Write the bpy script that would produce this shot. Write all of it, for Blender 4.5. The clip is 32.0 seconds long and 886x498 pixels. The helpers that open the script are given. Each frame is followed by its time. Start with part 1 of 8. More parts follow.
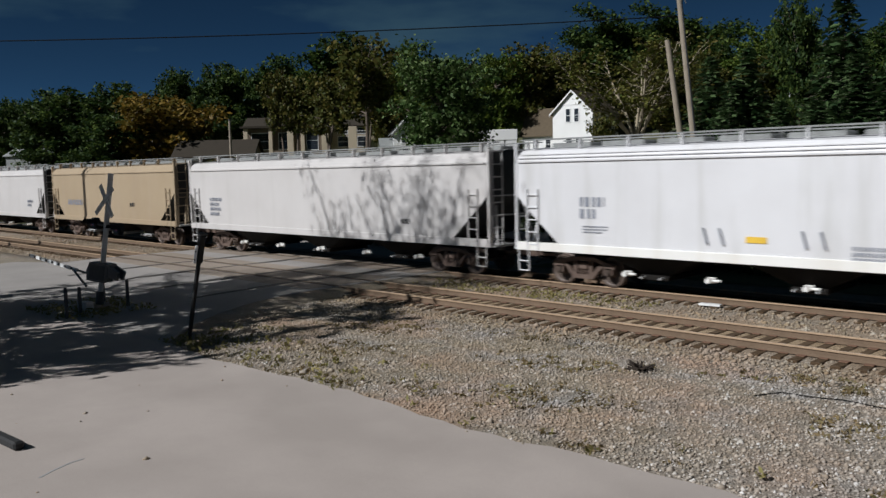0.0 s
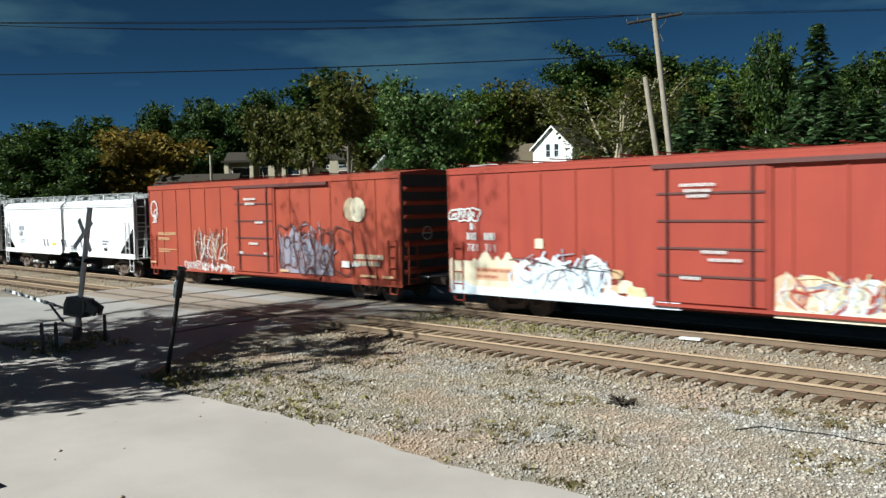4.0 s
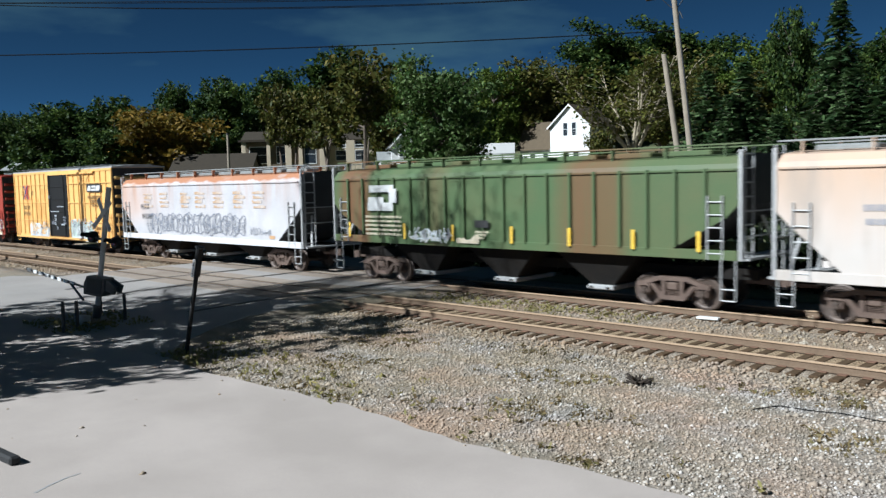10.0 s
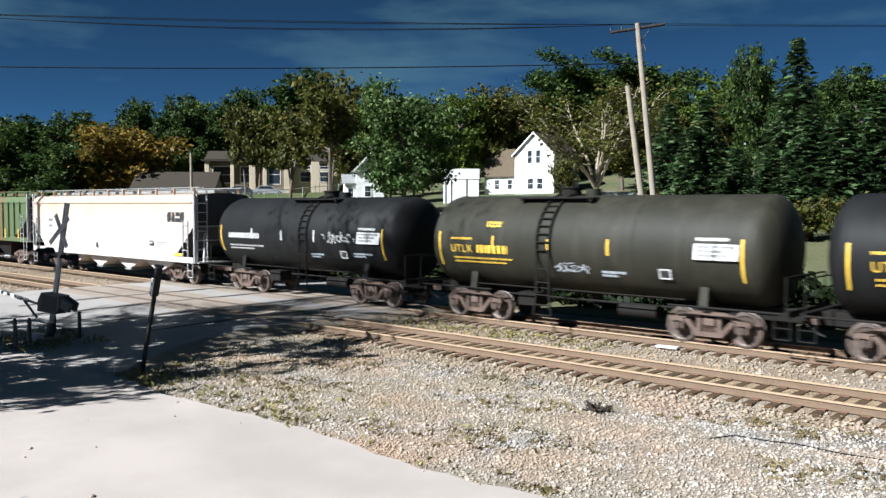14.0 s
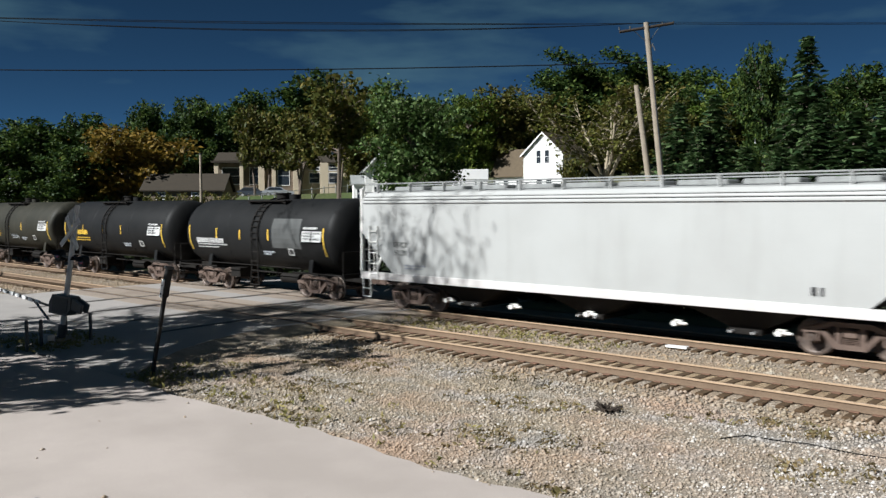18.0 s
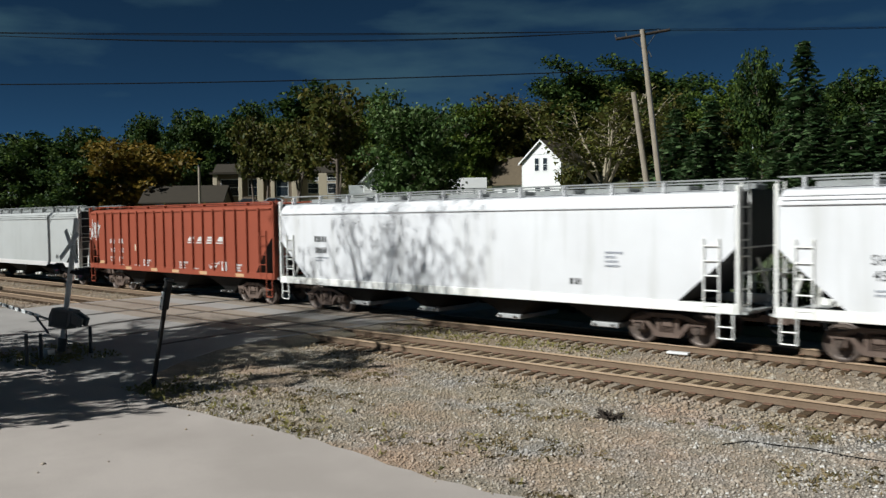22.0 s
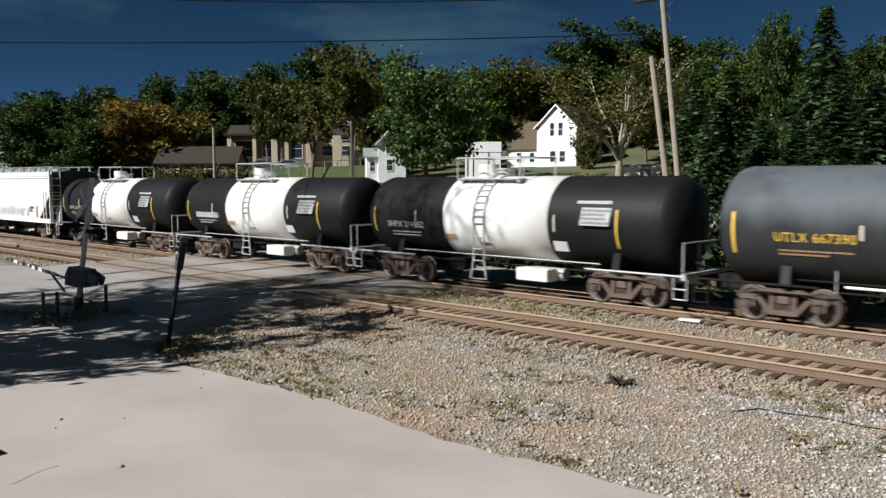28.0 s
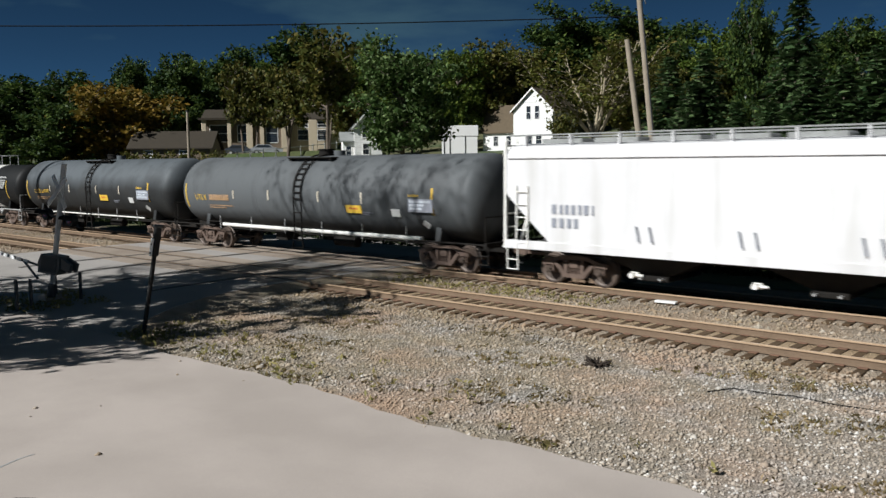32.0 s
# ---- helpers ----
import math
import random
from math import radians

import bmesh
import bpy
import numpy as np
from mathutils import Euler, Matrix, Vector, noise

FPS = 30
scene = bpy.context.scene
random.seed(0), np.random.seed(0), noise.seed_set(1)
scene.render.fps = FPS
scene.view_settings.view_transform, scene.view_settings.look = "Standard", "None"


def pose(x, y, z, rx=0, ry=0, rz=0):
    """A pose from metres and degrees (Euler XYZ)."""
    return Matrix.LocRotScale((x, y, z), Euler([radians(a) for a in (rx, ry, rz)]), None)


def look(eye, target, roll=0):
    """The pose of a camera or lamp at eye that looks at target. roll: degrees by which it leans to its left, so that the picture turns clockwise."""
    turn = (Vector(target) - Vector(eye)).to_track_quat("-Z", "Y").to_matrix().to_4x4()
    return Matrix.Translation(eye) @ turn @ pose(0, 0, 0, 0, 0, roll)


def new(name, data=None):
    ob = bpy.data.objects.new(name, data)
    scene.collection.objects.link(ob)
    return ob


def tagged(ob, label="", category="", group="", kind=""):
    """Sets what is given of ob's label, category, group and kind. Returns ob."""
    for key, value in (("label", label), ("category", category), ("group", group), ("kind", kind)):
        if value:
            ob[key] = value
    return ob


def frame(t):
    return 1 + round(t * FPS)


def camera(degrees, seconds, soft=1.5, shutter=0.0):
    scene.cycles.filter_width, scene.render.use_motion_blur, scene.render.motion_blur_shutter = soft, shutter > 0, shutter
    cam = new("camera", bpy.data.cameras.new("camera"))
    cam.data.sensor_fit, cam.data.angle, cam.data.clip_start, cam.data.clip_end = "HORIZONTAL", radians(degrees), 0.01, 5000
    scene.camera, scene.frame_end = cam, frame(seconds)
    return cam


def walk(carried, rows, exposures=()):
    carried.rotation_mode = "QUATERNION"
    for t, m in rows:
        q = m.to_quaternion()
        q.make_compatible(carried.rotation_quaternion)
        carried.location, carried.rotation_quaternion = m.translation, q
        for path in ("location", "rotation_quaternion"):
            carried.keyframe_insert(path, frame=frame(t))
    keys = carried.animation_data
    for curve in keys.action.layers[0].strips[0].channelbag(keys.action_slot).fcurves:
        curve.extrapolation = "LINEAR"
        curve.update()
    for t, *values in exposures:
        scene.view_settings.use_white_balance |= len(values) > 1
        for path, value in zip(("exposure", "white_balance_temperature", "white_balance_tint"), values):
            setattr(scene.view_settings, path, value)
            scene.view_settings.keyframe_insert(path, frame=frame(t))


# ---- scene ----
cam = camera(55.19, 32.0, soft=1.4, shutter=0.35)
EYE = (0.0, -22.30, 3.70)
# seconds, yaw, pitch, roll of the camera, which stands in one place and sways
ROWS = [
    (0.0, 44.81, -5.46, 1.30),
    (0.5, 44.18, -5.12, 1.32),
    (1.0, 44.46, -5.81, 1.10),
    (1.5, 44.04, -5.54, 0.96),
    (2.0, 44.24, -5.19, 1.11),
    (2.5, 44.22, -5.09, 1.26),
    (3.0, 44.32, -4.97, 1.35),
    (3.5, 43.46, -2.83, 1.29),
    (5.5, 44.24, -5.06, 0.82),
    (6.0, 44.60, -4.43, 0.80),
    (6.5, 44.51, -4.64, 0.82),
    (7.0, 43.82, -4.37, 1.04),
    (7.5, 44.02, -4.40, 1.22),
    (8.0, 44.27, -4.58, 1.30),
    (8.5, 44.56, -4.62, 1.19),
    (9.0, 44.63, -4.73, 1.15),
    (9.5, 44.22, -4.59, 1.23),
    (10.0, 44.66, -4.55, 1.33),
    (10.5, 44.44, -3.96, 0.82),
    (11.0, 44.22, -4.54, 0.38),
    (11.5, 43.99, -4.52, 0.19),
    (12.0, 43.80, -4.40, 0.09),
    (12.5, 43.49, -4.20, 0.27),
    (13.0, 43.48, -3.77, 0.21),
    (13.5, 42.03, -2.10, 0.03),
    (14.0, 42.25, -2.93, -0.09),
    (14.5, 42.49, -3.02, 0.06),
    (16.5, 43.66, -3.42, 0.48),
    (17.0, 43.12, -3.32, 0.32),
    (17.5, 43.02, -3.18, 0.31),
    (18.0, 42.85, -2.90, 0.16),
    (18.5, 43.14, -2.78, 0.14),
    (19.0, 43.60, -3.13, 0.00),
    (19.5, 42.99, -3.15, 0.16),
    (20.0, 43.17, -3.28, -0.00),
    (20.5, 43.51, -3.07, -0.08),
    (21.0, 42.55, -1.44, -0.04),
    (21.5, 42.93, -1.62, 0.60),
    (22.0, 42.78, -2.30, 0.86),
    (22.5, 42.54, -2.70, 0.96),
    (23.0, 42.42, -3.76, 0.57),
    (23.5, 42.48, -4.67, 0.08),
    (24.0, 41.69, -4.78, -0.33),
    (24.5, 42.65, -5.13, -0.42),
    (26.5, 43.76, -5.22, 0.05),
    (27.0, 43.81, -5.43, -0.06),
    (27.5, 43.86, -5.07, 0.05),
    (28.0, 43.72, -4.72, 0.15),
    (28.5, 44.27, -5.22, 0.14),
    (29.0, 44.49, -6.11, 0.10),
    (29.5, 43.63, -5.33, 0.17),
    (30.0, 42.64, -5.43, 0.22),
    (30.5, 42.53, -5.73, -0.17),
    (31.0, 42.38, -5.43, -0.38),
    (31.5, 41.66, -5.13, -0.30),
    (32.0, 42.16, -5.81, 0.45),
]
EXPOSURES = [(0.0, -0.12), (2.0, -0.1), (3.0, 0.52), (3.5, 0.8), (5.5, 0.75), (6.0, 0.65), (8.0, 0.46), (9.0, 0.55), (10.0, 0.65), (11.0, 0.5), (12.0, 0.5), (13.0, 0.85), (14.0, 1.25),
             (14.5, 1.25), (17.0, 0.95), (19.0, 0.62), (20.0, 0.95), (21.0, 0.5), (22.0, 0.25), (22.5, 0.25), (23.0, 0.08), (24.0, -0.1), (24.5, 0.08), (26.5, 0.55), (28.0, 0.55), (30.0, 0.8), (31.0, 0.85), (32.0, 0.36)]
TINTS = [(0, 6050, 10), (3.5, 6000, 1), (5.5, 5600, -3), (9, 5600, 3), (10, 5650, 5), (12, 5750, 8), (14.5, 5850, 8), (17, 6100, 9), (21, 6000, 5), (22, 6100, 5), (26.5, 6150, 10), (32, 6200, 8)]
EXPOSURES = [(t, stops, *(float(np.interp(t, [r[0] for r in TINTS], [r[k] for r in TINTS])) for k in (1, 2))) for t, stops in EXPOSURES]
walk(cam, [(t, pose(*EYE, 90 + pitch, roll, yaw)) for t, yaw, pitch, roll in ROWS], EXPOSURES)

# ---- light ----
SUN_WAY = Vector((0.30, 1.0, -0.82)).normalized()
world = bpy.data.worlds.new("sky")
scene.world = world
world.use_nodes = True
wn, wl = world.node_tree.nodes, world.node_tree.links
wn.clear()
w_out = wn.new("ShaderNodeOutputWorld")
w_bg = wn.new("ShaderNodeBackground")
w_sky = wn.new("ShaderNodeTexSky")
w_sky.sky_type = 'NISHITA'
w_sky.sun_disc = False
w_sky.sun_elevation = math.asin(-SUN_WAY.z)
w_sky.sun_rotation = math.atan2(-SUN_WAY.x, -SUN_WAY.y)
w_sky.altitude, w_sky.air_density, w_sky.dust_density, w_sky.ozone_density = 3000, 0.15, 0.12, 0.0
w_bg.inputs["Strength"].default_value = 0.054
w_co = wn.new("ShaderNodeTexCoord")
w_map = wn.new("ShaderNodeMapping")
w_map.inputs["Scale"].default_value = (2.2, 2.2, 9.0)
w_noise = wn.new("ShaderNodeTexNoise")
w_noise.inputs["Scale"].default_value, w_noise.inputs["Detail"].default_value = 2.2, 7.0
w_ramp = wn.new("ShaderNodeValToRGB")
w_ramp.color_ramp.elements[0].position, w_ramp.color_ramp.elements[1].position = 0.50, 0.78
w_ramp.color_ramp.elements[1].color = (0.5, 0.5, 0.5, 1)
w_mix = wn.new("ShaderNodeMix")
w_mix.data_type = 'RGBA'
w_mix.inputs[7].default_value = (2.2, 2.4, 2.6, 1)
wl.new(w_co.outputs["Generated"], w_map.inputs["Vector"])
wl.new(w_map.outputs["Vector"], w_noise.inputs["Vector"])
wl.new(w_noise.outputs["Fac"], w_ramp.inputs["Fac"])
wl.new(w_ramp.outputs["Color"], w_mix.inputs[0])
wl.new(w_sky.outputs["Color"], w_mix.inputs[6])
w_tint = wn.new("ShaderNodeMix")
w_tint.data_type, w_tint.blend_type = 'RGBA', 'MULTIPLY'
w_tint.inputs[0].default_value = 1.0
w_tint.inputs[7].default_value = (0.50, 0.87, 0.91, 1)
wl.new(w_mix.outputs[2], w_tint.inputs[6])
wl.new(w_tint.outputs[2], w_bg.inputs["Color"])
wl.new(w_bg.outputs["Background"], w_out.inputs["Surface"])

sun = new("sun", bpy.data.lights.new("sun", 'SUN'))
sun.data.energy, sun.data.angle, sun.data.color = 5.0, radians(0.53), (1.0, 0.975, 0.94)
sun.matrix_world = look((0, -60, 60), Vector((0, -60, 60)) + SUN_WAY)


# ---- materials ----
def mixc(nt, fac, a, b, blend='MIX'):
    n = nt.nodes.new("ShaderNodeMix")
    n.data_type, n.blend_type = 'RGBA', blend
    for sock, v in ((0, fac), (6, a), (7, b)):
        if isinstance(v, (int, float)):
            n.inputs[sock].default_value = v
        elif isinstance(v, tuple):
            n.inputs[sock].default_value = (*v, 1)
        else:
            nt.links.new(v, n.inputs[sock])
    return n.outputs[2]


def noise_fac(nt, co, scale, detail=4.0, stretch=(1, 1, 1), lo=0.35, hi=0.65, rough=0.55):
    mp = nt.nodes.new("ShaderNodeMapping")
    mp.inputs["Scale"].default_value = stretch
    nz = nt.nodes.new("ShaderNodeTexNoise")
    nz.inputs["Scale"].default_value, nz.inputs["Detail"].default_value = scale, detail
    nz.inputs["Roughness"].default_value = rough
    mr = nt.nodes.new("ShaderNodeMapRange")
    mr.inputs[1].default_value, mr.inputs[2].default_value = lo, hi
    nt.links.new(co, mp.inputs["Vector"])
    nt.links.new(mp.outputs[0], nz.inputs["Vector"])
    nt.links.new(nz.outputs["Fac"], mr.inputs[0])
    return mr.outputs[0]


def scaled(nt, sock, k):
    m = nt.nodes.new("ShaderNodeMath")
    m.operation = 'MULTIPLY'
    m.inputs[1].default_value = k
    nt.links.new(sock, m.inputs[0])
    return m.outputs[0]


def start_mat(name, rough, metal, gloss=0.5):
    mat = bpy.data.materials.new(name)
    mat.use_nodes = True
    nt = mat.node_tree
    b = nt.nodes["Principled BSDF"]
    b.inputs["Roughness"].default_value, b.inputs["Metallic"].default_value = rough, metal
    b.inputs["Specular IOR Level"].default_value = gloss
    co = nt.nodes.new("ShaderNodeTexCoord").outputs["Object"]
    return mat, nt, b, co


def bumped(nt, b, fac, strength, distance):
    bp = nt.nodes.new("ShaderNodeBump")
    bp.inputs["Strength"].default_value, bp.inputs["Distance"].default_value = strength, distance
    nt.links.new(fac, bp.inputs["Height"])
    nt.links.new(bp.outputs[0], b.inputs["Normal"])


def surface(name, col, rough=0.6, metal=0.0, second=None, amount=0.5, scale=3.0, fine=25.0, fine_amount=0.25,
            bump=0.3, distance=0.01, streak=0.0, streak_col=(0.12, 0.09, 0.07), streak_lo=0.5, streak_hi=0.75, per_object=0.0, gloss=0.5):
    """Colour with broad patches of a second colour, fine grain, vertical streaks and fine relief."""
    mat, nt, b, co = start_mat(name, rough, metal, gloss)
    second = second or tuple(c * 0.75 for c in col)
    c = mixc(nt, scaled(nt, noise_fac(nt, co, scale), amount), col, second)
    if streak:
        c = mixc(nt, scaled(nt, noise_fac(nt, co, 1.3, 5, (1.2, 1.2, 0.12), streak_lo, streak_hi), streak), c, streak_col)
    grain = noise_fac(nt, co, fine, 5)
    c = mixc(nt, scaled(nt, grain, fine_amount), c, tuple(k * 0.6 for k in col))
    if per_object:
        oi = nt.nodes.new("ShaderNodeObjectInfo")
        c = mixc(nt, scaled(nt, oi.outputs["Random"], per_object), c, tuple(k * 0.35 for k in col))
    nt.links.new(c, b.inputs["Base Color"])
    if bump:
        bumped(nt, b, grain, bump, distance)
    return mat


M_WHITE = surface("white_car_paint", (0.565, 0.54, 0.52), 0.45, second=(0.48, 0.455, 0.43), scale=0.5, fine_amount=0.08, bump=0.05, streak=0.35, streak_col=(0.42, 0.40, 0.37), streak_lo=0.52, streak_hi=0.8)
M_WHITE_B = surface("clean_white_car_paint", (0.68, 0.675, 0.68), 0.45, second=(0.58, 0.57, 0.57), amount=0.7, scale=0.35, fine_amount=0.06, bump=0.05, streak=0.45, streak_col=(0.36, 0.35, 0.31), streak_lo=0.52, streak_hi=0.78)
M_GREYCAR = surface("pale_grey_car_paint", (0.39, 0.395, 0.38), 0.5, gloss=0.3, second=(0.345, 0.345, 0.33), amount=0.8, scale=0.4, fine_amount=0.08, bump=0.05, streak=0.35, streak_col=(0.27, 0.27, 0.25), streak_lo=0.52, streak_hi=0.8)
M_TAN = surface("tan_car_paint", (0.38, 0.295, 0.19), 0.5, second=(0.32, 0.24, 0.155), scale=0.5, fine_amount=0.08, bump=0.05, streak=0.3, streak_col=(0.4, 0.32, 0.24))
M_RED = surface("oxide_red_car_paint", (0.29, 0.056, 0.030), 0.65, gloss=0.2, second=(0.22, 0.042, 0.024), scale=0.6, fine_amount=0.15, bump=0.08, streak=0.6, streak_col=(0.22, 0.05, 0.04))
M_RED_B = surface("bright_red_car_paint", (0.30, 0.052, 0.033), 0.65, gloss=0.2, second=(0.24, 0.042, 0.028), scale=0.6, fine_amount=0.15, bump=0.08, streak=0.4, streak_col=(0.20, 0.03, 0.03))
M_BROWN = surface("mineral_brown_car_paint", (0.26, 0.062, 0.032), 0.7, gloss=0.2, second=(0.21, 0.05, 0.027), scale=0.7, fine_amount=0.18, bump=0.08, streak=0.3, streak_col=(0.22, 0.06, 0.04))
M_YELLOW = surface("yellow_car_paint", (0.72, 0.44, 0.15), 0.55, gloss=0.3, second=(0.70, 0.38, 0.11), scale=0.8, fine_amount=0.1, bump=0.06, streak=0.35, streak_col=(0.55, 0.27, 0.08))
M_BLACK = surface("black_tank_paint", (0.010, 0.0105, 0.0105), 0.55, gloss=0.14, second=(0.017, 0.017, 0.017), scale=0.8, fine_amount=0.3, bump=0.05, streak=0.25, streak_col=(0.03, 0.028, 0.026))
M_OLIVE = surface("dusty_black_tank_paint", (0.022, 0.022, 0.015), 0.6, gloss=0.2, second=(0.036, 0.033, 0.024), scale=0.8, fine_amount=0.3, bump=0.05, streak=0.4, streak_col=(0.08, 0.07, 0.05))
M_BAND = surface("white_tank_paint", (0.80, 0.79, 0.75), 0.4, second=(0.74, 0.72, 0.66), scale=0.8, fine_amount=0.06, bump=0.03, streak=0.25, streak_col=(0.55, 0.46, 0.33))
M_UNDER = surface("black_underframe_paint", (0.012, 0.011, 0.010), 0.8, gloss=0.15, second=(0.022, 0.018, 0.014), scale=2.0, fine_amount=0.3)
M_TRUCK = surface("rusty_cast_steel", (0.095, 0.062, 0.046), 0.7, second=(0.18, 0.125, 0.095), scale=3.0, fine_amount=0.4, bump=0.4)
M_WHEEL = surface("worn_wheel_steel", (0.075, 0.056, 0.046), 0.5, 0.3, second=(0.16, 0.115, 0.085), scale=4.0)
M_GALV = surface("galvanized_steel", (0.50, 0.50, 0.49), 0.5, 0.4, second=(0.40, 0.40, 0.39), scale=3.0, fine_amount=0.15)
M_GRATE = surface("dull_steel_grating", (0.27, 0.28, 0.27), 0.6, 0.2, second=(0.18, 0.18, 0.175), amount=0.8, scale=2.5, fine_amount=0.2)
M_RAIL = surface("rusty_rail_steel", (0.15, 0.105, 0.07), 0.8, 0.0, gloss=0.2, second=(0.22, 0.155, 0.105), scale=2.0, fine=18)
M_RAILTOP = surface("worn_rail_head", (0.43, 0.305, 0.195), 0.5, 0.1, second=(0.32, 0.22, 0.14), scale=2.0, fine=18)
M_TIE = surface("weathered_tie_wood", (0.105, 0.068, 0.037), 0.9, gloss=0.2, second=(0.075, 0.046, 0.026), amount=0.8, scale=3.0, fine=30, fine_amount=0.5, bump=0.6, per_object=0.5)
M_INFILL = surface("dusty_brown_infill", (0.42, 0.32, 0.205), 0.9, gloss=0.2, second=(0.29, 0.20, 0.12), amount=0.8, scale=3.0, fine=26, fine_amount=0.5, bump=0.9, distance=0.03)
M_DARKBED = surface("darkened_ballast", (0.042, 0.030, 0.019), 0.9, gloss=0.2, second=(0.075, 0.052, 0.031), amount=0.8, scale=4.0, fine=22, fine_amount=0.5, bump=0.9, distance=0.03)
M_PLATE = surface("rusty_tie_plate", (0.20, 0.11, 0.07), 0.75, 0.2)
M_POLE = surface("weathered_pole_wood", (0.30, 0.255, 0.19), 0.9, second=(0.20, 0.16, 0.13), scale=2.0, streak=0.5, streak_col=(0.12, 0.09, 0.07), bump=0.5)
M_DARKWOOD = surface("dark_creosoted_wood", (0.032, 0.025, 0.02), 0.9, gloss=0.2, second=(0.08, 0.06, 0.045), scale=3.0, bump=0.4)
M_DARKMETAL = surface("dark_signal_paint", (0.03, 0.032, 0.034), 0.5, second=(0.06, 0.06, 0.06), scale=4.0)
M_CASE = surface("grey_signal_case_paint", (0.085, 0.09, 0.09), 0.45, second=(0.05, 0.052, 0.052), scale=4.0, streak=0.4)
M_SILVER = surface("silver_signal_paint", (0.45, 0.46, 0.46), 0.45, 0.3, second=(0.3, 0.3, 0.3), scale=4.0)
M_SIGNWHITE = surface("white_sign_face", (0.78, 0.78, 0.76), 0.4, fine_amount=0.05, bump=0)
M_SIGNBLACK = surface("black_sign_paint", (0.014, 0.014, 0.014), 0.6, gloss=0.2, bump=0)
M_REDLENS = surface("dark_red_lens", (0.18, 0.01, 0.01), 0.15, bump=0)
M_PAINTW = surface("white_stencil_paint", (0.62, 0.62, 0.60), 0.5, fine_amount=0.2, bump=0)
M_PAINTK = surface("black_stencil_paint", (0.03, 0.03, 0.03), 0.5, fine_amount=0.2, bump=0)
M_PAINTY = surface("yellow_reflector", (0.80, 0.52, 0.06), 0.4, fine_amount=0.15, bump=0)
M_PAINTB = surface("blue_spray_paint", (0.15, 0.24, 0.31), 0.5, second=(0.30, 0.37, 0.42), scale=3, fine_amount=0.2, bump=0)
M_PAINTT = surface("dark_teal_spray_paint", (0.035, 0.10, 0.14), 0.5, second=(0.12, 0.20, 0.26), scale=3, fine_amount=0.2, bump=0)
M_PAINTC = surface("cream_spray_paint", (0.62, 0.54, 0.38), 0.5, second=(0.66, 0.60, 0.48), scale=3, fine_amount=0.2, bump=0)
M_PAINTS = surface("silver_spray_paint", (0.62, 0.66, 0.70), 0.45, second=(0.5, 0.55, 0.62), scale=3, fine_amount=0.2, bump=0)
M_PAINTG = surface("grey_spray_paint", (0.26, 0.27, 0.30), 0.5, second=(0.18, 0.2, 0.26), scale=3, fine_amount=0.2, bump=0)
M_PAINTO = surface("faded_orange_stencil", (0.50, 0.29, 0.13), 0.6, second=(0.50, 0.38, 0.26), scale=3, fine_amount=0.25, bump=0)
M_FADED = surface("faded_orange_lettering", (0.43, 0.25, 0.11), 0.6, second=(0.52, 0.47, 0.43), amount=0.9, scale=2.2, fine_amount=0.2, bump=0)
M_PAINTR = surface("red_stencil_paint", (0.55, 0.06, 0.04), 0.5, fine_amount=0.2, bump=0)
M_PAINTN = surface("navy_stencil_paint", (0.03, 0.05, 0.16), 0.5, fine_amount=0.2, bump=0)
# near-black tone that paints shade on the car ends; one smudge uses it too
M_SHADE_SOOT = surface("shade_and_soot_paint", (0.035, 0.036, 0.037), 0.7, second=(0.02, 0.02, 0.019), amount=0.8, scale=0.8, fine_amount=0.2, bump=0.1, streak=0.4, streak_col=(0.075, 0.07, 0.066))
M_DOORROD = surface("dark_red_rod_paint", (0.09, 0.025, 0.02), 0.6)
M_SLATE = surface("slate_blue_spray_paint", (0.17, 0.18, 0.24), 0.55, second=(0.25, 0.15, 0.14), amount=0.8, scale=1.6, fine_amount=0.2, bump=0, streak=0.6, streak_col=(0.26, 0.28, 0.34), streak_lo=0.45, streak_hi=0.6)
M_PEACH = surface("peach_spray_paint", (0.56, 0.34, 0.20), 0.55, second=(0.60, 0.44, 0.32), scale=3, fine_amount=0.2, bump=0)
M_PALEBLUE = surface("pale_blue_spray_paint", (0.50, 0.58, 0.68), 0.5, second=(0.62, 0.64, 0.66), scale=2.5, fine_amount=0.15, bump=0)
M_PALEGREEN = surface("pale_green_spray_paint", (0.46, 0.56, 0.50), 0.5, second=(0.62, 0.66, 0.62), scale=2.5, fine_amount=0.15, bump=0)
M_LILAC = surface("pale_lilac_spray_paint", (0.46, 0.455, 0.47), 0.5, second=(0.38, 0.37, 0.40), scale=2.5, fine_amount=0.15, bump=0)
M_OCHRE = surface("faded_ochre_spray_paint", (0.50, 0.42, 0.20), 0.55, second=(0.60, 0.56, 0.46), amount=0.8, scale=2.5, fine_amount=0.2, bump=0)
M_OCHRESTAIN = surface("orange_rust_stain", (0.62, 0.29, 0.075), 0.65, second=(0.70, 0.40, 0.12), amount=0.9, scale=1.5, fine_amount=0.25, bump=0, streak=0.5, streak_col=(0.45, 0.19, 0.05))
M_GREYPATCH = surface("grey_patch_paint", (0.085, 0.088, 0.085), 0.6, gloss=0.2, second=(0.06, 0.062, 0.06), scale=1.5, bump=0)
M_PALEOCHRE = surface("pale_ochre_spray_paint", (0.58, 0.50, 0.36), 0.55, second=(0.58, 0.56, 0.53), scale=2.5, bump=0)
M_BROWNINK = surface("brown_stencil_paint", (0.20, 0.11, 0.035), 0.6, fine_amount=0.2, bump=0)
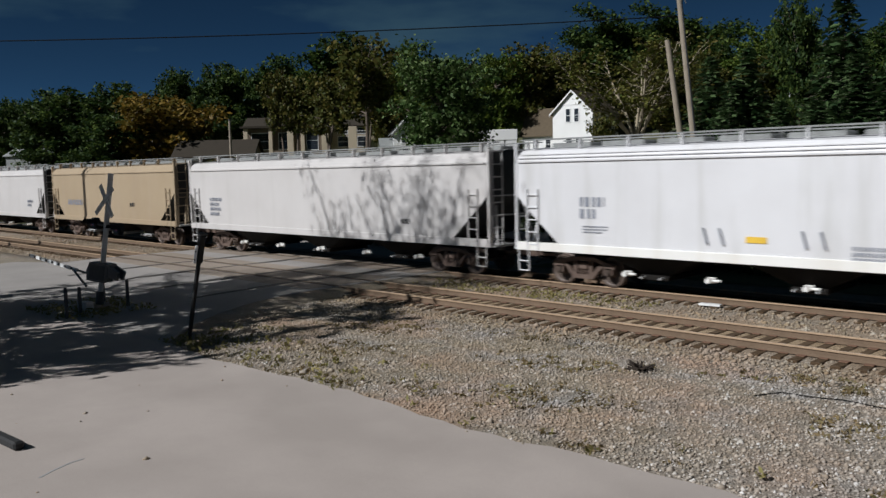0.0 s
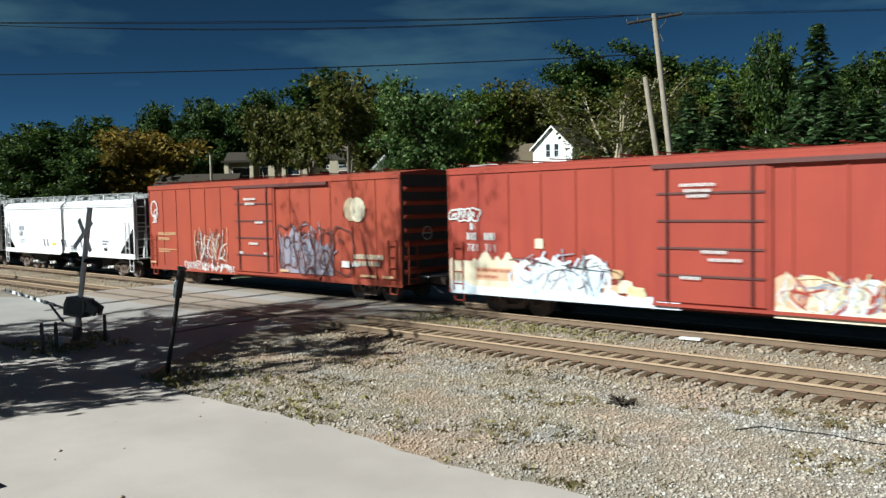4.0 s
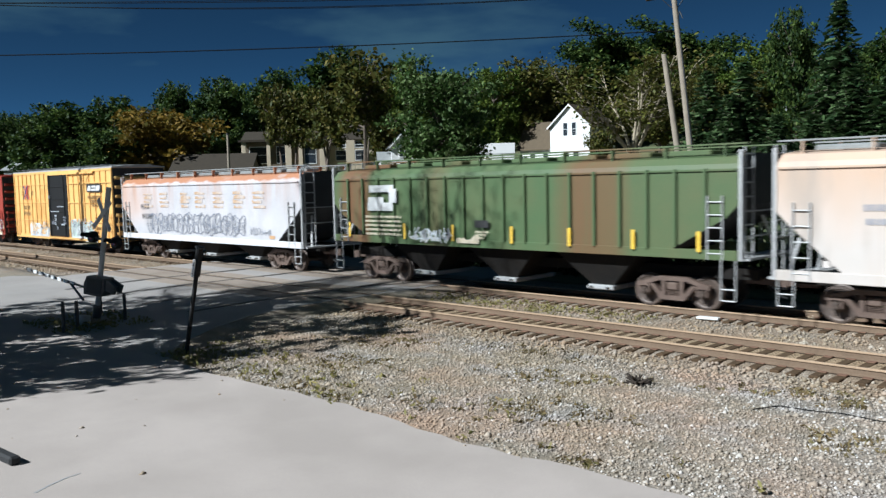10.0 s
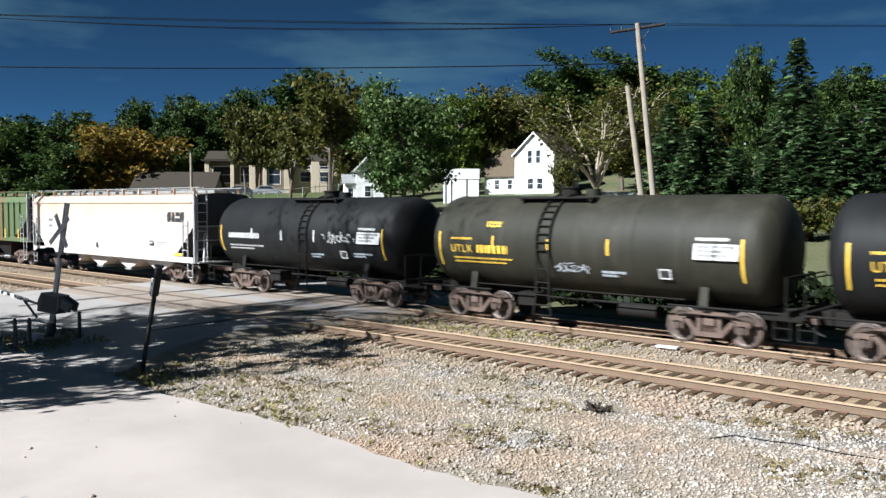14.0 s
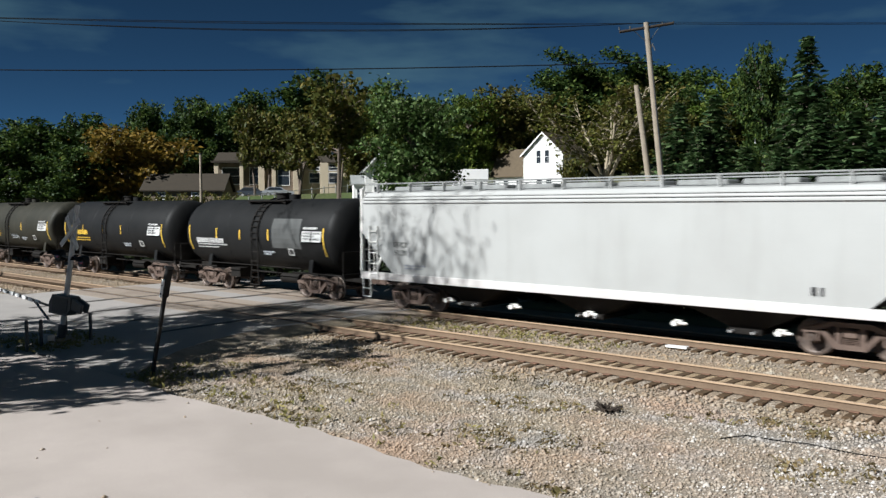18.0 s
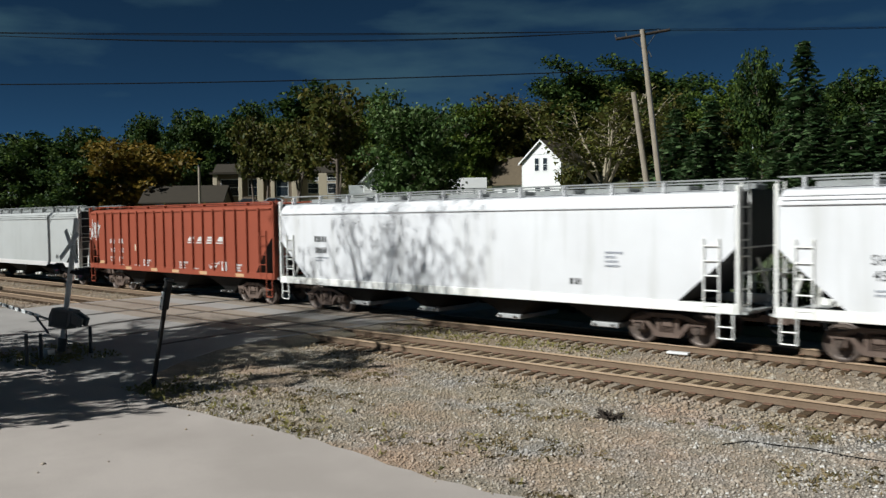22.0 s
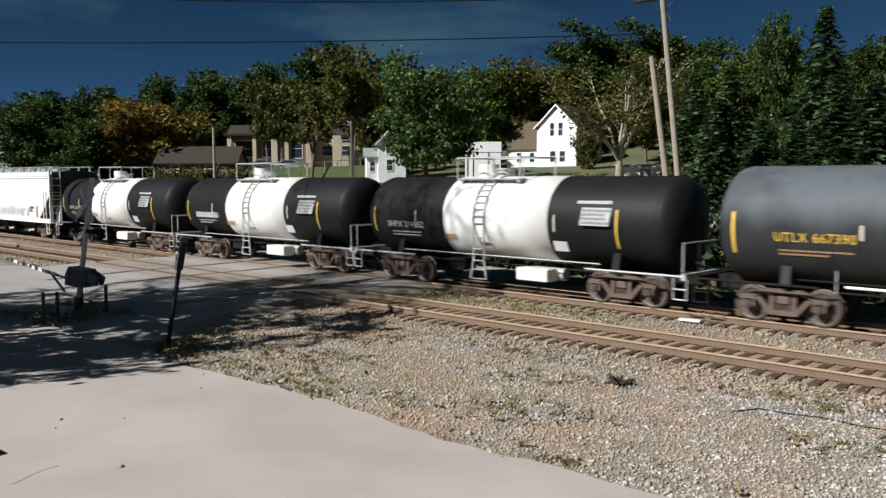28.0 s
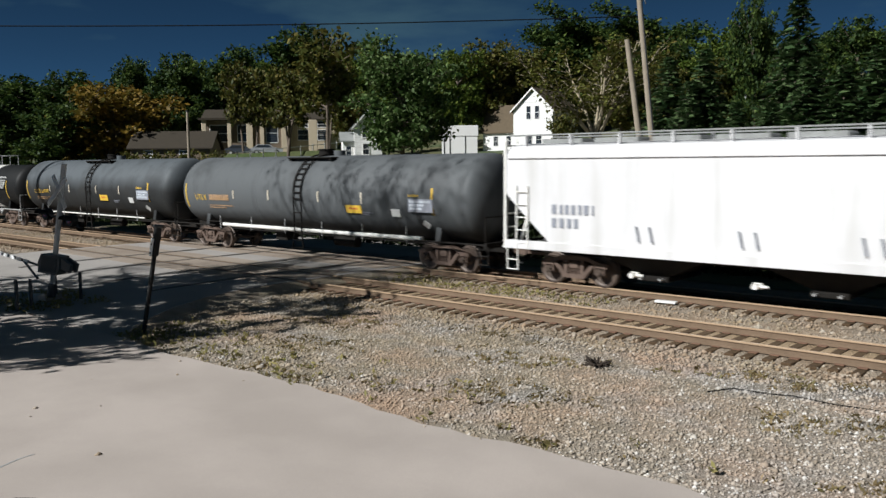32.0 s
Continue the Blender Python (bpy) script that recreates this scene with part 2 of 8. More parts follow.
M_RUST = surface("brown_rust_stain", (0.22, 0.10, 0.05), 0.8, second=(0.30, 0.15, 0.08), scale=2)


def height_fac(nt, co, low, high, wobble=0.0, axis="Z"):
    """0 below the lower height and 1 above the upper one, with a ragged border."""
    sep = nt.nodes.new("ShaderNodeSeparateXYZ")
    nt.links.new(co, sep.inputs[0])
    v = sep.outputs[axis]
    if wobble:
        add = nt.nodes.new("ShaderNodeMath")
        add.operation = 'MULTIPLY_ADD'
        add.inputs[1].default_value = wobble
        nt.links.new(noise_fac(nt, co, 1.2, 5, (1, 1, 0.4), 0.2, 0.8), add.inputs[0])
        nt.links.new(v, add.inputs[2])
        v = add.outputs[0]
    mr = nt.nodes.new("ShaderNodeMapRange")
    mr.inputs[1].default_value, mr.inputs[2].default_value = low, high
    nt.links.new(v, mr.inputs[0])
    return mr.outputs[0]


def times(nt, a, b):
    m = nt.nodes.new("ShaderNodeMath")
    m.operation = 'MULTIPLY'
    nt.links.new(a, m.inputs[0])
    nt.links.new(b, m.inputs[1])
    return m.outputs[0]


def weathered_white():
    mat, nt, b, co = start_mat("rust_stained_white_paint", 0.6, 0)
    c = mixc(nt, noise_fac(nt, co, 0.6), (0.52, 0.51, 0.52), (0.43, 0.43, 0.45))
    # rosy fading towards one end, rust that runs down from the roof, a rusted roof edge
    c = mixc(nt, scaled(nt, times(nt, height_fac(nt, co, -2.0, -7.0, 2.0, "X"), height_fac(nt, co, 1.9, 2.8, 0.5)), 0.7), c, (0.56, 0.36, 0.26))
    runs = noise_fac(nt, co, 1.1, 6, (1.3, 1.3, 0.10), 0.46, 0.66)
    c = mixc(nt, scaled(nt, times(nt, runs, height_fac(nt, co, 2.3, 4.2)), 0.7), c, (0.42, 0.20, 0.09))
    c = mixc(nt, scaled(nt, noise_fac(nt, co, 0.9, 6, (1, 1, 0.3), 0.52, 0.72), 0.35), c, (0.30, 0.29, 0.28))
    roof = times(nt, height_fac(nt, co, 4.02, 4.10, 0.22), noise_fac(nt, co, 0.9, 6, (1, 1, 1), 0.24, 0.44))
    c = mixc(nt, scaled(nt, roof, 0.92), c, (0.36, 0.135, 0.045))
    grain = noise_fac(nt, co, 20, 5)
    c = mixc(nt, scaled(nt, grain, 0.15), c, (0.3, 0.2, 0.15))
    nt.links.new(c, b.inputs["Base Color"])
    bumped(nt, b, grain, 0.15, 0.01)
    return mat


def faded_cream():
    """Cream that has kept its colour under the roof and chalked to white lower down, with darker smears towards one
    end.
    """
    mat, nt, b, co = start_mat("faded_cream_car_paint", 0.55, 0, 0.4)
    c = mixc(nt, noise_fac(nt, co, 0.5), (0.53, 0.48, 0.44), (0.49, 0.445, 0.40))
    c = mixc(nt, scaled(nt, height_fac(nt, co, 2.3, 4.1, 0.7), 0.8), c, (0.52, 0.345, 0.225))
    smear = times(nt, height_fac(nt, co, 0.6, -1.6, 1.4, "X"), noise_fac(nt, co, 0.9, 6, (1.2, 1.2, 0.28), 0.52, 0.68))
    c = mixc(nt, scaled(nt, smear, 0.6), c, (0.30, 0.26, 0.22))
    c = mixc(nt, scaled(nt, noise_fac(nt, co, 1.3, 5, (1.4, 1.4, 0.10), 0.55, 0.75), 0.35), c, (0.46, 0.36, 0.28))
    grain = noise_fac(nt, co, 25, 5)
    c = mixc(nt, scaled(nt, grain, 0.08), c, (0.35, 0.30, 0.26))
    nt.links.new(c, b.inputs["Base Color"])
    bumped(nt, b, grain, 0.05, 0.01)
    return mat


def grey_topped_tank(name, top_grey, border):
    """Black tank paint that turns grey above a ragged border height."""
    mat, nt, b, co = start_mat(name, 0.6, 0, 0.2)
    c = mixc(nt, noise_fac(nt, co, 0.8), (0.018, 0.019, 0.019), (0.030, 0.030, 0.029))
    top_mask = times(nt, height_fac(nt, co, border - 0.25, border + 0.45, 0.45), noise_fac(nt, co, 0.55, 5, (1, 1, 0.7), 0.16, 0.42))
    c = mixc(nt, top_mask, c, top_grey)
    c = mixc(nt, scaled(nt, noise_fac(nt, co, 1.3, 5, (1.5, 1.5, 0.15), 0.52, 0.75), 0.4), c, tuple(k * 0.45 for k in top_grey))
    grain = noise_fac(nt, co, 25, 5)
    c = mixc(nt, scaled(nt, grain, 0.2), c, tuple(k * 0.5 for k in top_grey))
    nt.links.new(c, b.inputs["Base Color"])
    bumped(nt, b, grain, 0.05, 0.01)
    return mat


def stained_green():
    mat, nt, b, co = start_mat("rust_stained_green_paint", 0.6, 0)
    sep = nt.nodes.new("ShaderNodeSeparateXYZ")
    nt.links.new(co, sep.inputs[0])
    ramp = nt.nodes.new("ShaderNodeValToRGB")
    el = ramp.color_ramp.elements
    el[0].position, el[0].color = 0.0, (0.1, 0.1, 0.1, 1)
    el[1].position, el[1].color = 1.0, (0.15, 0.15, 0.15, 1)
    for p, v in ((0.04, 0.95), (0.11, 0.9), (0.13, 0.08), (0.28, 0.05), (0.34, 0.4), (0.38, 0.05), (0.64, 0.05), (0.70, 0.85), (0.78, 0.7), (0.82, 0.12)):
        e = el.new(p)
        e.color = (v, v, v, 1)
    mr = nt.nodes.new("ShaderNodeMapRange")
    mr.inputs[1].default_value, mr.inputs[2].default_value = -8.2, 8.2
    nt.links.new(sep.outputs["X"], mr.inputs[0])
    nt.links.new(mr.outputs[0], ramp.inputs["Fac"])
    c = mixc(nt, noise_fac(nt, co, 0.7), (0.056, 0.112, 0.040), (0.078, 0.112, 0.042))
    st = noise_fac(nt, co, 1.5, 5, (2, 2, 0.15), 0.15, 0.45)
    m = nt.nodes.new("ShaderNodeMath")
    m.operation = 'MULTIPLY'
    nt.links.new(st, m.inputs[0])
    nt.links.new(ramp.outputs["Color"], m.inputs[1])
    c = mixc(nt, m.outputs[0], c, (0.14, 0.06, 0.022))
    grain = noise_fac(nt, co, 20, 5)
    c = mixc(nt, scaled(nt, grain, 0.2), c, (0.04, 0.07, 0.03))
    nt.links.new(c, b.inputs["Base Color"])
    bumped(nt, b, grain, 0.1, 0.01)
    return mat


def stony(name, cols, scale, bump, distance, patch=None, patch_scale=0.3):
    """Loose stone or coarse paving: small cells of several colours."""
    mat, nt, b, co = start_mat(name, 0.9, 0)
    vo = nt.nodes.new("ShaderNodeTexVoronoi")
    vo.inputs["Scale"].default_value = scale
    nt.links.new(co, vo.inputs["Vector"])
    sp = nt.nodes.new("ShaderNodeSeparateColor")
    nt.links.new(vo.outputs["Color"], sp.inputs[0])
    ramp = nt.nodes.new("ShaderNodeValToRGB")
    el = ramp.color_ramp.elements
    el[0].color, el[1].color = (*cols[0], 1), (*cols[-1], 1)
    for i in range(1, len(cols) - 1):
        e = el.new(i / (len(cols) - 1))
        e.color = (*cols[i], 1)
    nt.links.new(sp.outputs[0], ramp.inputs["Fac"])
    c = ramp.outputs["Color"]
    if patch == "soil":
        c = soil_tint(nt, co, c, (0.235, 0.185, 0.095), (0.25, 0.25, 0.24))
    elif patch:
        c = mixc(nt, scaled(nt, noise_fac(nt, co, patch_scale, 6, lo=0.42, hi=0.6), 0.8), c, patch)
    grain = noise_fac(nt, co, scale * 1.5, 5)
    c = mixc(nt, scaled(nt, grain, 0.3), c, tuple(k * 0.5 for k in cols[0]))
    nt.links.new(c, b.inputs["Base Color"])
    inv = nt.nodes.new("ShaderNodeMath")
    inv.operation = 'SUBTRACT'
    inv.inputs[0].default_value = 1.0
    nt.links.new(vo.outputs["Distance"], inv.inputs[1])
    bumped(nt, b, inv.outputs[0], bump, distance)
    return mat


def pebbly(name, cols, straw, cool, rough=0.9):
    """Stones of several colours; straw and rosy soil towards the road, cooler bare stone further along the track."""
    mat, nt, b, co = start_mat(name, rough, 0)
    geo = nt.nodes.new("ShaderNodeNewGeometry")
    ramp = nt.nodes.new("ShaderNodeValToRGB")
    el = ramp.color_ramp.elements
    el[0].color, el[1].color = (*cols[0], 1), (*cols[-1], 1)
    for i in range(1, len(cols) - 1):
        e = el.new(i / (len(cols) - 1))
        e.color = (*cols[i], 1)
    nt.links.new(geo.outputs["Random Per Island"], ramp.inputs["Fac"])
    nt.links.new(soil_tint(nt, co, ramp.outputs["Color"], straw, cool), b.inputs["Base Color"])
    return mat


def soil_tint(nt, co, c, straw, cool):
    """Broad drifts of straw, rose and grey over the gravel."""
    sep = nt.nodes.new("ShaderNodeSeparateXYZ")
    nt.links.new(co, sep.inputs[0])
    along = nt.nodes.new("ShaderNodeMapRange")
    along.inputs[1].default_value, along.inputs[2].default_value = -1.5, -9.5
    nt.links.new(sep.outputs["X"], along.inputs[0])
    m = nt.nodes.new("ShaderNodeMath")
    m.operation = 'MULTIPLY'
    nt.links.new(along.outputs[0], m.inputs[0])
    nt.links.new(noise_fac(nt, co, 0.45, 7, lo=0.22, hi=0.56), m.inputs[1])
    c = mixc(nt, scaled(nt, m.outputs[0], 0.6), c, straw)
    c = mixc(nt, scaled(nt, noise_fac(nt, co, 0.33, 6, (1, 1.3, 1), 0.47, 0.66), 0.75), c, (0.36, 0.245, 0.165))
    c = mixc(nt, scaled(nt, noise_fac(nt, co, 0.8, 6, (1, 1, 1), 0.50, 0.68), 0.5), c, cool)
    c = mixc(nt, scaled(nt, noise_fac(nt, co, 2.6, 5, (1, 1, 1), 0.48, 0.68), 0.5), c, (0.15, 0.125, 0.085))
    return c


def leafy(name, cols, rough=0.6):
    mat, nt, b, co = start_mat(name, rough, 0, 0.18)
    geo = nt.nodes.new("ShaderNodeNewGeometry")
    ramp = nt.nodes.new("ShaderNodeValToRGB")
    el = ramp.color_ramp.elements
    el[0].color, el[1].color = (*cols[0], 1), (*cols[-1], 1)
    for i in range(1, len(cols) - 1):
        e = el.new(i / (len(cols) - 1))
        e.color = (*cols[i], 1)
    nt.links.new(geo.outputs["Random Per Island"], ramp.inputs["Fac"])
    c = mixc(nt, scaled(nt, noise_fac(nt, co, 0.35, 3), 0.6), ramp.outputs["Color"], tuple(k * 0.55 for k in cols[0]))
    nt.links.new(c, b.inputs["Base Color"])
    tr = nt.nodes.new("ShaderNodeBsdfTranslucent")
    nt.links.new(c, tr.inputs["Color"])
    mx = nt.nodes.new("ShaderNodeMixShader")
    mx.inputs[0].default_value = 0.25
    out = nt.nodes["Material Output"]
    nt.links.new(b.outputs[0], mx.inputs[1])
    nt.links.new(tr.outputs[0], mx.inputs[2])
    nt.links.new(mx.outputs[0], out.inputs["Surface"])
    return mat


M_WEATHERED, M_GREEN, M_CREAM = weathered_white(), stained_green(), faded_cream()
M_GREYTANK = grey_topped_tank("grey_topped_tank_paint", (0.090, 0.101, 0.109), 2.95)
M_GREYTANK_B = grey_topped_tank("pale_grey_topped_tank_paint", (0.097, 0.104, 0.108), 1.55)
M_GROUND = stony("gravel_ground", [(0.16, 0.135, 0.112), (0.34, 0.298, 0.255), (0.235, 0.195, 0.16), (0.43, 0.39, 0.345)], 32.0, 0.6, 0.03, patch="soil")
M_GRASS = stony("rough_grass", [(0.04, 0.065, 0.02), (0.07, 0.09, 0.03), (0.055, 0.075, 0.028)], 3.0, 0.5, 0.05, patch=(0.13, 0.11, 0.05), patch_scale=0.1)
M_LAWN = stony("mown_lawn", [(0.055, 0.085, 0.022), (0.085, 0.115, 0.032), (0.07, 0.095, 0.03)], 3.0, 0.5, 0.05, patch=(0.10, 0.095, 0.04), patch_scale=0.15)
M_BALLAST = stony("track_ballast", [(0.19, 0.155, 0.115), (0.34, 0.285, 0.22), (0.26, 0.20, 0.14), (0.42, 0.37, 0.30)], 24.0, 0.8, 0.04, patch=(0.26, 0.185, 0.115), patch_scale=0.5)
M_LOT = surface("worn_pale_pavement", (0.42, 0.365, 0.325), 0.85, second=(0.34, 0.295, 0.26), amount=0.9, scale=0.45, fine=70, fine_amount=0.22, bump=0.25, distance=0.006)
M_ROAD = surface("grey_road_asphalt", (0.33, 0.305, 0.28), 0.85, second=(0.25, 0.232, 0.215), amount=0.7, scale=0.4, fine=60, fine_amount=0.25, bump=0.3, distance=0.006)
M_TAR = surface("dark_tar_strip", (0.05, 0.045, 0.04), 0.8, second=(0.10, 0.085, 0.07), scale=2.0, fine_amount=0.4)
M_PANEL = surface("worn_crossing_planks", (0.30, 0.25, 0.20), 0.85, second=(0.22, 0.17, 0.13), amount=0.7, scale=0.8, fine=40, fine_amount=0.3, bump=0.3)
M_STONE = pebbly("loose_stones", [(0.19, 0.16, 0.128), (0.37, 0.315, 0.262), (0.47, 0.42, 0.365), (0.275, 0.225, 0.175), (0.42, 0.38, 0.335), (0.78, 0.76, 0.73)], (0.29, 0.225, 0.135), (0.31, 0.31, 0.315))
M_BALLSTONE = pebbly("ballast_stones", [(0.17, 0.14, 0.105), (0.34, 0.285, 0.225), (0.48, 0.44, 0.38), (0.26, 0.185, 0.12), (0.38, 0.32, 0.25)], (0.28, 0.21, 0.11), (0.30, 0.285, 0.26))
M_BARK = surface("brown_bark", (0.11, 0.085, 0.065), 0.95, second=(0.16, 0.13, 0.10), scale=3, streak=0.5, streak_col=(0.05, 0.04, 0.03), bump=0.6)
M_PALEBARK = surface("pale_bark", (0.34, 0.29, 0.20), 0.95, second=(0.22, 0.18, 0.12), scale=2, streak=0.5, streak_col=(0.14, 0.12, 0.09), bump=0.6)
M_LEAF = [leafy("green_leaves", [(0.042, 0.082, 0.012), (0.092, 0.136, 0.020), (0.20, 0.24, 0.042)]),
          leafy("dark_green_leaves", [(0.014, 0.034, 0.008), (0.035, 0.066, 0.014), (0.12, 0.165, 0.034)]),
          leafy("olive_leaves", [(0.046, 0.060, 0.012), (0.092, 0.098, 0.020), (0.17, 0.135, 0.032)]),
          leafy("autumn_leaves", [(0.11, 0.082, 0.014), (0.26, 0.155, 0.022), (0.085, 0.085, 0.018)]),
          leafy("silver_green_leaves", [(0.030, 0.064, 0.014), (0.064, 0.112, 0.026), (0.19, 0.25, 0.10)]),
          leafy("yellow_green_leaves", [(0.065, 0.078, 0.016), (0.15, 0.155, 0.030), (0.10, 0.070, 0.024)])]
M_NEEDLE = leafy("spruce_needles", [(0.022, 0.052, 0.018), (0.056, 0.098, 0.032), (0.13, 0.19, 0.075)])
M_UNDERGROWTH = leafy("shade_dark_undergrowth_leaves", [(0.008, 0.015, 0.005), (0.016, 0.026, 0.008), (0.036, 0.048, 0.014)])
M_DRYWEED = leafy("dry_weeds", [(0.15, 0.112, 0.055), (0.27, 0.195, 0.095), (0.16, 0.15, 0.062), (0.34, 0.25, 0.14)])
M_WEED = leafy("weeds", [(0.22, 0.19, 0.07), (0.32, 0.27, 0.11), (0.16, 0.16, 0.05)])
M_SIDING = surface("white_house_siding", (0.80, 0.79, 0.77), 0.6, second=(0.75, 0.74, 0.71), scale=0.6, fine_amount=0.05)
M_BUFF = surface("brown_house_siding", (0.17, 0.13, 0.09), 0.7, second=(0.13, 0.10, 0.07), scale=0.6, fine_amount=0.1)
M_CREAMWALL = surface("cream_plaster", (0.50, 0.42, 0.30), 0.7, second=(0.36, 0.30, 0.21), scale=0.6, fine_amount=0.1)
M_SHINGLE = surface("brown_roof_shingles", (0.105, 0.078, 0.046), 0.9, second=(0.075, 0.056, 0.034), scale=2, fine=12, fine_amount=0.35, bump=0.4)
# tone lowered to hold the tree shade on the low house's roof
M_DARKROOF = surface("dark_brown_roof_shingles", (0.034, 0.025, 0.014), 0.9, second=(0.022, 0.017, 0.010), scale=2, fine=12, fine_amount=0.35, bump=0.4)
M_GREYROOF = surface("grey_roof_shingles", (0.26, 0.27, 0.26), 0.9, second=(0.2, 0.21, 0.2), scale=2, fine=12, fine_amount=0.35, bump=0.4)
M_GLASS = surface("dark_window_glass", (0.03, 0.035, 0.04), 0.08, fine_amount=0.0, bump=0)
M_CABLE = surface("black_cable", (0.006, 0.006, 0.006), 0.8, gloss=0.1, bump=0)
M_CARPAINT = surface("silver_vehicle_paint", (0.55, 0.56, 0.58), 0.3, 0.4, fine_amount=0.02, bump=0)
M_CARDARK = surface("dark_vehicle_paint", (0.06, 0.07, 0.09), 0.3, 0.2, fine_amount=0.02, bump=0)
M_RUBBER = surface("tyre_rubber", (0.02, 0.02, 0.02), 0.8)


# ---- mesh tools ----
class G:
    """Collects simple solids into one mesh."""

    def __init__(self):
        self.v, self.f, self.s, self.made = [], [], [], None

    def add(self, verts, faces, smooth=False):
        k = len(self.v)
        self.v += [tuple(p) for p in verts]
        self.f += [tuple(i + k for i in f) for f in faces]
        self.s += [smooth] * len(faces)
        return self

    def box(self, x0, y0, z0, x1, y1, z1, bev=0.0):
        if bev <= 0:
            return self.add([(x, y, z) for x in (x0, x1) for y in (y0, y1) for z in (z0, z1)],
                            [(0, 1, 3, 2), (4, 6, 7, 5), (0, 4, 5, 1), (2, 3, 7, 6), (0, 2, 6, 4), (1, 5, 7, 3)])
        lo, hi = (x0, y0, z0), (x1, y1, z1)
        key, verts = {}, []
        for c in range(8):
            sg = [(c >> k) & 1 for k in range(3)]
            for ax in range(3):
                key[c, ax] = len(verts)
                verts.append(tuple((hi[k] if sg[k] else lo[k]) + (0 if k == ax else (-bev if sg[k] else bev)) for k in range(3)))
        faces = []
        for ax in range(3):
            b, c = (ax + 1) % 3, (ax + 2) % 3
            for s in (0, 1):
                q = [(s << ax) | (i << b) | (j << c) for i, j in ((0, 0), (1, 0), (1, 1), (0, 1))]
                faces.append(tuple(key[k, ax] for k in q))
            for i in (0, 1):
                for j in (0, 1):
                    p = (i << b) | (j << c)
                    q = p | (1 << ax)
                    faces.append((key[p, b], key[q, b], key[q, c], key[p, c]))
        faces += [(key[c, 0], key[c, 1], key[c, 2]) for c in range(8)]
        return self.add(verts, faces)

    def prism(self, poly, axis, a, b):
        """A flat outline drawn out along an axis; the outline's two numbers are the other axes in order."""
        def at(p, h):
            q = list(p)
            q.insert(axis, h)
            return q
        n = len(poly)
        return self.add([at(p, a) for p in poly] + [at(p, b) for p in poly],
                        [tuple(range(n)), tuple(range(n, 2 * n))] + [(i, (i + 1) % n, n + (i + 1) % n, n + i) for i in range(n)])

    def loft(self, rings, smooth=True, caps=True, closed=True):
        n = len(rings[0])
        verts = [p for r in rings for p in r]
        faces = []
        for k in range(len(rings) - 1):
            for i in range(n if closed else n - 1):
                j = (i + 1) % n
                faces.append((k * n + i, k * n + j, (k + 1) * n + j, (k + 1) * n + i))
        self.add(verts, faces, smooth)
        if caps:
            self.add(rings[0], [tuple(range(n))])
            self.add(rings[-1], [tuple(range(n))])
        return self

    def tube(self, p, q, r, r2=None, n=8, smooth=True):
        p, q = Vector(p), Vector(q)
        r2 = r if r2 is None else r2
        d = (q - p).normalized()
        a = d.orthogonal().normalized()
        b = d.cross(a)
        ring = lambda c, k: [c + (a * math.cos(t) + b * math.sin(t)) * k for t in (2 * math.pi * i / n for i in range(n))]
        return self.loft([ring(p, r), ring(q, r2)], smooth)

    def path(self, pts, r, n=6):
        for p, q in zip(pts, pts[1:]):
            self.tube(p, q, r, n=n)
        return self

    def mesh(self, name):
        if self.made is None:
            me = bpy.data.meshes.new(name)
            me.from_pydata(self.v, [], self.f)
            me.polygons.foreach_set("use_smooth", self.s)
            if len(self.f) < 6000:
                bm = bmesh.new()
                bm.from_mesh(me)
                bmesh.ops.recalc_face_normals(bm, faces=bm.faces)
                bm.to_mesh(me)
                bm.free()
            self.made = me
        return self.made


def place(name, g, mat, m=None):
    """A top-level mesh of its own."""
    me = g.mesh(name)
    if not me.materials:
        me.materials.append(mat)
    ob = new(name, me)
    if m is not None:
        ob.matrix_basis = m
    return ob


def part(name, g, mat, parent, label="", m=None):
    ob = place(name, g, mat, m)
    ob.parent = parent
    if label:
        ob["label"] = label
    if name in ("stencil", "stencil_text", "graffiti", "company_mark", "faded_lettering"):
        tagged(ob, kind="stuff")
    return ob


# ---- ground, road, tracks ----
def ground_height(x, y):
    z = -0.45 if -7.05 < y < 2.35 else -0.20
    if y > 9:
        z += 0.088 * (y - 9)
    if y > 80:
        z += 0.06 * (y - 80)
    return min(z, 26.0)


def grid_mesh(xs, ys, height):
    g = G()
    nx, ny = len(xs), len(ys)
    g.add([(x, y, height(x, y)) for y in ys for x in xs],
          [(j * nx + i, j * nx + i + 1, (j + 1) * nx + i + 1, (j + 1) * nx + i) for j in range(ny - 1) for i in range(nx - 1)], True)
    return g


xs = [-2500, -1200, -600, -400, -300] + [-260 + 10 * i for i in range(41)] + [250, 500, 1200, 2500]
ys = [-2500, -1000, -300, -120, -60, -30, -14, -8, -7.15, -7.0, 0, 2.3, 2.75, 4, 9] + [12 + 6 * i for i in range(40)] + [300, 420, 700, 1300, 2500]
ground = tagged(place("ground", grid_mesh(xs, ys, ground_height), M_GROUND), "grey brown gravelly ground with rough weedy patches", "ground", kind="structure")
grass_xs = [-300 + 12 * i for i in range(40)]
grass_ys = [3.2, 6, 9] + [12 + 8 * i for i in range(26)]
grass = tagged(place("grass_slope", grid_mesh(grass_xs, grass_ys, lambda x, y: ground_height(x, y) + 0.03), M_GRASS), "rough green grass on the slope behind the railway", "grass", kind="structure")

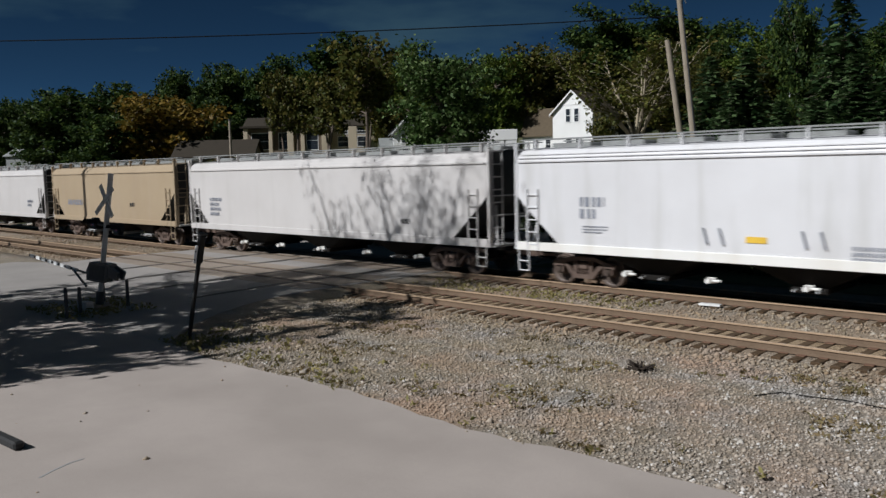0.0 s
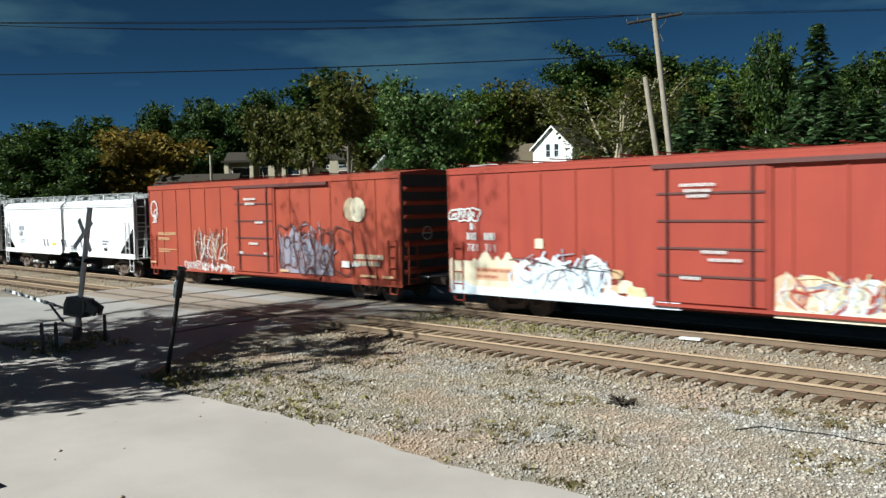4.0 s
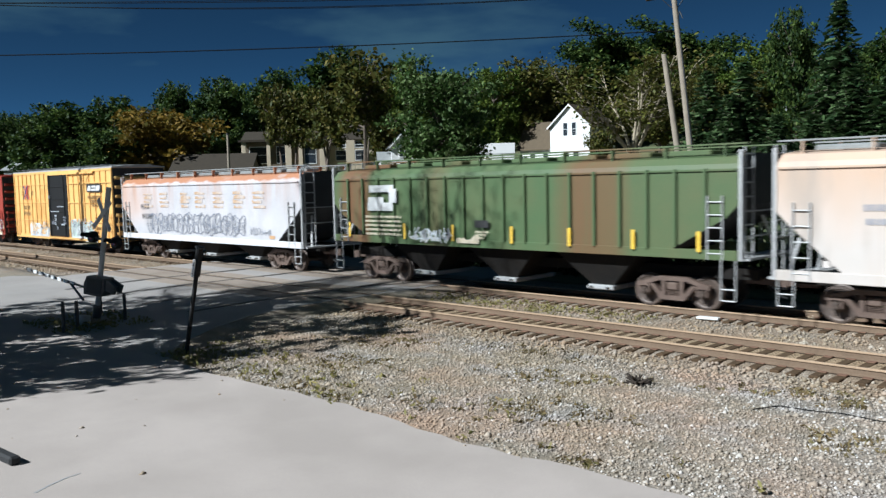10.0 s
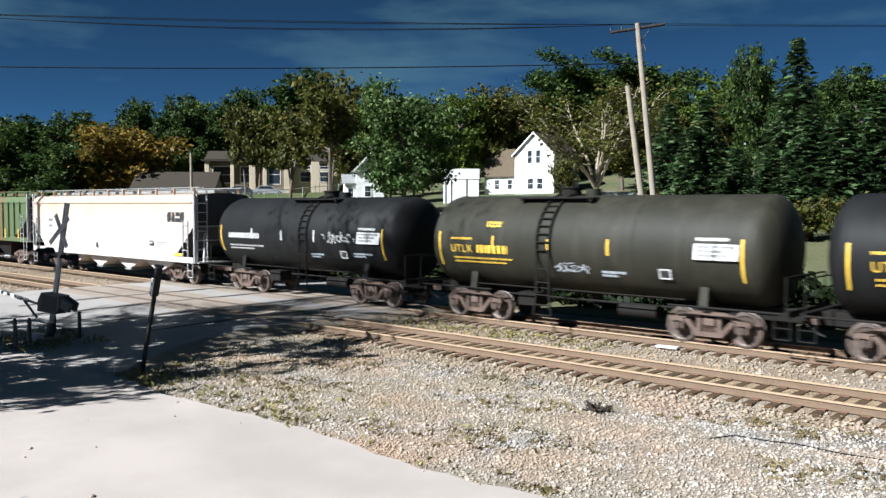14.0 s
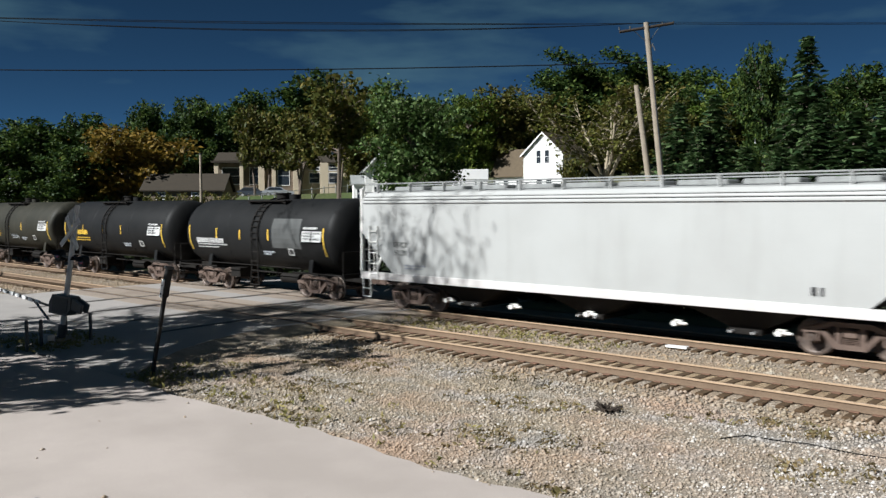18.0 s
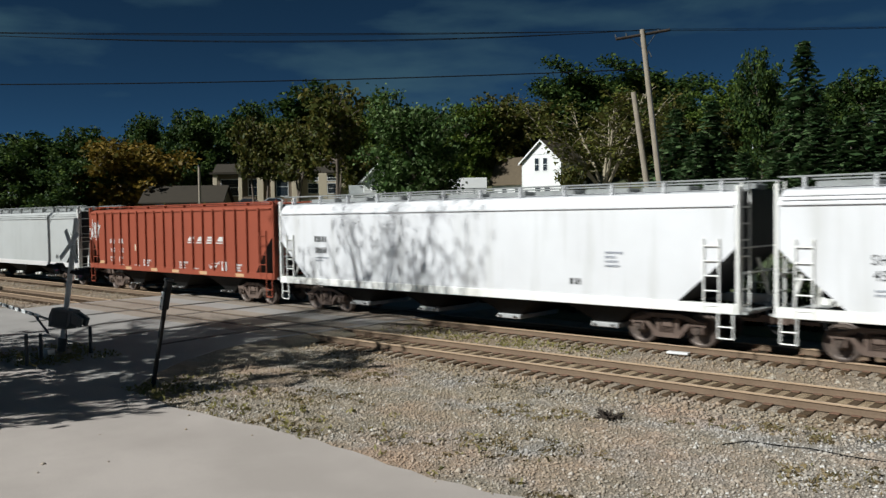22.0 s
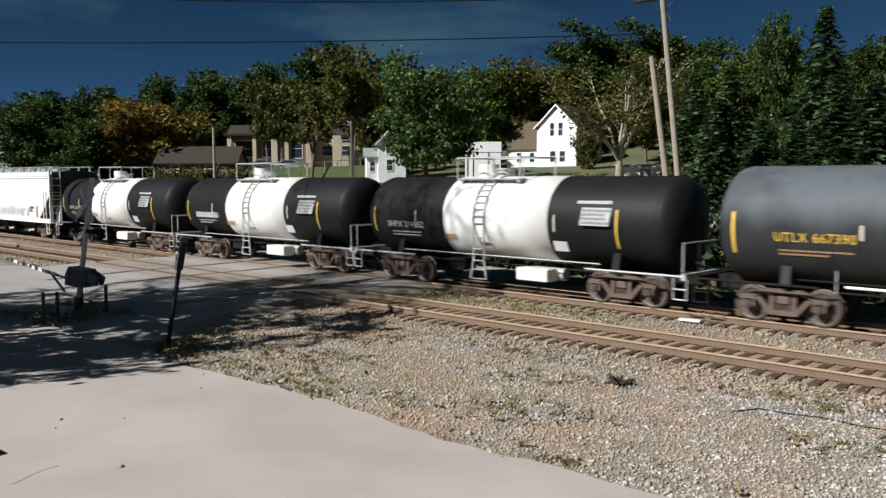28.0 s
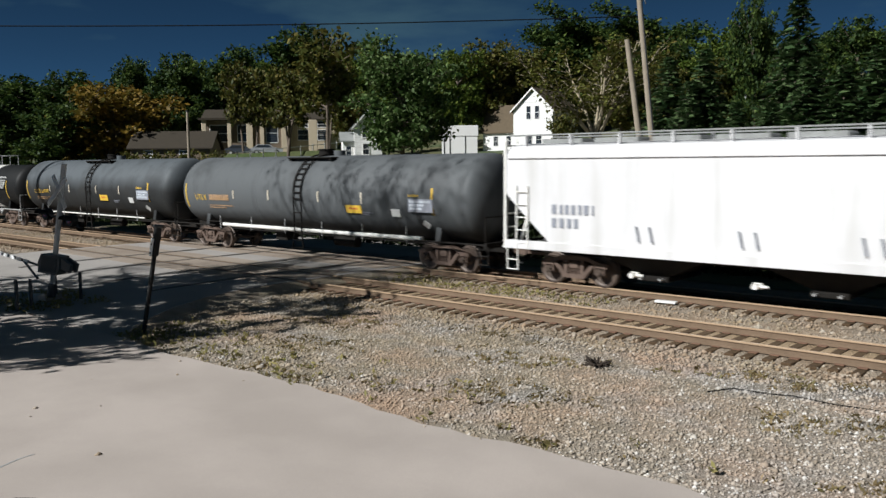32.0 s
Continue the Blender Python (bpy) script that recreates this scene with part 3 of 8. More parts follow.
LOT_Z = -0.15
lot = G()
edge_rng = random.Random(3)
rim = [(-70, -60), (30, -60)]
for k in range(200):
    x = 30 - 0.5 * k
    rim.append((x, -13.3 + 0.10 * math.sin(x * 0.9) + edge_rng.uniform(-0.07, 0.07)))
lot.prism(rim, 2, -0.5, LOT_Z)
lot_ob = tagged(place("pavement", lot, M_LOT), "pale worn pavement of a parking area", "pavement", kind="structure")
TRACKS = {"near": -4.75, "train": 0.0}
ROAD_X = (-38.0, -21.5)


def road_top(y):
    d = 0 if -6.4 <= y <= 1.7 else min(abs(y + 6.4), abs(y - 1.7))
    return -0.02 - min(d / 6.0, 1.0) * 0.125 + max(0.0, y - 9) * 0.088


road = G()
ring_ys = [-13.29, -12.0, -10.5, -9.0, -8.0, -7.2, -6.4, -4.5, -2, 0, 1.7, 4, 7, 9, 20, 35, 60]


def road_edge(y):
    """The kerb line swings out to meet the paved area."""
    return ROAD_X[1] + (3.4 * ((-y - 7.2) / 6.1) ** 2 if y < -7.2 else 0.0)


rings = []
for y in ring_ys:
    z = road_top(y)
    rings.append([(ROAD_X[0] - (2.5 if y < -8 else 0), y, z - 0.4), (ROAD_X[0] - (2.5 if y < -8 else 0), y, z), (road_edge(y), y, z), (road_edge(y), y, z - 0.4)])
road.loft(rings, smooth=False)
shoulder = G()
shoulder.loft([[(road_edge(y) - 0.02, y, road_top(y) - 0.006), (road_edge(y) + 1.1 + 0.2 * math.sin(3 * y), y, -0.215), (road_edge(y) - 0.02, y, -0.4)] for y in ring_ys[1:14]], smooth=False)
tagged(place("road_shoulder", shoulder, M_GROUND), "sloping gravel shoulder of the road", "road shoulder", kind="structure")
road_ob = tagged(place("road", road, M_ROAD), "grey asphalt road that crosses both tracks", "road", kind="structure")

RAIL = [(-0.07, -0.17), (0.07, -0.17), (0.07, -0.155), (0.012, -0.13), (0.012, -0.045), (0.036, -0.035), (0.036, -0.004), (0.028, 0.0),
        (-0.028, 0.0), (-0.036, -0.004), (-0.036, -0.035), (-0.012, -0.045), (-0.012, -0.13), (-0.07, -0.155)]
rail_g = G().prism(RAIL, 0, -400, 120)
rng = random.Random(5)
tie_variants = []
TIE_STEP = 0.41
for k in range(4):
    g = G()
    g.box(-0.1, -1.3, -0.35, 0.1, 1.3, -0.165 - 0.006 * k, 0.015)
    tie_variants.append(g)
plate_g = G().box(-0.09, -0.17, -0.168, 0.09, 0.17, -0.152, 0.004)
anchor = {}
for key, yc in TRACKS.items():
    bed = G()
    bed.loft([[(x, yc - 2.38, -0.5), (x, yc - 2.38, -0.212), (x, yc - 1.3, -0.225), (x, yc - 1.0, -0.192), (x, yc + 1.0, -0.192), (x, yc + 1.3, -0.208), (x, yc + 2.37, -0.205), (x, yc + 2.8, -0.5)] for x in range(-400, 121, 20)], smooth=False)
    track = tagged(place("track_bed_" + key, bed, M_BALLAST), "stone ballast bed carrying a rusty rail track", "railway track", kind="structure")
    anchor[key] = track
    # the darkened bed stands in for the train's shade and the dim left edge
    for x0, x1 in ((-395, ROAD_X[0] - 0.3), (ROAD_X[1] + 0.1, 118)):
        part("infill_strip", G().box(x0, yc - 0.69, -0.4, x1, yc + 0.69, -0.1875), M_INFILL if key == "near" and x1 > 0 else M_DARKBED, track, "dusty ballast between the rails" if key == "near" and x1 > 0 else "darkened ballast between the rails")
    for s in (-0.755, 0.755):
        rail = part("rail", rail_g, M_RAIL, track, "rusty brown steel rail", pose(0, yc + s, 0))
        for x0, x1 in ((-400, ROAD_X[0]), (ROAD_X[1], 120)):
            part("rail_head", G().box(x0, -0.0385, -0.036, x1, 0.0385, 0.003, 0.006), M_RAILTOP, rail, "worn paler rail head")

for side, x0, x1 in (("far", -395, -62), ("near", -62, 12)):
    for key, yc in TRACKS.items():
        n = int((x1 - x0) / TIE_STEP)
        if side == "far":
            g = G()
            for i in range(n):
                x = x0 + TIE_STEP * i + rng.uniform(-.03, .03)
                g.box(x - 0.1, yc - 1.3, -0.35, x + 0.1, yc + 1.3, -0.17)
            tagged(part("distant_ties", g, M_TIE, anchor[key]), kind="stuff")
        else:
            for i in range(n):
                x = x0 + TIE_STEP * i + rng.uniform(-.03, .03)
                if ROAD_X[0] - 0.2 < x < ROAD_X[1] + 0.2:
                    continue
                tie = part("tie", tie_variants[rng.randrange(4)], M_TIE, anchor[key], "", pose(x, yc + rng.uniform(-.05, .05), 0, 0, 0, rng.uniform(-1.2, 1.2)))
                if x > -36:
                    for s in (-0.755, 0.755):
                        part("tie_plate", plate_g, M_PLATE, tie, "", pose(0, s, 0))

# crossing surface: panels between and beside the rails, with dark flangeways
panel_rng = random.Random(17)
for key, yc in TRACKS.items():
    for y0, y1 in ((-1.75, -0.90), (-0.61, 0.61), (0.90, 1.75)):
        for k in range(6):
            x0 = ROAD_X[0] + 0.4 + 2.63 * k
            part("crossing_panel", G().box(x0, yc + y0, -0.3, x0 + 2.61, yc + y1, -0.012 + panel_rng.uniform(-.003, .003), 0.01), M_PANEL, road_ob)
    for s in (-0.755, 0.755):
        for d0, d1 in ((-0.142, -0.04), (0.04, 0.142)):
            part("flangeway_filler", G().box(ROAD_X[0] + 0.3, yc + s + d0, -0.3, ROAD_X[1] - 0.1, yc + s + d1, -0.0140), M_TAR, road_ob, "dark tar strip beside the rail")

# sealed joints that run with the road across the tracks
joint_ys = (-9.6, -9.0, -8.0, -7.2, -6.4, -5.0, -3.5, -2.0, -0.5, 1.6)
for x, w in ((-23.6, 0.24), (-26.6, 0.32), (-29.8, 0.24), (-33.0, 0.3)):
    lift = lambda y: -0.006 if -6.41 <= y <= 1.7 else road_top(y) + 0.006
    joint = G().loft([[(x - w / 2 + 0.06 * math.sin(y), y, lift(y) - 0.03), (x - w / 2 + 0.06 * math.sin(y), y, lift(y)), (x + w / 2 + 0.05 * math.sin(1.7 * y), y, lift(y)), (x + w / 2, y, lift(y) - 0.03)] for y in joint_ys], smooth=False)
    part("tar_joint", joint, M_TAR, road_ob, "dark sealed joint in the road")


# ---- the train ----
SPEED = 10.62
WHEEL_R = 0.46

wheel_g = G()
for s in (-1, 1):
    prof = [(0.10, 0.09), (0.10, 0.13), (0.19, 0.03), (0.36, 0.045), (0.40, 0.07), (0.46, 0.065), (0.465, -0.05), (0.495, -0.065), (0.49, -0.085), (0.40, -0.08), (0.36, -0.02), (0.18, -0.03), (0.10, -0.08)]
    rr = [[(math.cos(a) * r, s * (0.755 + w), math.sin(a) * r) for r, w in prof] for a in (2 * math.pi * i / 20 for i in range(21))]
    wheel_g.loft(rr, smooth=False, caps=False)
wheel_g.tube((0, -1.08, 0), (0, 1.08, 0), 0.08, n=10)
for s in (-1, 1):
    wheel_g.tube((0, s * 0.93, 0), (0, s * 1.12, 0), 0.115, n=12)
    wheel_g.tube((0, s * 1.12, 0), (0, s * 1.15, 0), 0.085, n=12)
    for k in range(3):
        a = 2 * math.pi * k / 3
        wheel_g.tube((0.055 * math.cos(a), s * 1.14, 0.055 * math.sin(a)), (0.055 * math.cos(a), s * 1.175, 0.055 * math.sin(a)), 0.018, n=6)

frame_g = G()
for s in (-1, 1):
    y0, y1 = sorted((s * 0.92, s * 1.08))
    top = [(-1.12, 0.58), (-0.86, 0.64), (-0.42, 0.78), (0.42, 0.78), (0.86, 0.64), (1.12, 0.58), (1.12, 0.70), (0.86, 0.76), (0.44, 0.90), (-0.44, 0.90), (-0.86, 0.76), (-1.12, 0.70)]
    frame_g.prism([(x, z) for x, z in top], 1, y0, y1)
    low = [(-0.72, 0.66), (-0.36, 0.24), (0.36, 0.24), (0.72, 0.66), (0.58, 0.68), (0.28, 0.36), (-0.28, 0.36), (-0.58, 0.68)]
    frame_g.prism(low, 1, y0, y1)
    for c in (-0.28, 0.28):
        frame_g.box(c - 0.06, y0, 0.34, c + 0.06, y1, 0.80)
    for c in (-0.89, 0.89):
        frame_g.prism([(c - 0.17, 0.40), (c - 0.17, 0.66), (c + 0.17, 0.66), (c + 0.17, 0.40), (c + 0.12, 0.40), (c + 0.12, 0.60), (c - 0.12, 0.60), (c - 0.12, 0.40)], 1, y0, y1)
frame_g.box(-0.17, -1.1, 0.52, 0.17, 1.1, 0.74, 0.03)
spring_g = G()
for dx in (-0.13, 0, 0.13):
    for k in range(4):
        spring_g.tube((dx, 0, 0.36 + k * 0.04), (dx, 0, 0.385 + k * 0.04), 0.065, n=8)
brake_g = G()
for c in (-0.38, 0.38):
    brake_g.box(c - 0.05, -0.75, 0.36, c + 0.05, 0.75, 0.46)
    for s in (-1, 1):
        brake_g.box(c - 0.06, s * 0.755 - 0.05, 0.33, c + 0.06, s * 0.755 + 0.05, 0.62)

coupler_g = G()
coupler_g.box(-0.75, -0.10, 0.72, 0.10, 0.10, 0.92, 0.02)
coupler_g.prism([(0.06, -0.14), (0.30, -0.17), (0.42, -0.06), (0.34, 0.02), (0.40, 0.12), (0.30, 0.16), (0.06, 0.14)], 2, 0.70, 0.96)
hose_g = G().path([(0.05, -0.28, 0.75), (0.18, -0.30, 0.62), (0.36, -0.27, 0.48), (0.52, -0.22, 0.42)], 0.028)
SETS, TRUCKS = [], []


def new_car(name, label, group):
    car = new(name)
    return tagged(car, label, "railway car", group=group)


def running_gear(car, half, truck_in):
    """Two trucks, couplers and air hoses; half: half the length over the end sills."""
    for s in (-1, 1):
        truck = part("truck", frame_g, M_TRUCK, car, "rusty cast steel truck frame", pose(s * (half - truck_in), 0, 0))
        for d in (-0.89, 0.89):
            SETS.append((part("wheelset", wheel_g, M_WHEEL, truck, "", pose(d, 0, WHEEL_R)), car))
        for t in (-1, 1):
            tagged(part("suspension", spring_g, M_TRUCK, truck, "", pose(0, t, 0)), kind="stuff")
        part("brake_beam", brake_g, M_UNDER, truck)
        turn = 0 if s > 0 else 180
        part("coupler", coupler_g, M_TRUCK, car, "rusty knuckle coupler", pose(s * (half + 0.25), 0, 0, 0, 0, turn))
        part("air_hose", hose_g, M_RUBBER, car, "", pose(s * (half + 0.2), 0, 0, 0, 0, turn))


def ladder_mesh(z0, z1, width, axis, rungs=None, r=0.02):
    """A ladder whose rails stand width apart along the axis (0: x, 1: y), centred on the origin."""
    g = G()
    at = (lambda u, z: (u, 0, z)) if axis == 0 else (lambda u, z: (0, u, z))
    w = width / 2
    for s in (-w, w):
        g.tube(at(s, z0), at(s, z1), r * 1.3, n=6)
    n = rungs or max(2, int((z1 - z0) / 0.42))
    for k in range(n):
        z = z0 + (z1 - z0) * (k + 0.5) / n
        g.tube(at(-w, z), at(w, z), r, n=6)
    return g


STENCIL = {}


def stencil(width, height, rows, seed, fill=0.7):
    """Marks that stand for a block of unreadable stencilled lines: short bars in rows, in the plane y = 0."""
    key = (width, height, rows, seed, fill)
    if key in STENCIL:
        return STENCIL[key]
    g, r = G(), random.Random(seed)
    h = height / rows
    for k in range(rows):
        x = 0.0
        end = width * (1 if k == 0 else r.uniform(0.6, 1.0))
        while x < end - 0.02:
            w = min(end - x, h * r.uniform(0.45, 0.75))
            g.box(x, -0.004, -k * h - h * fill, x + w * 0.58, 0.0, -k * h)
            x += w
    STENCIL[key] = g
    return g


def spray(width, height, letters, seed, thick=0.07):
    """Loose crossing strokes in the plane y = 0, like sprayed writing that cannot be read."""
    g, r = G(), random.Random(seed)
    step = width / letters

    def stroke(pts, w):
        for (xa, za), (xb, zb) in zip(pts, pts[1:]):
            d = Vector((xb - xa, zb - za))
            if d.length < 1e-4:
                continue
            nrm = Vector((-d.y, d.x)).normalized() * w / 2
            e = d.normalized() * w * 0.35
            q = [(xa - e.x + nrm.x, za - e.y + nrm.y), (xb + e.x + nrm.x, zb + e.y + nrm.y), (xb + e.x - nrm.x, zb + e.y - nrm.y), (xa - e.x - nrm.x, za - e.y - nrm.y)]
            g.prism(q, 1, -0.004 - 0.001 * r.random(), 0.0)
    for k in range(letters * 4):
        cx = (k * 0.25 + r.random() * 0.8) * step * 0.97
        lean = r.uniform(-.25, .35) * height
        z0, z1 = height * r.uniform(0, .2), height * r.uniform(.65, 1.0)
        kind = r.random()
        if kind < .5:
            bow = r.uniform(-.3, .3) * step
            stroke([(cx + lean * t + bow * math.sin(math.pi * t) + r.uniform(-.02, .02), z0 + (z1 - z0) * t) for t in (0, .25, .5, .75, 1)], thick * r.uniform(.35, .7))
        elif kind < .8:
            rx, rz, a0 = step * r.uniform(.25, .5), (z1 - z0) * r.uniform(.2, .45), r.uniform(0, 6.28)
            stroke([(cx + rx * math.cos(a0 + .55 * j), (z0 + z1) / 2 + rz * math.sin(a0 + .55 * j)) for j in range(r.randint(4, 8))], thick * r.uniform(.35, .6))
        else:
            z = r.uniform(z0, z1)
            stroke([(cx - step * .4, z), (cx, z + r.uniform(-.1, .15) * height), (cx + step * .5, z + r.uniform(-.2, .2) * height)], thick * r.uniform(.35, .6))
    return g


def bubbles(width, height, letters, seed, thick=0.05):
    """Outlines of fat rounded letters side by side in the plane y = 0, too loose to read."""
    g, r = G(), random.Random(seed)
    step = width / letters
    for k in range(letters):
        cx, cz = (k + 0.5) * step, height * (0.5 + r.uniform(-.05, .05))
        rx, rz = step * r.uniform(.55, .72), height * r.uniform(.42, .5)
        lean, ph, notch = r.uniform(-.15, .25), r.uniform(0, 6.28), r.choice((2, 3, 4))
        outer = []
        for i in range(29):
            a = 2 * math.pi * i / 28
            m = 1 + 0.16 * math.sin(notch * a + ph)
            sq = max(abs(math.cos(a)), abs(math.sin(a))) ** -0.55
            z = rz * math.sin(a) * m * sq
            outer.append((cx + rx * 0.85 * math.cos(a) * m * sq + lean * z, cz + z))
        loops = [outer]
        for j in range(r.choice((1, 1, 2))):
            ox, oz, q = cx + r.uniform(-.15, .15) * step, cz + r.uniform(-.25, .25) * height, r.uniform(.12, .22)
            loops.append([(ox + step * q * math.cos(2 * math.pi * i / 10), oz + height * q * 0.7 * math.sin(2 * math.pi * i / 10)) for i in range(r.choice((6, 8, 11)))])
        for lp in loops:
            for (xa, za), (xb, zb) in zip(lp, lp[1:]):
                d = Vector((xb - xa, zb - za))
                if d.length < 1e-5:
                    continue
                w = thick * r.uniform(.7, 1.2)
                nrm = Vector((-d.y, d.x)).normalized() * w / 2
                e = d.normalized() * w * 0.3
                g.prism([(xa - e.x + nrm.x, za - e.y + nrm.y), (xb + e.x + nrm.x, zb + e.y + nrm.y), (xb + e.x - nrm.x, zb + e.y - nrm.y), (xa - e.x - nrm.x, za - e.y - nrm.y)], 1, -0.004 - 0.001 * r.random(), 0.0)
    return g


def sprayed(car, x, z, width, height, seed, grounds, strokes, y, label=""):
    """A sprayed piece too tangled to read: ragged patches of colour side by side, with layers of crossing strokes over them.
    strokes: (paint, stroke width, how many forms)."""
    r = random.Random(seed)
    k = len(grounds)
    for i, paint in enumerate(grounds):
        a, b = width * i / k, width * (i + 1) / k + (0.25 if i < k - 1 else 0)
        mark(car, "graffiti", ragged_band(b - a, height * r.uniform(.8, 1.0), seed + 31 * i, max(8, int((b - a) * 9)), 0.45), paint, x + a, z, label if i == 0 else "", y - 0.0008 * i)
    d = 0.0035
    for i, (paint, thick, n) in enumerate(strokes):
        mark(car, "graffiti", spray(width, height, n, seed + 7 * i + 3, thick), paint, x, z + height * r.uniform(-.04, .08), "", y - d)
        d += 0.0055


def ragged_band(width, height, seed, n=60, rag=0.5):
    """A strip of sprayed colour with a level foot and a ragged top."""
    r = random.Random(seed)
    top, h = [], height * 0.7
    for k in range(n + 1):
        h = max(height * (1 - rag), min(height, h + r.uniform(-.22, .22) * height))
        top.append((width * k / n, h))
    return G().prism([(0, 0), (width, 0)] + top[::-1], 1, -0.003, 0.0)


def blob(width, height, seed, n=40, rag=0.25):
    """A ragged patch of colour in the plane y = 0."""
    r = random.Random(seed)
    ph = [r.uniform(0, 6.28) for _ in range(4)]
    pts = []
    for i in range(n):
        a = 2 * math.pi * i / n
        k = 1 + rag * (math.sin(3 * a + ph[0]) * 0.4 + math.sin(7 * a + ph[1]) * 0.35 + math.sin(13 * a + ph[2]) * 0.25)
        sq = max(abs(math.cos(a)), abs(math.sin(a))) ** -0.7
        pts.append((width / 2 * math.cos(a) * k * sq, height / 2 * math.sin(a) * k * sq))
    return G().prism(pts, 1, -0.003, 0.0)


def bar(w, h):
    return G().box(0, -0.005, 0, w, 0, h)


def block_mark(width, height, seed, slant=0.0, gap=0.12, kinds=(5, 6, 4, 5), depth=0.004):
    """Bold plain shapes in a row, which stand for a company's mark."""
    g = G()
    w = width / len(kinds)
    for k, kind in enumerate(kinds):
        a, b = k * w + gap * w / 2, (k + 1) * w - gap * w / 2
        cutx = (b - a) * .25
        polys = {4: [[(a, 0), (b, 0), (b, height * .4), (a, height * .4)], [(a, height * .6), (b, height * .6), (b, height), (a, height)]],
                 5: [[(a, 0), (b - cutx, 0), (b, height * .3), (b, height), (a + cutx, height), (a, height * .7)]],
                 6: [[(a, 0), (b, 0), (b - cutx, height), (a + cutx, height)]]}[kind]
        for p in polys:
            g.prism([(px + slant * pz, pz) for px, pz in p], 1, -depth, 0.0)
    return g


def letters(text, size):
    """Stencilled characters in the plane y = 0."""
    cu = bpy.data.curves.new("text", 'FONT')
    cu.body, cu.size, cu.extrude, cu.resolution_u, cu.space_character = text, size * 1.35, 0.002, 3, 1.12
    carrier = bpy.data.objects.new("text", cu)
    me = bpy.data.meshes.new_from_object(carrier)
    me.transform(Matrix.Rotation(radians(90), 4, 'X') @ Matrix.Diagonal((0.9, 1, 1, 1)))
    bpy.data.objects.remove(carrier)
    bpy.data.curves.remove(cu)
    me.materials.clear()
    g = G()
    g.made = me
    return g


SIDE_Y = -1.575


def covered_hopper(label, left, right, paint, ribs=0, bays=3, outlet=M_GALV, rail=None, seam=True, top=4.22, cut=1.6, group="covered hoppers of the train", name="covered_hopper", sill_paint=None, roof_paint=None, seams=(), valves=0, hatches=True, shoulder=3.83, foot=1.06, vees=()):
    """left, right: the ends of the side sheets in the train's own metres at the start."""
    L = right - left
    h = L / 2
    car = new_car(name, label, group)
    rail = rail or paint
    z0, z1, zs = foot + 0.24, shoulder, foot
    # the hull: straight sides that round over into the roof; the ends of the lower hull slope inwards
    W = 1.56
    rise = top - z1
    section = [(W, z1), (W - 0.05, z1 + 0.41 * rise), (W - 0.22, z1 + 0.87 * rise), (W - 0.55, top), (0.45, top + 0.05)]
    up = [(-y, z) for y, z in section]
    body = G()

    def ring(x, zlow):
        side = [(-W, zlow)] + up + [(-y, z) for y, z in reversed(up)] + [(W, zlow)]
        return [(x, y, z) for y, z in side]
    zc = z0 + (z1 - z0) * 0.57
    rings = [ring(-h, zc), ring(-h + 0.35, zc - 0.35), ring(-h + cut, z0), ring(h - cut, z0), ring(h - 0.35, zc - 0.35), ring(h, zc)]
    body.loft(rings, smooth=False, caps=False, closed=False)
    part("body", body, paint, car)
    # shade on the ends and slopes is put into this dark colour
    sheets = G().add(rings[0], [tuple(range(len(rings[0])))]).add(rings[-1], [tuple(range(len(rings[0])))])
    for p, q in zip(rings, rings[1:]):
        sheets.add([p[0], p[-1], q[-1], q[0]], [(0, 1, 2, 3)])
    part("slope_sheet", sheets, M_SHADE_SOOT, car, "end wall and sloping underside darkened for shade")
    if ribs:
        rib = G().box(-0.04, -0.09, 0, 0.04, 0.0, 1, 0)
        for k in range(ribs):
            x = -h + 0.9 + (L - 1.8) * k / (ribs - 1)
            e = min(x + h, h - x)
            lo = z0 if e >= cut else z0 + (zc - 0.35 - z0) * (cut - e) / (cut - 0.35)
            part("rib", rib, paint, car, "", Matrix.LocRotScale((x, -W, lo), None, (1, 1, z1 - lo + 0.05)))
            part("rib", rib, paint, car, "", Matrix.LocRotScale((x, W + 0.09, lo), None, (1, 1, z1 - lo + 0.05)))
    if seam:
        part("roof_seam", G().box(-h + 0.05, -W - 0.05, z1 - 0.02, h - 0.05, -W, z1 + 0.03), paint, car)
        for dz, dy in seams:
            part("roof_seam", G().box(-h + 0.05, -W - 0.02 + dy, z1 + dz, h - 0.05, -W + 0.05 + dy, z1 + dz + 0.03), paint, car)
    # on clean pale cars a brighter sill_paint stands in for light the curved hull loses
    for s in (-1, 1):
        part("side_sill", G().box(-h, min(s * 1.42, s * 1.60), zs, h, max(s * 1.42, s * 1.60), z0 + 0.02, 0.012), sill_paint or paint, car)
    # slope sheets, bays and outlets below
    under = G()
    for s in (-1, 1):
        under.prism([(s * (h - 0.15), zc), (s * (h - cut - 0.3), z0 - 0.1), (s * (h - cut - 0.5), z0 - 0.1), (s * (h - 0.35), zc)], 1, -1.45, 1.45)
    under.box(-h, -0.35, 0.85, h, 0.35, 1.15)
    part("underframe", under, M_UNDER, car, "black centre sill and slope sheets")
    inner = L - 2 * cut - 1.6
    for c in vees:
        vee = part("hopper_bay", G().loft([[(c - 1.5, y, z0), (c + 1.5, y, z0), (c + 1.08, y, 0.86), (c + 0.14, y, 0.52), (c - 0.14, y, 0.52), (c - 1.08, y, 0.86)] for y in (-1.22, 1.22)], smooth=False), outlet, car, "shallow cream discharge bay")
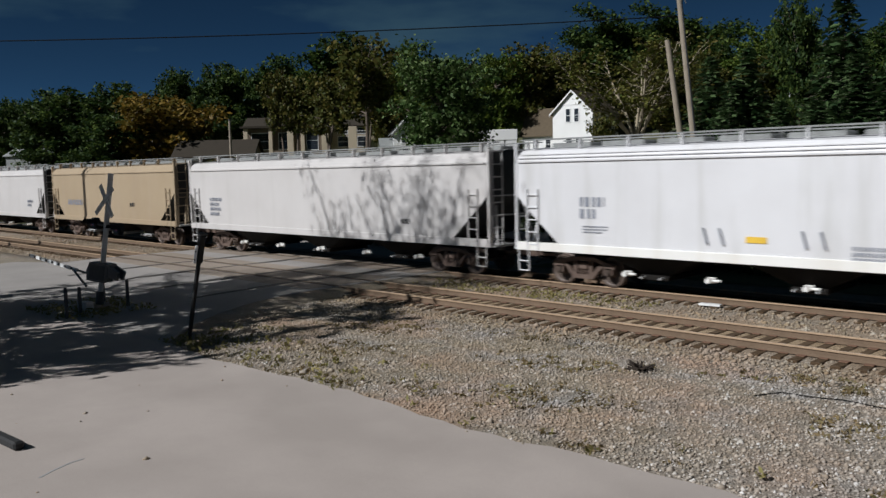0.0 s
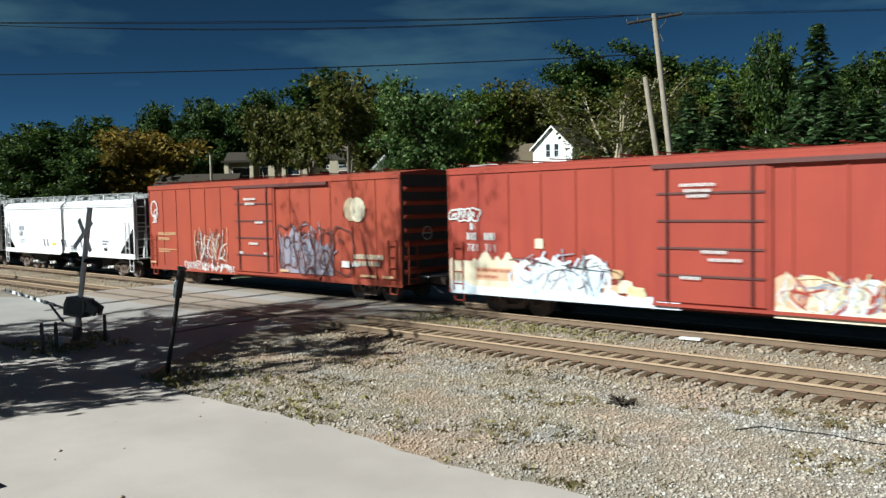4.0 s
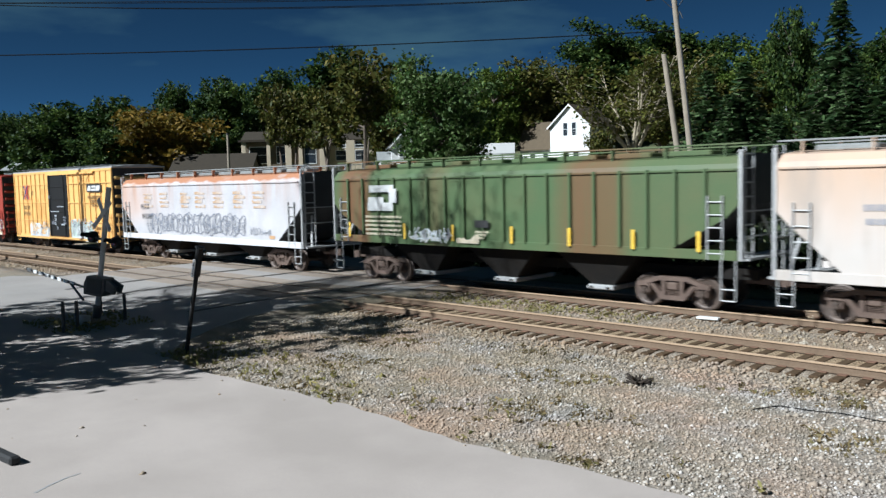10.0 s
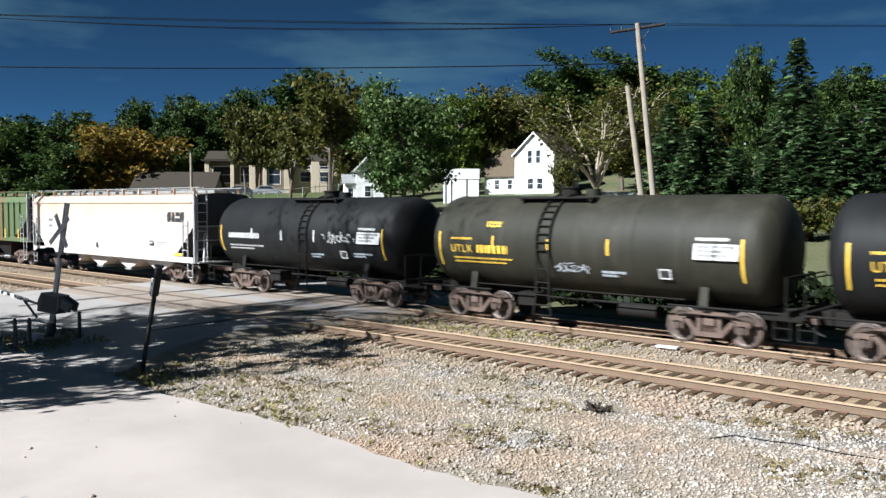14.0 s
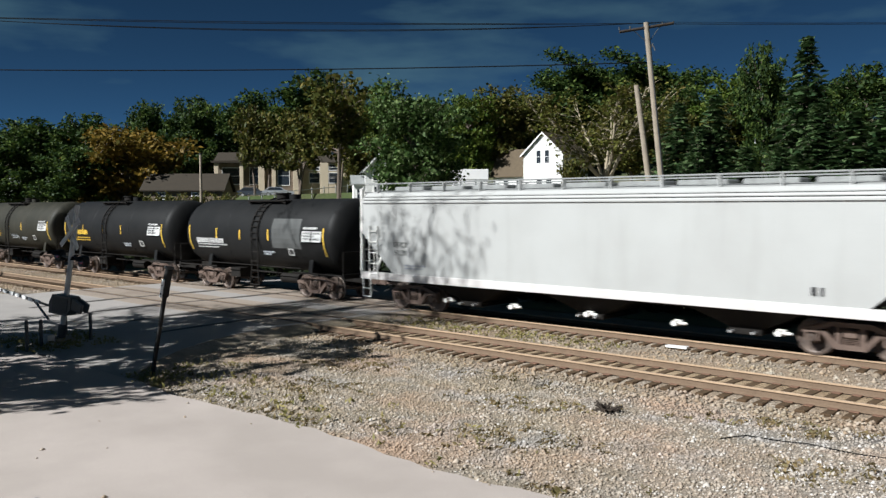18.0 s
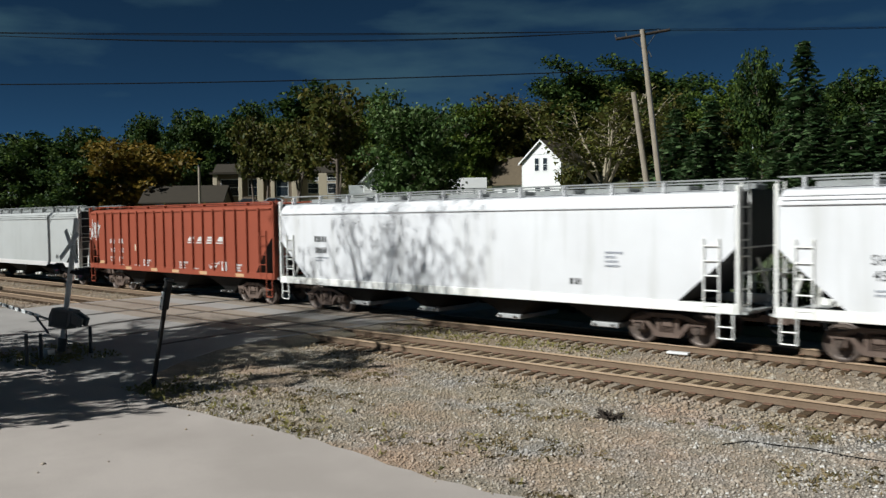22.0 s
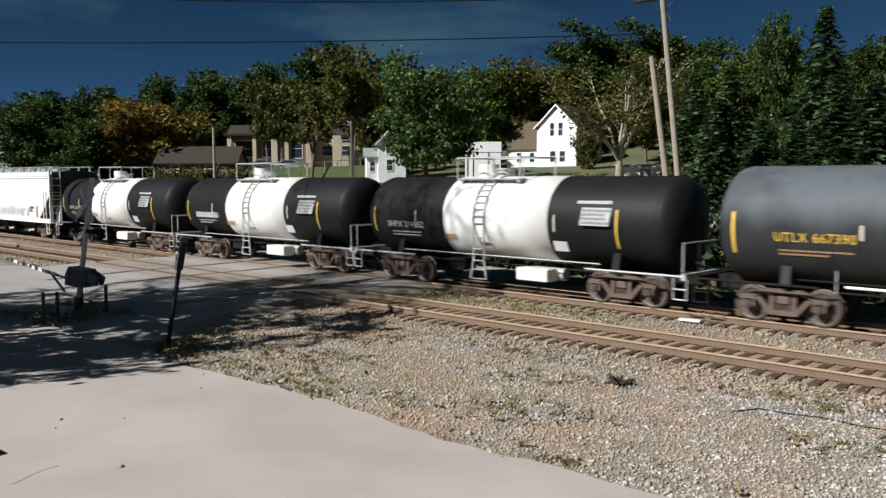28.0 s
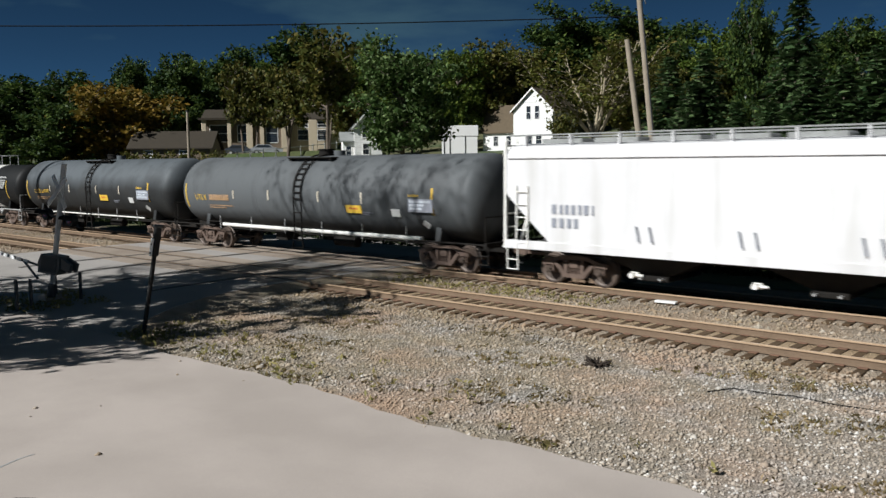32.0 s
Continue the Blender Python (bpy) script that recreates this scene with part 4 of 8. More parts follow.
        part("outlet_gate", G().box(c - 0.3, -1.26, 0.42, c + 0.3, 1.26, 0.53, 0.02), M_GRATE, vee, "steel discharge gate")
    for k in range(0 if vees else bays):
        c = -inner / 2 + inner * (k + 0.5) / bays
        w = inner / bays * 0.46
        part("hopper_bay", G().loft([[(c - w, -1.4, z0), (c + w, -1.4, z0), (c + w, 1.4, z0), (c - w, 1.4, z0)], [(c - 0.35, -0.9, 0.48), (c + 0.35, -0.9, 0.48), (c + 0.35, 0.9, 0.48), (c - 0.35, 0.9, 0.48)]], smooth=False), M_UNDER if outlet is M_GALV else outlet, car, "tapering discharge bay")
        gate = part("outlet_gate", G().box(c - 0.45, -1.05, 0.36, c + 0.45, 1.05, 0.50, 0.02), M_GALV if outlet is M_GALV and not valves else M_UNDER, car, "discharge gate below the bay")
        part("gate_shaft", G().tube((c - 0.3, -1.25, 0.44), (c - 0.3, 1.25, 0.44), 0.035).tube((c + 0.3, -1.25, 0.44), (c + 0.3, 1.25, 0.44), 0.035), M_GALV, gate)
    for k in range(valves):
        c = -inner / 2 + inner * (k + 0.5) / valves
        valve = part("outlet_valve", G().tube((c, -1.25, 0.5), (c, -0.95, 0.5), 0.075, n=10).box(c - 0.11, -1.02, 0.42, c + 0.11, -0.92, 0.58, 0.01), M_BAND, car, "white discharge valve below the car")
        part("valve_pipe", G().tube((c + 0.08, -1.12, 0.5), (c + 0.30, -1.1, 0.5), 0.04, n=8), M_BAND, valve)
    # roof: running boards on brackets, hatches
    lift = 0.27 if hatches else 0.1
    for s in (-1, 1):
        y0, y1 = sorted((s * 0.98, s * 1.28))
        board = G()
        for k in range(3):
            board.box(-h - 0.1, y0 + 0.11 * k, top + lift, h + 0.1, y0 + 0.11 * k + 0.07, top + lift + 0.04)
        wb = part("running_board", board, M_GRATE if roof_paint is None else roof_paint, car, "grating walkway along the roof")
        nb = int(L / 1.55)
        brk = G().prism([(s * 1.29, top + lift), (s * 1.13, top + lift), (s * 1.21, top - 0.16), (s * 1.28, top - 0.18)], 0, -0.022, 0.022)
        for k in range(nb):
            part("bracket", brk, paint, wb, "", pose(-h + 0.5 + (L - 1.0) * k / (nb - 1), 0, 0))
    for k in range(int(L / 1.9) if hatches else 0):
        x = -h + 1.2 + 1.9 * k
        part("roof_hatch", G().box(x - 0.75, -0.36, top + 0.02, x + 0.75, 0.36, top + 0.19, 0.04), roof_paint or M_GRATE, car)
    # ends: ladders, posts, platform, brake gear
    lad_side = ladder_mesh(zs, zc + 0.25, 0.42, 0, 5)
    lad_tall = ladder_mesh(zs, top + 0.2, 0.5, 1, 8)
    for s in (-1, 1):
        for t in (-1, 1):
            part("side_ladder", lad_side, rail, car, "", pose(s * (h - 0.62), t * 1.60, 0))
            part("corner_post", G().box(-0.04, -0.05, zs, 0.04, 0.05, top + 0.12), rail, car, "", pose(s * (h + 0.06), t * 1.52, 0))
            part("step", G().path([(-0.2, 0, zs), (-0.2, 0, 0.42), (0.2, 0, 0.42), (0.2, 0, zs)], 0.022).tube((-0.2, 0, 0.72), (0.2, 0, 0.72), 0.02), rail, car, "", pose(s * (h - 0.25), t * 1.58, 0))
        part("end_ladder", lad_tall, rail, car, "", pose(s * (h + 0.1), -1.15, 0))
        part("end_platform", G().box(-0.35, -1.45, zs, 0.35, 1.45, zs + 0.06), M_GALV, car, "", pose(s * (h - 0.1), 0, 0))
        part("end_handrail", G().path([(0, -1.45, zs), (0, -1.45, 2.1), (0, 1.45, 2.1), (0, 1.45, zs)], 0.022).tube((0, -1.45, 2.75), (0, 1.45, 2.75), 0.02), rail, car, "", pose(s * (h + 0.12), 0, 0))
        for t in (-1, 1):
            part("end_brace", G().tube((s * (h - 0.05), t * 1.0, zs), (s * (h - 0.5), t * 0.6, 3.0), 0.05), rail, car)
    part("brake_wheel", G().loft([[(0.0, 0.22 * math.cos(a) * k, 0.22 * math.sin(a) * k) for a in (2 * math.pi * i / 16 for i in range(16))] for k in (1.0, 0.86)], smooth=False, caps=False).tube((0, -.2, 0), (0, .2, 0), .015).tube((0, 0, -.2), (0, 0, .2), .015), M_GALV, car, "", pose(-h - 0.16, -0.5, 2.35))
    part("air_reservoir", G().tube((-0.6, 0, 0), (0.6, 0, 0), 0.24, n=12), M_UNDER, car, "", pose(-h + 1.0, 0.55, 1.62))
    running_gear(car, h, 2.15)
    return car, h


def mark(car, name, g, mat, x, z, label="", y=SIDE_Y):
    return part(name, g, mat, car, label, pose(x, y, z))


def boxcar(label, left, right, paint, side_top=4.72, side_bottom=0.78, door=None, rib_gap=1.0, grid=False, group="boxcars of the train", door_paint=None, end_paint=None, rod_paint=None, post_depth=0.03, rail_heights=(), roof_paint=None):
    L = right - left
    h = L / 2
    car = new_car("boxcar", label, group)
    W = 1.55
    g = G()
    g.loft([[(x, -W, side_bottom), (x, -W, side_top), (x, W, side_top), (x, W, side_bottom)] for x in (-h, h)], smooth=False)
    part("body", g, paint, car)
    part("roof", G().loft([[(x, -W - 0.02, side_top), (x, -W - 0.02, side_top + 0.07), (x, 0, side_top + 0.20), (x, W + 0.02, side_top + 0.07), (x, W + 0.02, side_top)] for x in (-h - 0.03, h + 0.03)], smooth=False), roof_paint or M_GALV, car, "ridged sheet metal roof")
    seam = G().box(-0.03, -W, 0, 0.03, W, 0.03)
    for k in range(int(L / 1.2)):
        part("roof_rib", seam, roof_paint or M_GALV, car, "", pose(-h + 0.6 + 1.2 * k, 0, side_top + 0.19))
    for s in (-1, 1):
        part("side_sill", G().box(-h, min(s * W, s * (W + 0.03)), side_bottom - 0.10, h, max(s * W, s * (W + 0.03)), side_bottom + 0.12), paint, car)
        part("top_chord", G().box(-h, min(s * W, s * (W + 0.04)), side_top - 0.13, h, max(s * W, s * (W + 0.04)), side_top - 0.005), paint, car)
    d0, d1 = door
    rib = G().box(-0.03, -post_depth, 0, 0.03, 0, side_top - side_bottom - 0.27)
    n = int(L / rib_gap)
    for k in range(n + 1):
        x = -h + 0.05 + (L - 0.1) * k / n
        if d0 - 0.15 < x < d1 + 0.15:
            continue
        part("side_post", rib, paint, car, "", pose(x, -W, side_bottom + 0.13))
    if grid:
        for a, b in ((-h + 0.15, d0 - 0.15), (d1 + 0.15, h - 0.15)):
            for z in rail_heights:
                part("side_rail", G().box(a, -W - post_depth - 0.008, z - 0.03, b, -W, z + 0.03), paint, car)
    dm = door_paint or paint
    dr = part("door", G().box(d0, -W - 0.09, side_bottom + 0.10, d1, -W - 0.01, side_top - 0.20, 0.012), dm, car, "plug door on outside tracks")
    for k in range(1, 5):
        z = side_bottom + 0.1 + (side_top - side_bottom - 0.3) * k / 5
        part("door_rib", G().box(d0 + 0.05, -W - 0.125, z - 0.035, d1 - 0.05, -W - 0.09, z + 0.035, 0.01), rod_paint or dm, dr)
    for x in (d0 + 0.35, d1 - 0.35):
        part("lock_rod", G().tube((x, -W - 0.15, side_bottom + 0.15), (x, -W - 0.15, side_top - 0.25), 0.03), rod_paint or dm, dr)
    for x in (d0 - 0.06, d1 + 0.06):
        part("door_post", G().box(x - 0.06, -W - 0.06, side_bottom, x + 0.06, -W, side_top - 0.12), paint, car)
    part("door_track", G().box(d0 - 0.1, -W - 0.14, side_bottom - 0.02, min(d1 + (d1 - d0) * 1.1, h - 0.1), -W, side_bottom + 0.06), paint, car)
    part("door_track", G().box(d0 - 0.1, -W - 0.14, side_top - 0.25, min(d1 + (d1 - d0) * 1.3, h - 0.1), -W, side_top - 0.13), rod_paint or paint, car)
    # corrugated ends
    for s in (-1, 1):
        # shaded end wall painted dark behind the corrugations
        part("end_sheet", G().box(min(s * h, s * (h + 0.012)), -W + 0.02, side_bottom + 0.02, max(s * h, s * (h + 0.012)), W - 0.02, side_top - 0.02), M_SHADE_SOOT, car, "end wall darkened for shade")
        for k in range(7):
            z = side_bottom + 0.35 + k * (side_top - side_bottom - 0.5) / 7
            part("end_corrugation", G().loft([[(s * h, y, z), (s * (h + 0.08), y * 0.97, z + 0.08), (s * (h + 0.10), y * 0.97, z + 0.15), (s * h, y, z + 0.22)] for y in (-1.45, 1.45)], smooth=False), end_paint or paint, car)
        lad = ladder_mesh(side_bottom, side_bottom + 1.6, 0.42, 0, 4)
        part("side_ladder", lad, paint, car, "", pose(s * (h - 0.45), -W - 0.06, 0))
        part("end_ladder", ladder_mesh(side_bottom, side_bottom + 1.6, 0.42, 1, 4), paint, car, "", pose(s * (h + 0.16), -1.15, 0))
        part("step", G().path([(-0.2, 0, side_bottom), (-0.2, 0, 0.42), (0.2, 0, 0.42), (0.2, 0, side_bottom)], 0.022), paint, car, "", pose(s * (h - 0.45), -W, 0))
        part("end_platform", G().box(-0.25, -0.7, 1.0, 0.25, 0.7, 1.05), M_GALV, car, "", pose(s * (h + 0.25), 0, 0))
    part("brake_wheel", G().loft([[(0.0, 0.25 * math.cos(a) * k, 0.25 * math.sin(a) * k) for a in (2 * math.pi * i / 16 for i in range(16))] for k in (1.0, 0.86)], smooth=False, caps=False).tube((0, -.2, 0), (0, .2, 0), .015), M_GALV, car, "", pose(h + 0.25, -0.5, 2.6))
    part("underframe", G().box(-h, -0.35, 0.72, h, 0.35, 1.0).box(-h + 3.5, -1.3, 0.6, h - 3.5, 1.3, side_bottom), M_UNDER, car, "black underframe")
    running_gear(car, h, 2.3)
    return car, h


def tank_car(label, left, right, paint, r=1.5, axis=2.52, band=None, manway=0.0, rails=M_UNDER, group="tank cars of the train", ends=None):
    L = right - left
    h = L / 2
    car = new_car("tank_car", label, group)
    n = 40

    def ring(x, k):
        return [(x, k * r * math.cos(a), axis + k * r * math.sin(a)) for a in (2 * math.pi * (i + 0.5) / n for i in range(n))]
    head = [math.sin(t * math.pi / 2 / 7) for t in range(1, 8)]
    shell = G()
    rs = [ring(-h + 0.62 * (1 - math.sqrt(max(0, 1 - k * k))), k) for k in head]
    rs2 = [[(-x, y, z) for x, y, z in q] for q in reversed(rs)]
    shell.loft(rs + rs2, smooth=True)
    part("tank_shell", shell, paint, car)
    if band:
        a, b = band
        part("tank_band", G().loft([ring(a, 1.004), ring(a, 1.012), ring(b, 1.012), ring(b, 1.004)], smooth=True, caps=False), M_BAND, car, "white painted middle section of the tank")
    for x in (-h + 0.66, -h * 0.33, h * 0.33, h - 0.66):
        part("weld_seam", G().loft([ring(x - 0.02, 1.0), ring(x - 0.015, 1.004), ring(x + 0.015, 1.004), ring(x + 0.02, 1.0)], smooth=True, caps=False), paint, car)
    # saddle straps and side ladder at the manway
    sx = manway
    strap = G()
    for d in (-0.23, 0.23):
        pts = [(sx + d, -(r + 0.06) * math.sin(a), axis + (r + 0.06) * math.cos(a)) for a in (0.15 + 0.16 * i for i in range(11))]
        pts += [(sx + d, -(r + 0.02), 1.0), (sx + d * 1.45, -(r + 0.04), 0.42)]
        strap.path(pts, 0.032)
    for k in range(8):
        a = 0.55 + 0.16 * k
        strap.tube((sx - 0.23, -(r + 0.06) * math.sin(a), axis + (r + 0.06) * math.cos(a)), (sx + 0.23, -(r + 0.06) * math.sin(a), axis + (r + 0.06) * math.cos(a)), 0.022)
    for z, w in ((0.42, 0.33), (0.72, 0.29), (1.02, 0.23), (1.4, 0.23), (1.8, 0.23)):
        strap.tube((sx - w, -(r + 0.03), z), (sx + w, -(r + 0.03), z), 0.022)
    part("side_ladder", strap, rails, car)
    top = axis + r
    part("manway", G().tube((sx, 0, top - 0.1), (sx, 0, top + 0.22), 0.32, n=16).tube((sx, 0, top + 0.22), (sx, 0, top + 0.27), 0.36, n=16), M_GALV if band else M_UNDER, car)
    for s in (-1, 1):
        plat = part("top_platform", G().box(sx - 1.3, s * 0.75 - 0.16, top - 0.19, sx - 1.2, s * 0.75 + 0.14, top - 0.10).box(sx + 1.2, s * 0.75 - 0.16, top - 0.19, sx + 1.3, s * 0.75 + 0.14, top - 0.10).box(sx - 1.3, s * 0.75 - 0.03, top - 0.15, sx + 1.3, s * 0.75 + 0.03, top - 0.10), rails, car, "grating platform beside the manway")
        for k in range(3):
            part("plank", G().box(sx - 1.35, s * 0.75 - 0.2 + 0.14 * k, top - 0.10, sx + 1.35, s * 0.75 - 0.1 + 0.14 * k, top - 0.06), rails, plat)
    if band:
        hr = G()
        for y in (-0.95, 0.95):
            hr.path([(sx - 1.35, y, top - 0.1), (sx - 1.35, y, top + 0.62), (sx + 1.35, y, top + 0.62), (sx + 1.35, y, top - 0.1)], 0.026)
            hr.tube((sx, y, top - 0.1), (sx, y, top + 0.62), 0.022)
        for x in (sx - 1.35, sx + 1.35):
            hr.tube((x, -0.95, top + 0.62), (x, 0.95, top + 0.62), 0.022)
        part("handrail", hr, M_GALV, car, "white pipe handrail on the platform")
        part("valve_housing", G().tube((sx - 0.75, 0, top - 0.1), (sx - 0.75, 0, top + 0.42), 0.34, n=16), M_BAND, car, "white protective valve housing")
    else:
        part("valve_housing", G().tube((sx + 0.8, 0, top - 0.1), (sx + 0.8, 0, top + 0.2), 0.24, n=14), paint, car)
    # stub sills, bolsters, end frames
    for s in (-1, 1):
        part("stub_sill", G().box(min(s * (h + 0.28), s * (h - 3.0)), -0.33, 0.72, max(s * (h + 0.28), s * (h - 3.0)), 0.33, 1.08, 0.02), M_UNDER, car)
        part("saddle", G().prism([(-1.25, 1.0), (1.25, 1.0), (1.15, axis - r * 0.62), (0.6, axis - r * 0.9), (0, axis - r * 0.97), (-0.6, axis - r * 0.9), (-1.15, axis - r * 0.62)], 0, -0.12, 0.12), paint, car, "", pose(s * (h - 2.0), 0, 0))
        part("end_sill", G().box(-0.06, -1.45, 0.95, 0.06, 1.45, 1.12), M_GALV if band else M_UNDER, car, "", pose(s * (h + 0.25), 0, 0))
        part("end_handrail", G().path([(0, -1.4, 1.05), (0, -1.4, 1.95), (0, 1.4, 1.95), (0, 1.4, 1.05)], 0.022), rails, car, "", pose(s * (h + 0.22), 0, 0))
        for t in (-1, 1):
            part("corner_step", G().path([(-0.2, 0, 1.0), (-0.2, 0, 0.42), (0.2, 0, 0.42), (0.2, 0, 1.0)], 0.022).tube((-0.2, 0, 0.7), (0.2, 0, 0.7), 0.02), rails, car, "", pose(s * (h + 0.15), t * 1.42, 0))
            part("side_grab", G().path([(s * (h + 0.3), t * 1.42, 1.05), (s * (h - 2.9), t * 1.42, 1.05)], 0.035), M_GALV if band else M_UNDER, car)
            if t > 0:
                part("grab_iron", G().path([(s * (h - 1.2), t * (r - 0.02), axis - 0.2), (s * (h - 1.2), t * (r + 0.07), axis - 0.2), (s * (h - 2.2), t * (r + 0.07), axis - 0.25), (s * (h - 2.2), t * (r - 0.02), axis - 0.25)], 0.02), rails, car)
    part("long_handrail", G().path([(-h + 2.4, -1.42, 1.22), (h - 2.4, -1.42, 1.22)], 0.022), rails, car)
    part("bottom_outlet", G().tube((0, 0, axis - r - 0.35), (0, 0, axis - r + 0.1), 0.16, n=12), M_UNDER, car)
    part("air_reservoir", G().tube((1.2, -0.7, 0.72), (2.4, -0.7, 0.72), 0.2, n=12), M_GALV if band else M_UNDER, car)
    part("brake_rigging", G().tube((-h + 2.5, -0.4, 0.85), (h - 2.5, -0.4, 0.85), 0.035).box(-2.3, -1.0, 0.6, -1.6, -0.4, 1.0), M_UNDER, car)
    running_gear(car, h + 0.1, 2.0)
    return car, h


def on_tank(car, name, g, mat, x, z, r, axis, label=""):
    """A mark laid on the curved side of a tank."""
    a = math.asin(max(-1, min(1, (z - axis) / r)))
    return part(name, g, mat, car, label, pose(x, -(r + 0.012) * math.cos(a), z, -math.degrees(a), 0, 0))


def arc_bar(r, axis, za, zb, w):
    """A strip that follows the tank's curve between two heights."""
    g = G()
    rings = []
    for i in range(7):
        z = za + (zb - za) * i / 6
        a = math.asin((z - axis) / r)
        c, s = math.cos(a), math.sin(a)
        rings.append([(-w / 2, -(r + 0.002) * c, axis + (r + 0.002) * s), (w / 2, -(r + 0.002) * c, axis + (r + 0.002) * s), (w / 2, -(r + 0.014) * c, axis + (r + 0.014) * s), (-w / 2, -(r + 0.014) * c, axis + (r + 0.014) * s)])
    return g.loft(rings, smooth=False)


TRAIN = []


def hitch(made, left, right):
    car, h = made
    TRAIN.append((car, (left + right) / 2))
    return car, h


def hopper(left, right, label, paint, **kw):
    return hitch(covered_hopper(label, left, right, paint, **kw), left, right)


# the train from its front to its rear
c, h = hopper(-76.5, -57.0, "white covered hopper car with grey stains", M_WHITE, valves=4)
mark(c, "stencil", stencil(1.0, 0.5, 2, 3), M_PAINTG, h - 3.0, 2.2)

c, h = hopper(-55.4, -39.7, "tan covered hopper car with dark stencils", M_TAN)
mark(c, "stencil", stencil(2.2, 0.45, 1, 4), M_PAINTG, -h + 2.3, 2.3)
mark(c, "stencil", stencil(0.6, 0.3, 1, 5), M_PAINTK, h - 5.0, 2.2)

c, h = hopper(-38.0, -18.6, "white covered hopper car with smudged grey stains", M_WHITE, valves=5)
mark(c, "stencil", stencil(1.1, 0.9, 4, 6), M_PAINTG, -h + 1.8, 2.55)
mark(c, "stencil", stencil(0.5, 0.25, 1, 7), M_PAINTK, h - 4.2, 1.9)

c, h = hopper(-17.3, 0.6, "white covered hopper car with a small yellow stencil panel", M_WHITE_B, sill_paint=M_BAND, valves=5, seams=((0.10, 0.0), (0.20, 0.06)))
mark(c, "stencil", stencil(0.9, 0.7, 2, 8, 0.8), M_PAINTG, -h + 2.4, 2.75)
mark(c, "stencil", stencil(0.9, 0.25, 3, 9, 0.5), M_PAINTG, -h + 2.5, 1.9)
mark(c, "stencil", stencil(0.8, 0.3, 2, 209, 0.6), M_PAINTG, h - 3.6, 2.0)
mark(c, "stencil", stencil(0.4, 0.22, 1, 210, 0.9), M_PAINTK, h - 3.4, 1.62)
mark(c, "reflector", bar(0.55, 0.16), M_PAINTY, -1.4, 1.62, "yellow stencil panel")
mark(c, "stencil", stencil(0.9, 0.4, 3, 10), M_PAINTG, 1.2, 1.65)
for k in range(5):
    mark(c, "tie_down", G().tube((0, -0.03, 0), (-0.12, -0.03, 0.42), 0.03), M_PAINTG, -h + 6.5 + 2.6 * (k // 2) + 0.45 * (k % 2), 1.55)

def disc(rx, rz, depth=0.005):
    return G().prism([(rx * math.cos(2 * math.pi * i / 28), rz * math.sin(2 * math.pi * i / 28)) for i in range(28)], 1, -depth, 0)


def ring_mark(rx, rz, k):
    return G().loft([[(rx * f * math.cos(a), -0.005, rz * f * math.sin(a)) for a in (2 * math.pi * i / 24 for i in range(25))] for f in (1.0, k)], smooth=False, caps=False)


PROUD = SIDE_Y - 0.015
c, h = hitch(boxcar("oxide red insulated boxcar with sprayed lettering", 2.4, 20.7, M_RED, door=(-1.3, 1.5), rib_gap=1.25, rod_paint=M_DOORROD, roof_paint=M_RED), 2.4, 20.7)
for zz, rows_, sd in ((2.52, 2, 11), (1.72, 2, 12)):
    mark(c, "stencil", stencil(1.7, 0.5 if zz > 2 else 0.22, rows_, sd, 0.6), M_PAINTO, -h + 0.9, zz, "", PROUD)
mark(c, "emblem", ring_mark(0.34, 0.42, 0.82), M_PAINTW, -8.6, 3.66, "round white railway emblem", PROUD)
mark(c, "emblem", ring_mark(0.20, 0.24, 0.74), M_PAINTW, -8.42, 3.42, "", PROUD - 0.006)
mark(c, "graffiti", spray(0.5, 0.3, 2, 311, 0.05), M_PAINTW, -8.9, 2.95, "", PROUD)
sprayed(c, -5.0, 1.0, 2.6, 1.75, 13, [], [(M_DOORROD, 0.16, 4), (M_PAINTW, 0.06, 4), (M_PEACH, 0.05, 3)], PROUD, "")
mark(c, "graffiti", spray(4.4, 0.42, 11, 213, 0.08), M_PAINTW, -6.0, 0.76, "", PROUD - 0.012)
sprayed(c, 1.85, 0.95, 3.5, 1.95, 15, [M_SLATE, M_SLATE, M_SLATE], [(M_DOORROD, 0.07, 5), (M_SLATE, 0.10, 3), (M_DOORROD, 0.05, 4)], PROUD, "slate blue sprayed fill with dark red strokes")
mark(c, "graffiti", bubbles(4.7, 2.0, 4, 115, 0.06), M_DOORROD, 1.8, 0.95, "dark red outlines of sprayed letters", PROUD - 0.026)
mark(c, "disc", disc(0.40, 0.44), M_TAN, 6.45, 3.50, "faded tan round panel", PROUD)
mark(c, "disc", disc(0.42, 0.46), M_PAINTC, 6.85, 3.48, "cream round panel", PROUD - 0.006)
mark(c, "stencil", stencil(1.7, 0.5, 2, 16), M_PAINTC, h - 2.6, 1.82, "", PROUD)
mark(c, "stencil_panel", bar(0.45, 0.24), M_PAINTW, 5.9, 1.30, "white stencil panel", PROUD - 0.034)
mark(c, "stencil", stencil(0.5, 0.22, 1, 216), M_PAINTW, 6.5, 1.5, "", PROUD - 0.034)
for x, w in ((-h + 0.1, 0.5), (-0.9, 1.2), (1.9, 0.6), (h - 2.2, 0.9), (h - 1.0, 0.6)):
    mark(c, "reflector", bar(w, 0.09), M_PAINTO, x, 0.98, "faded orange reflective strip", PROUD - 0.03)
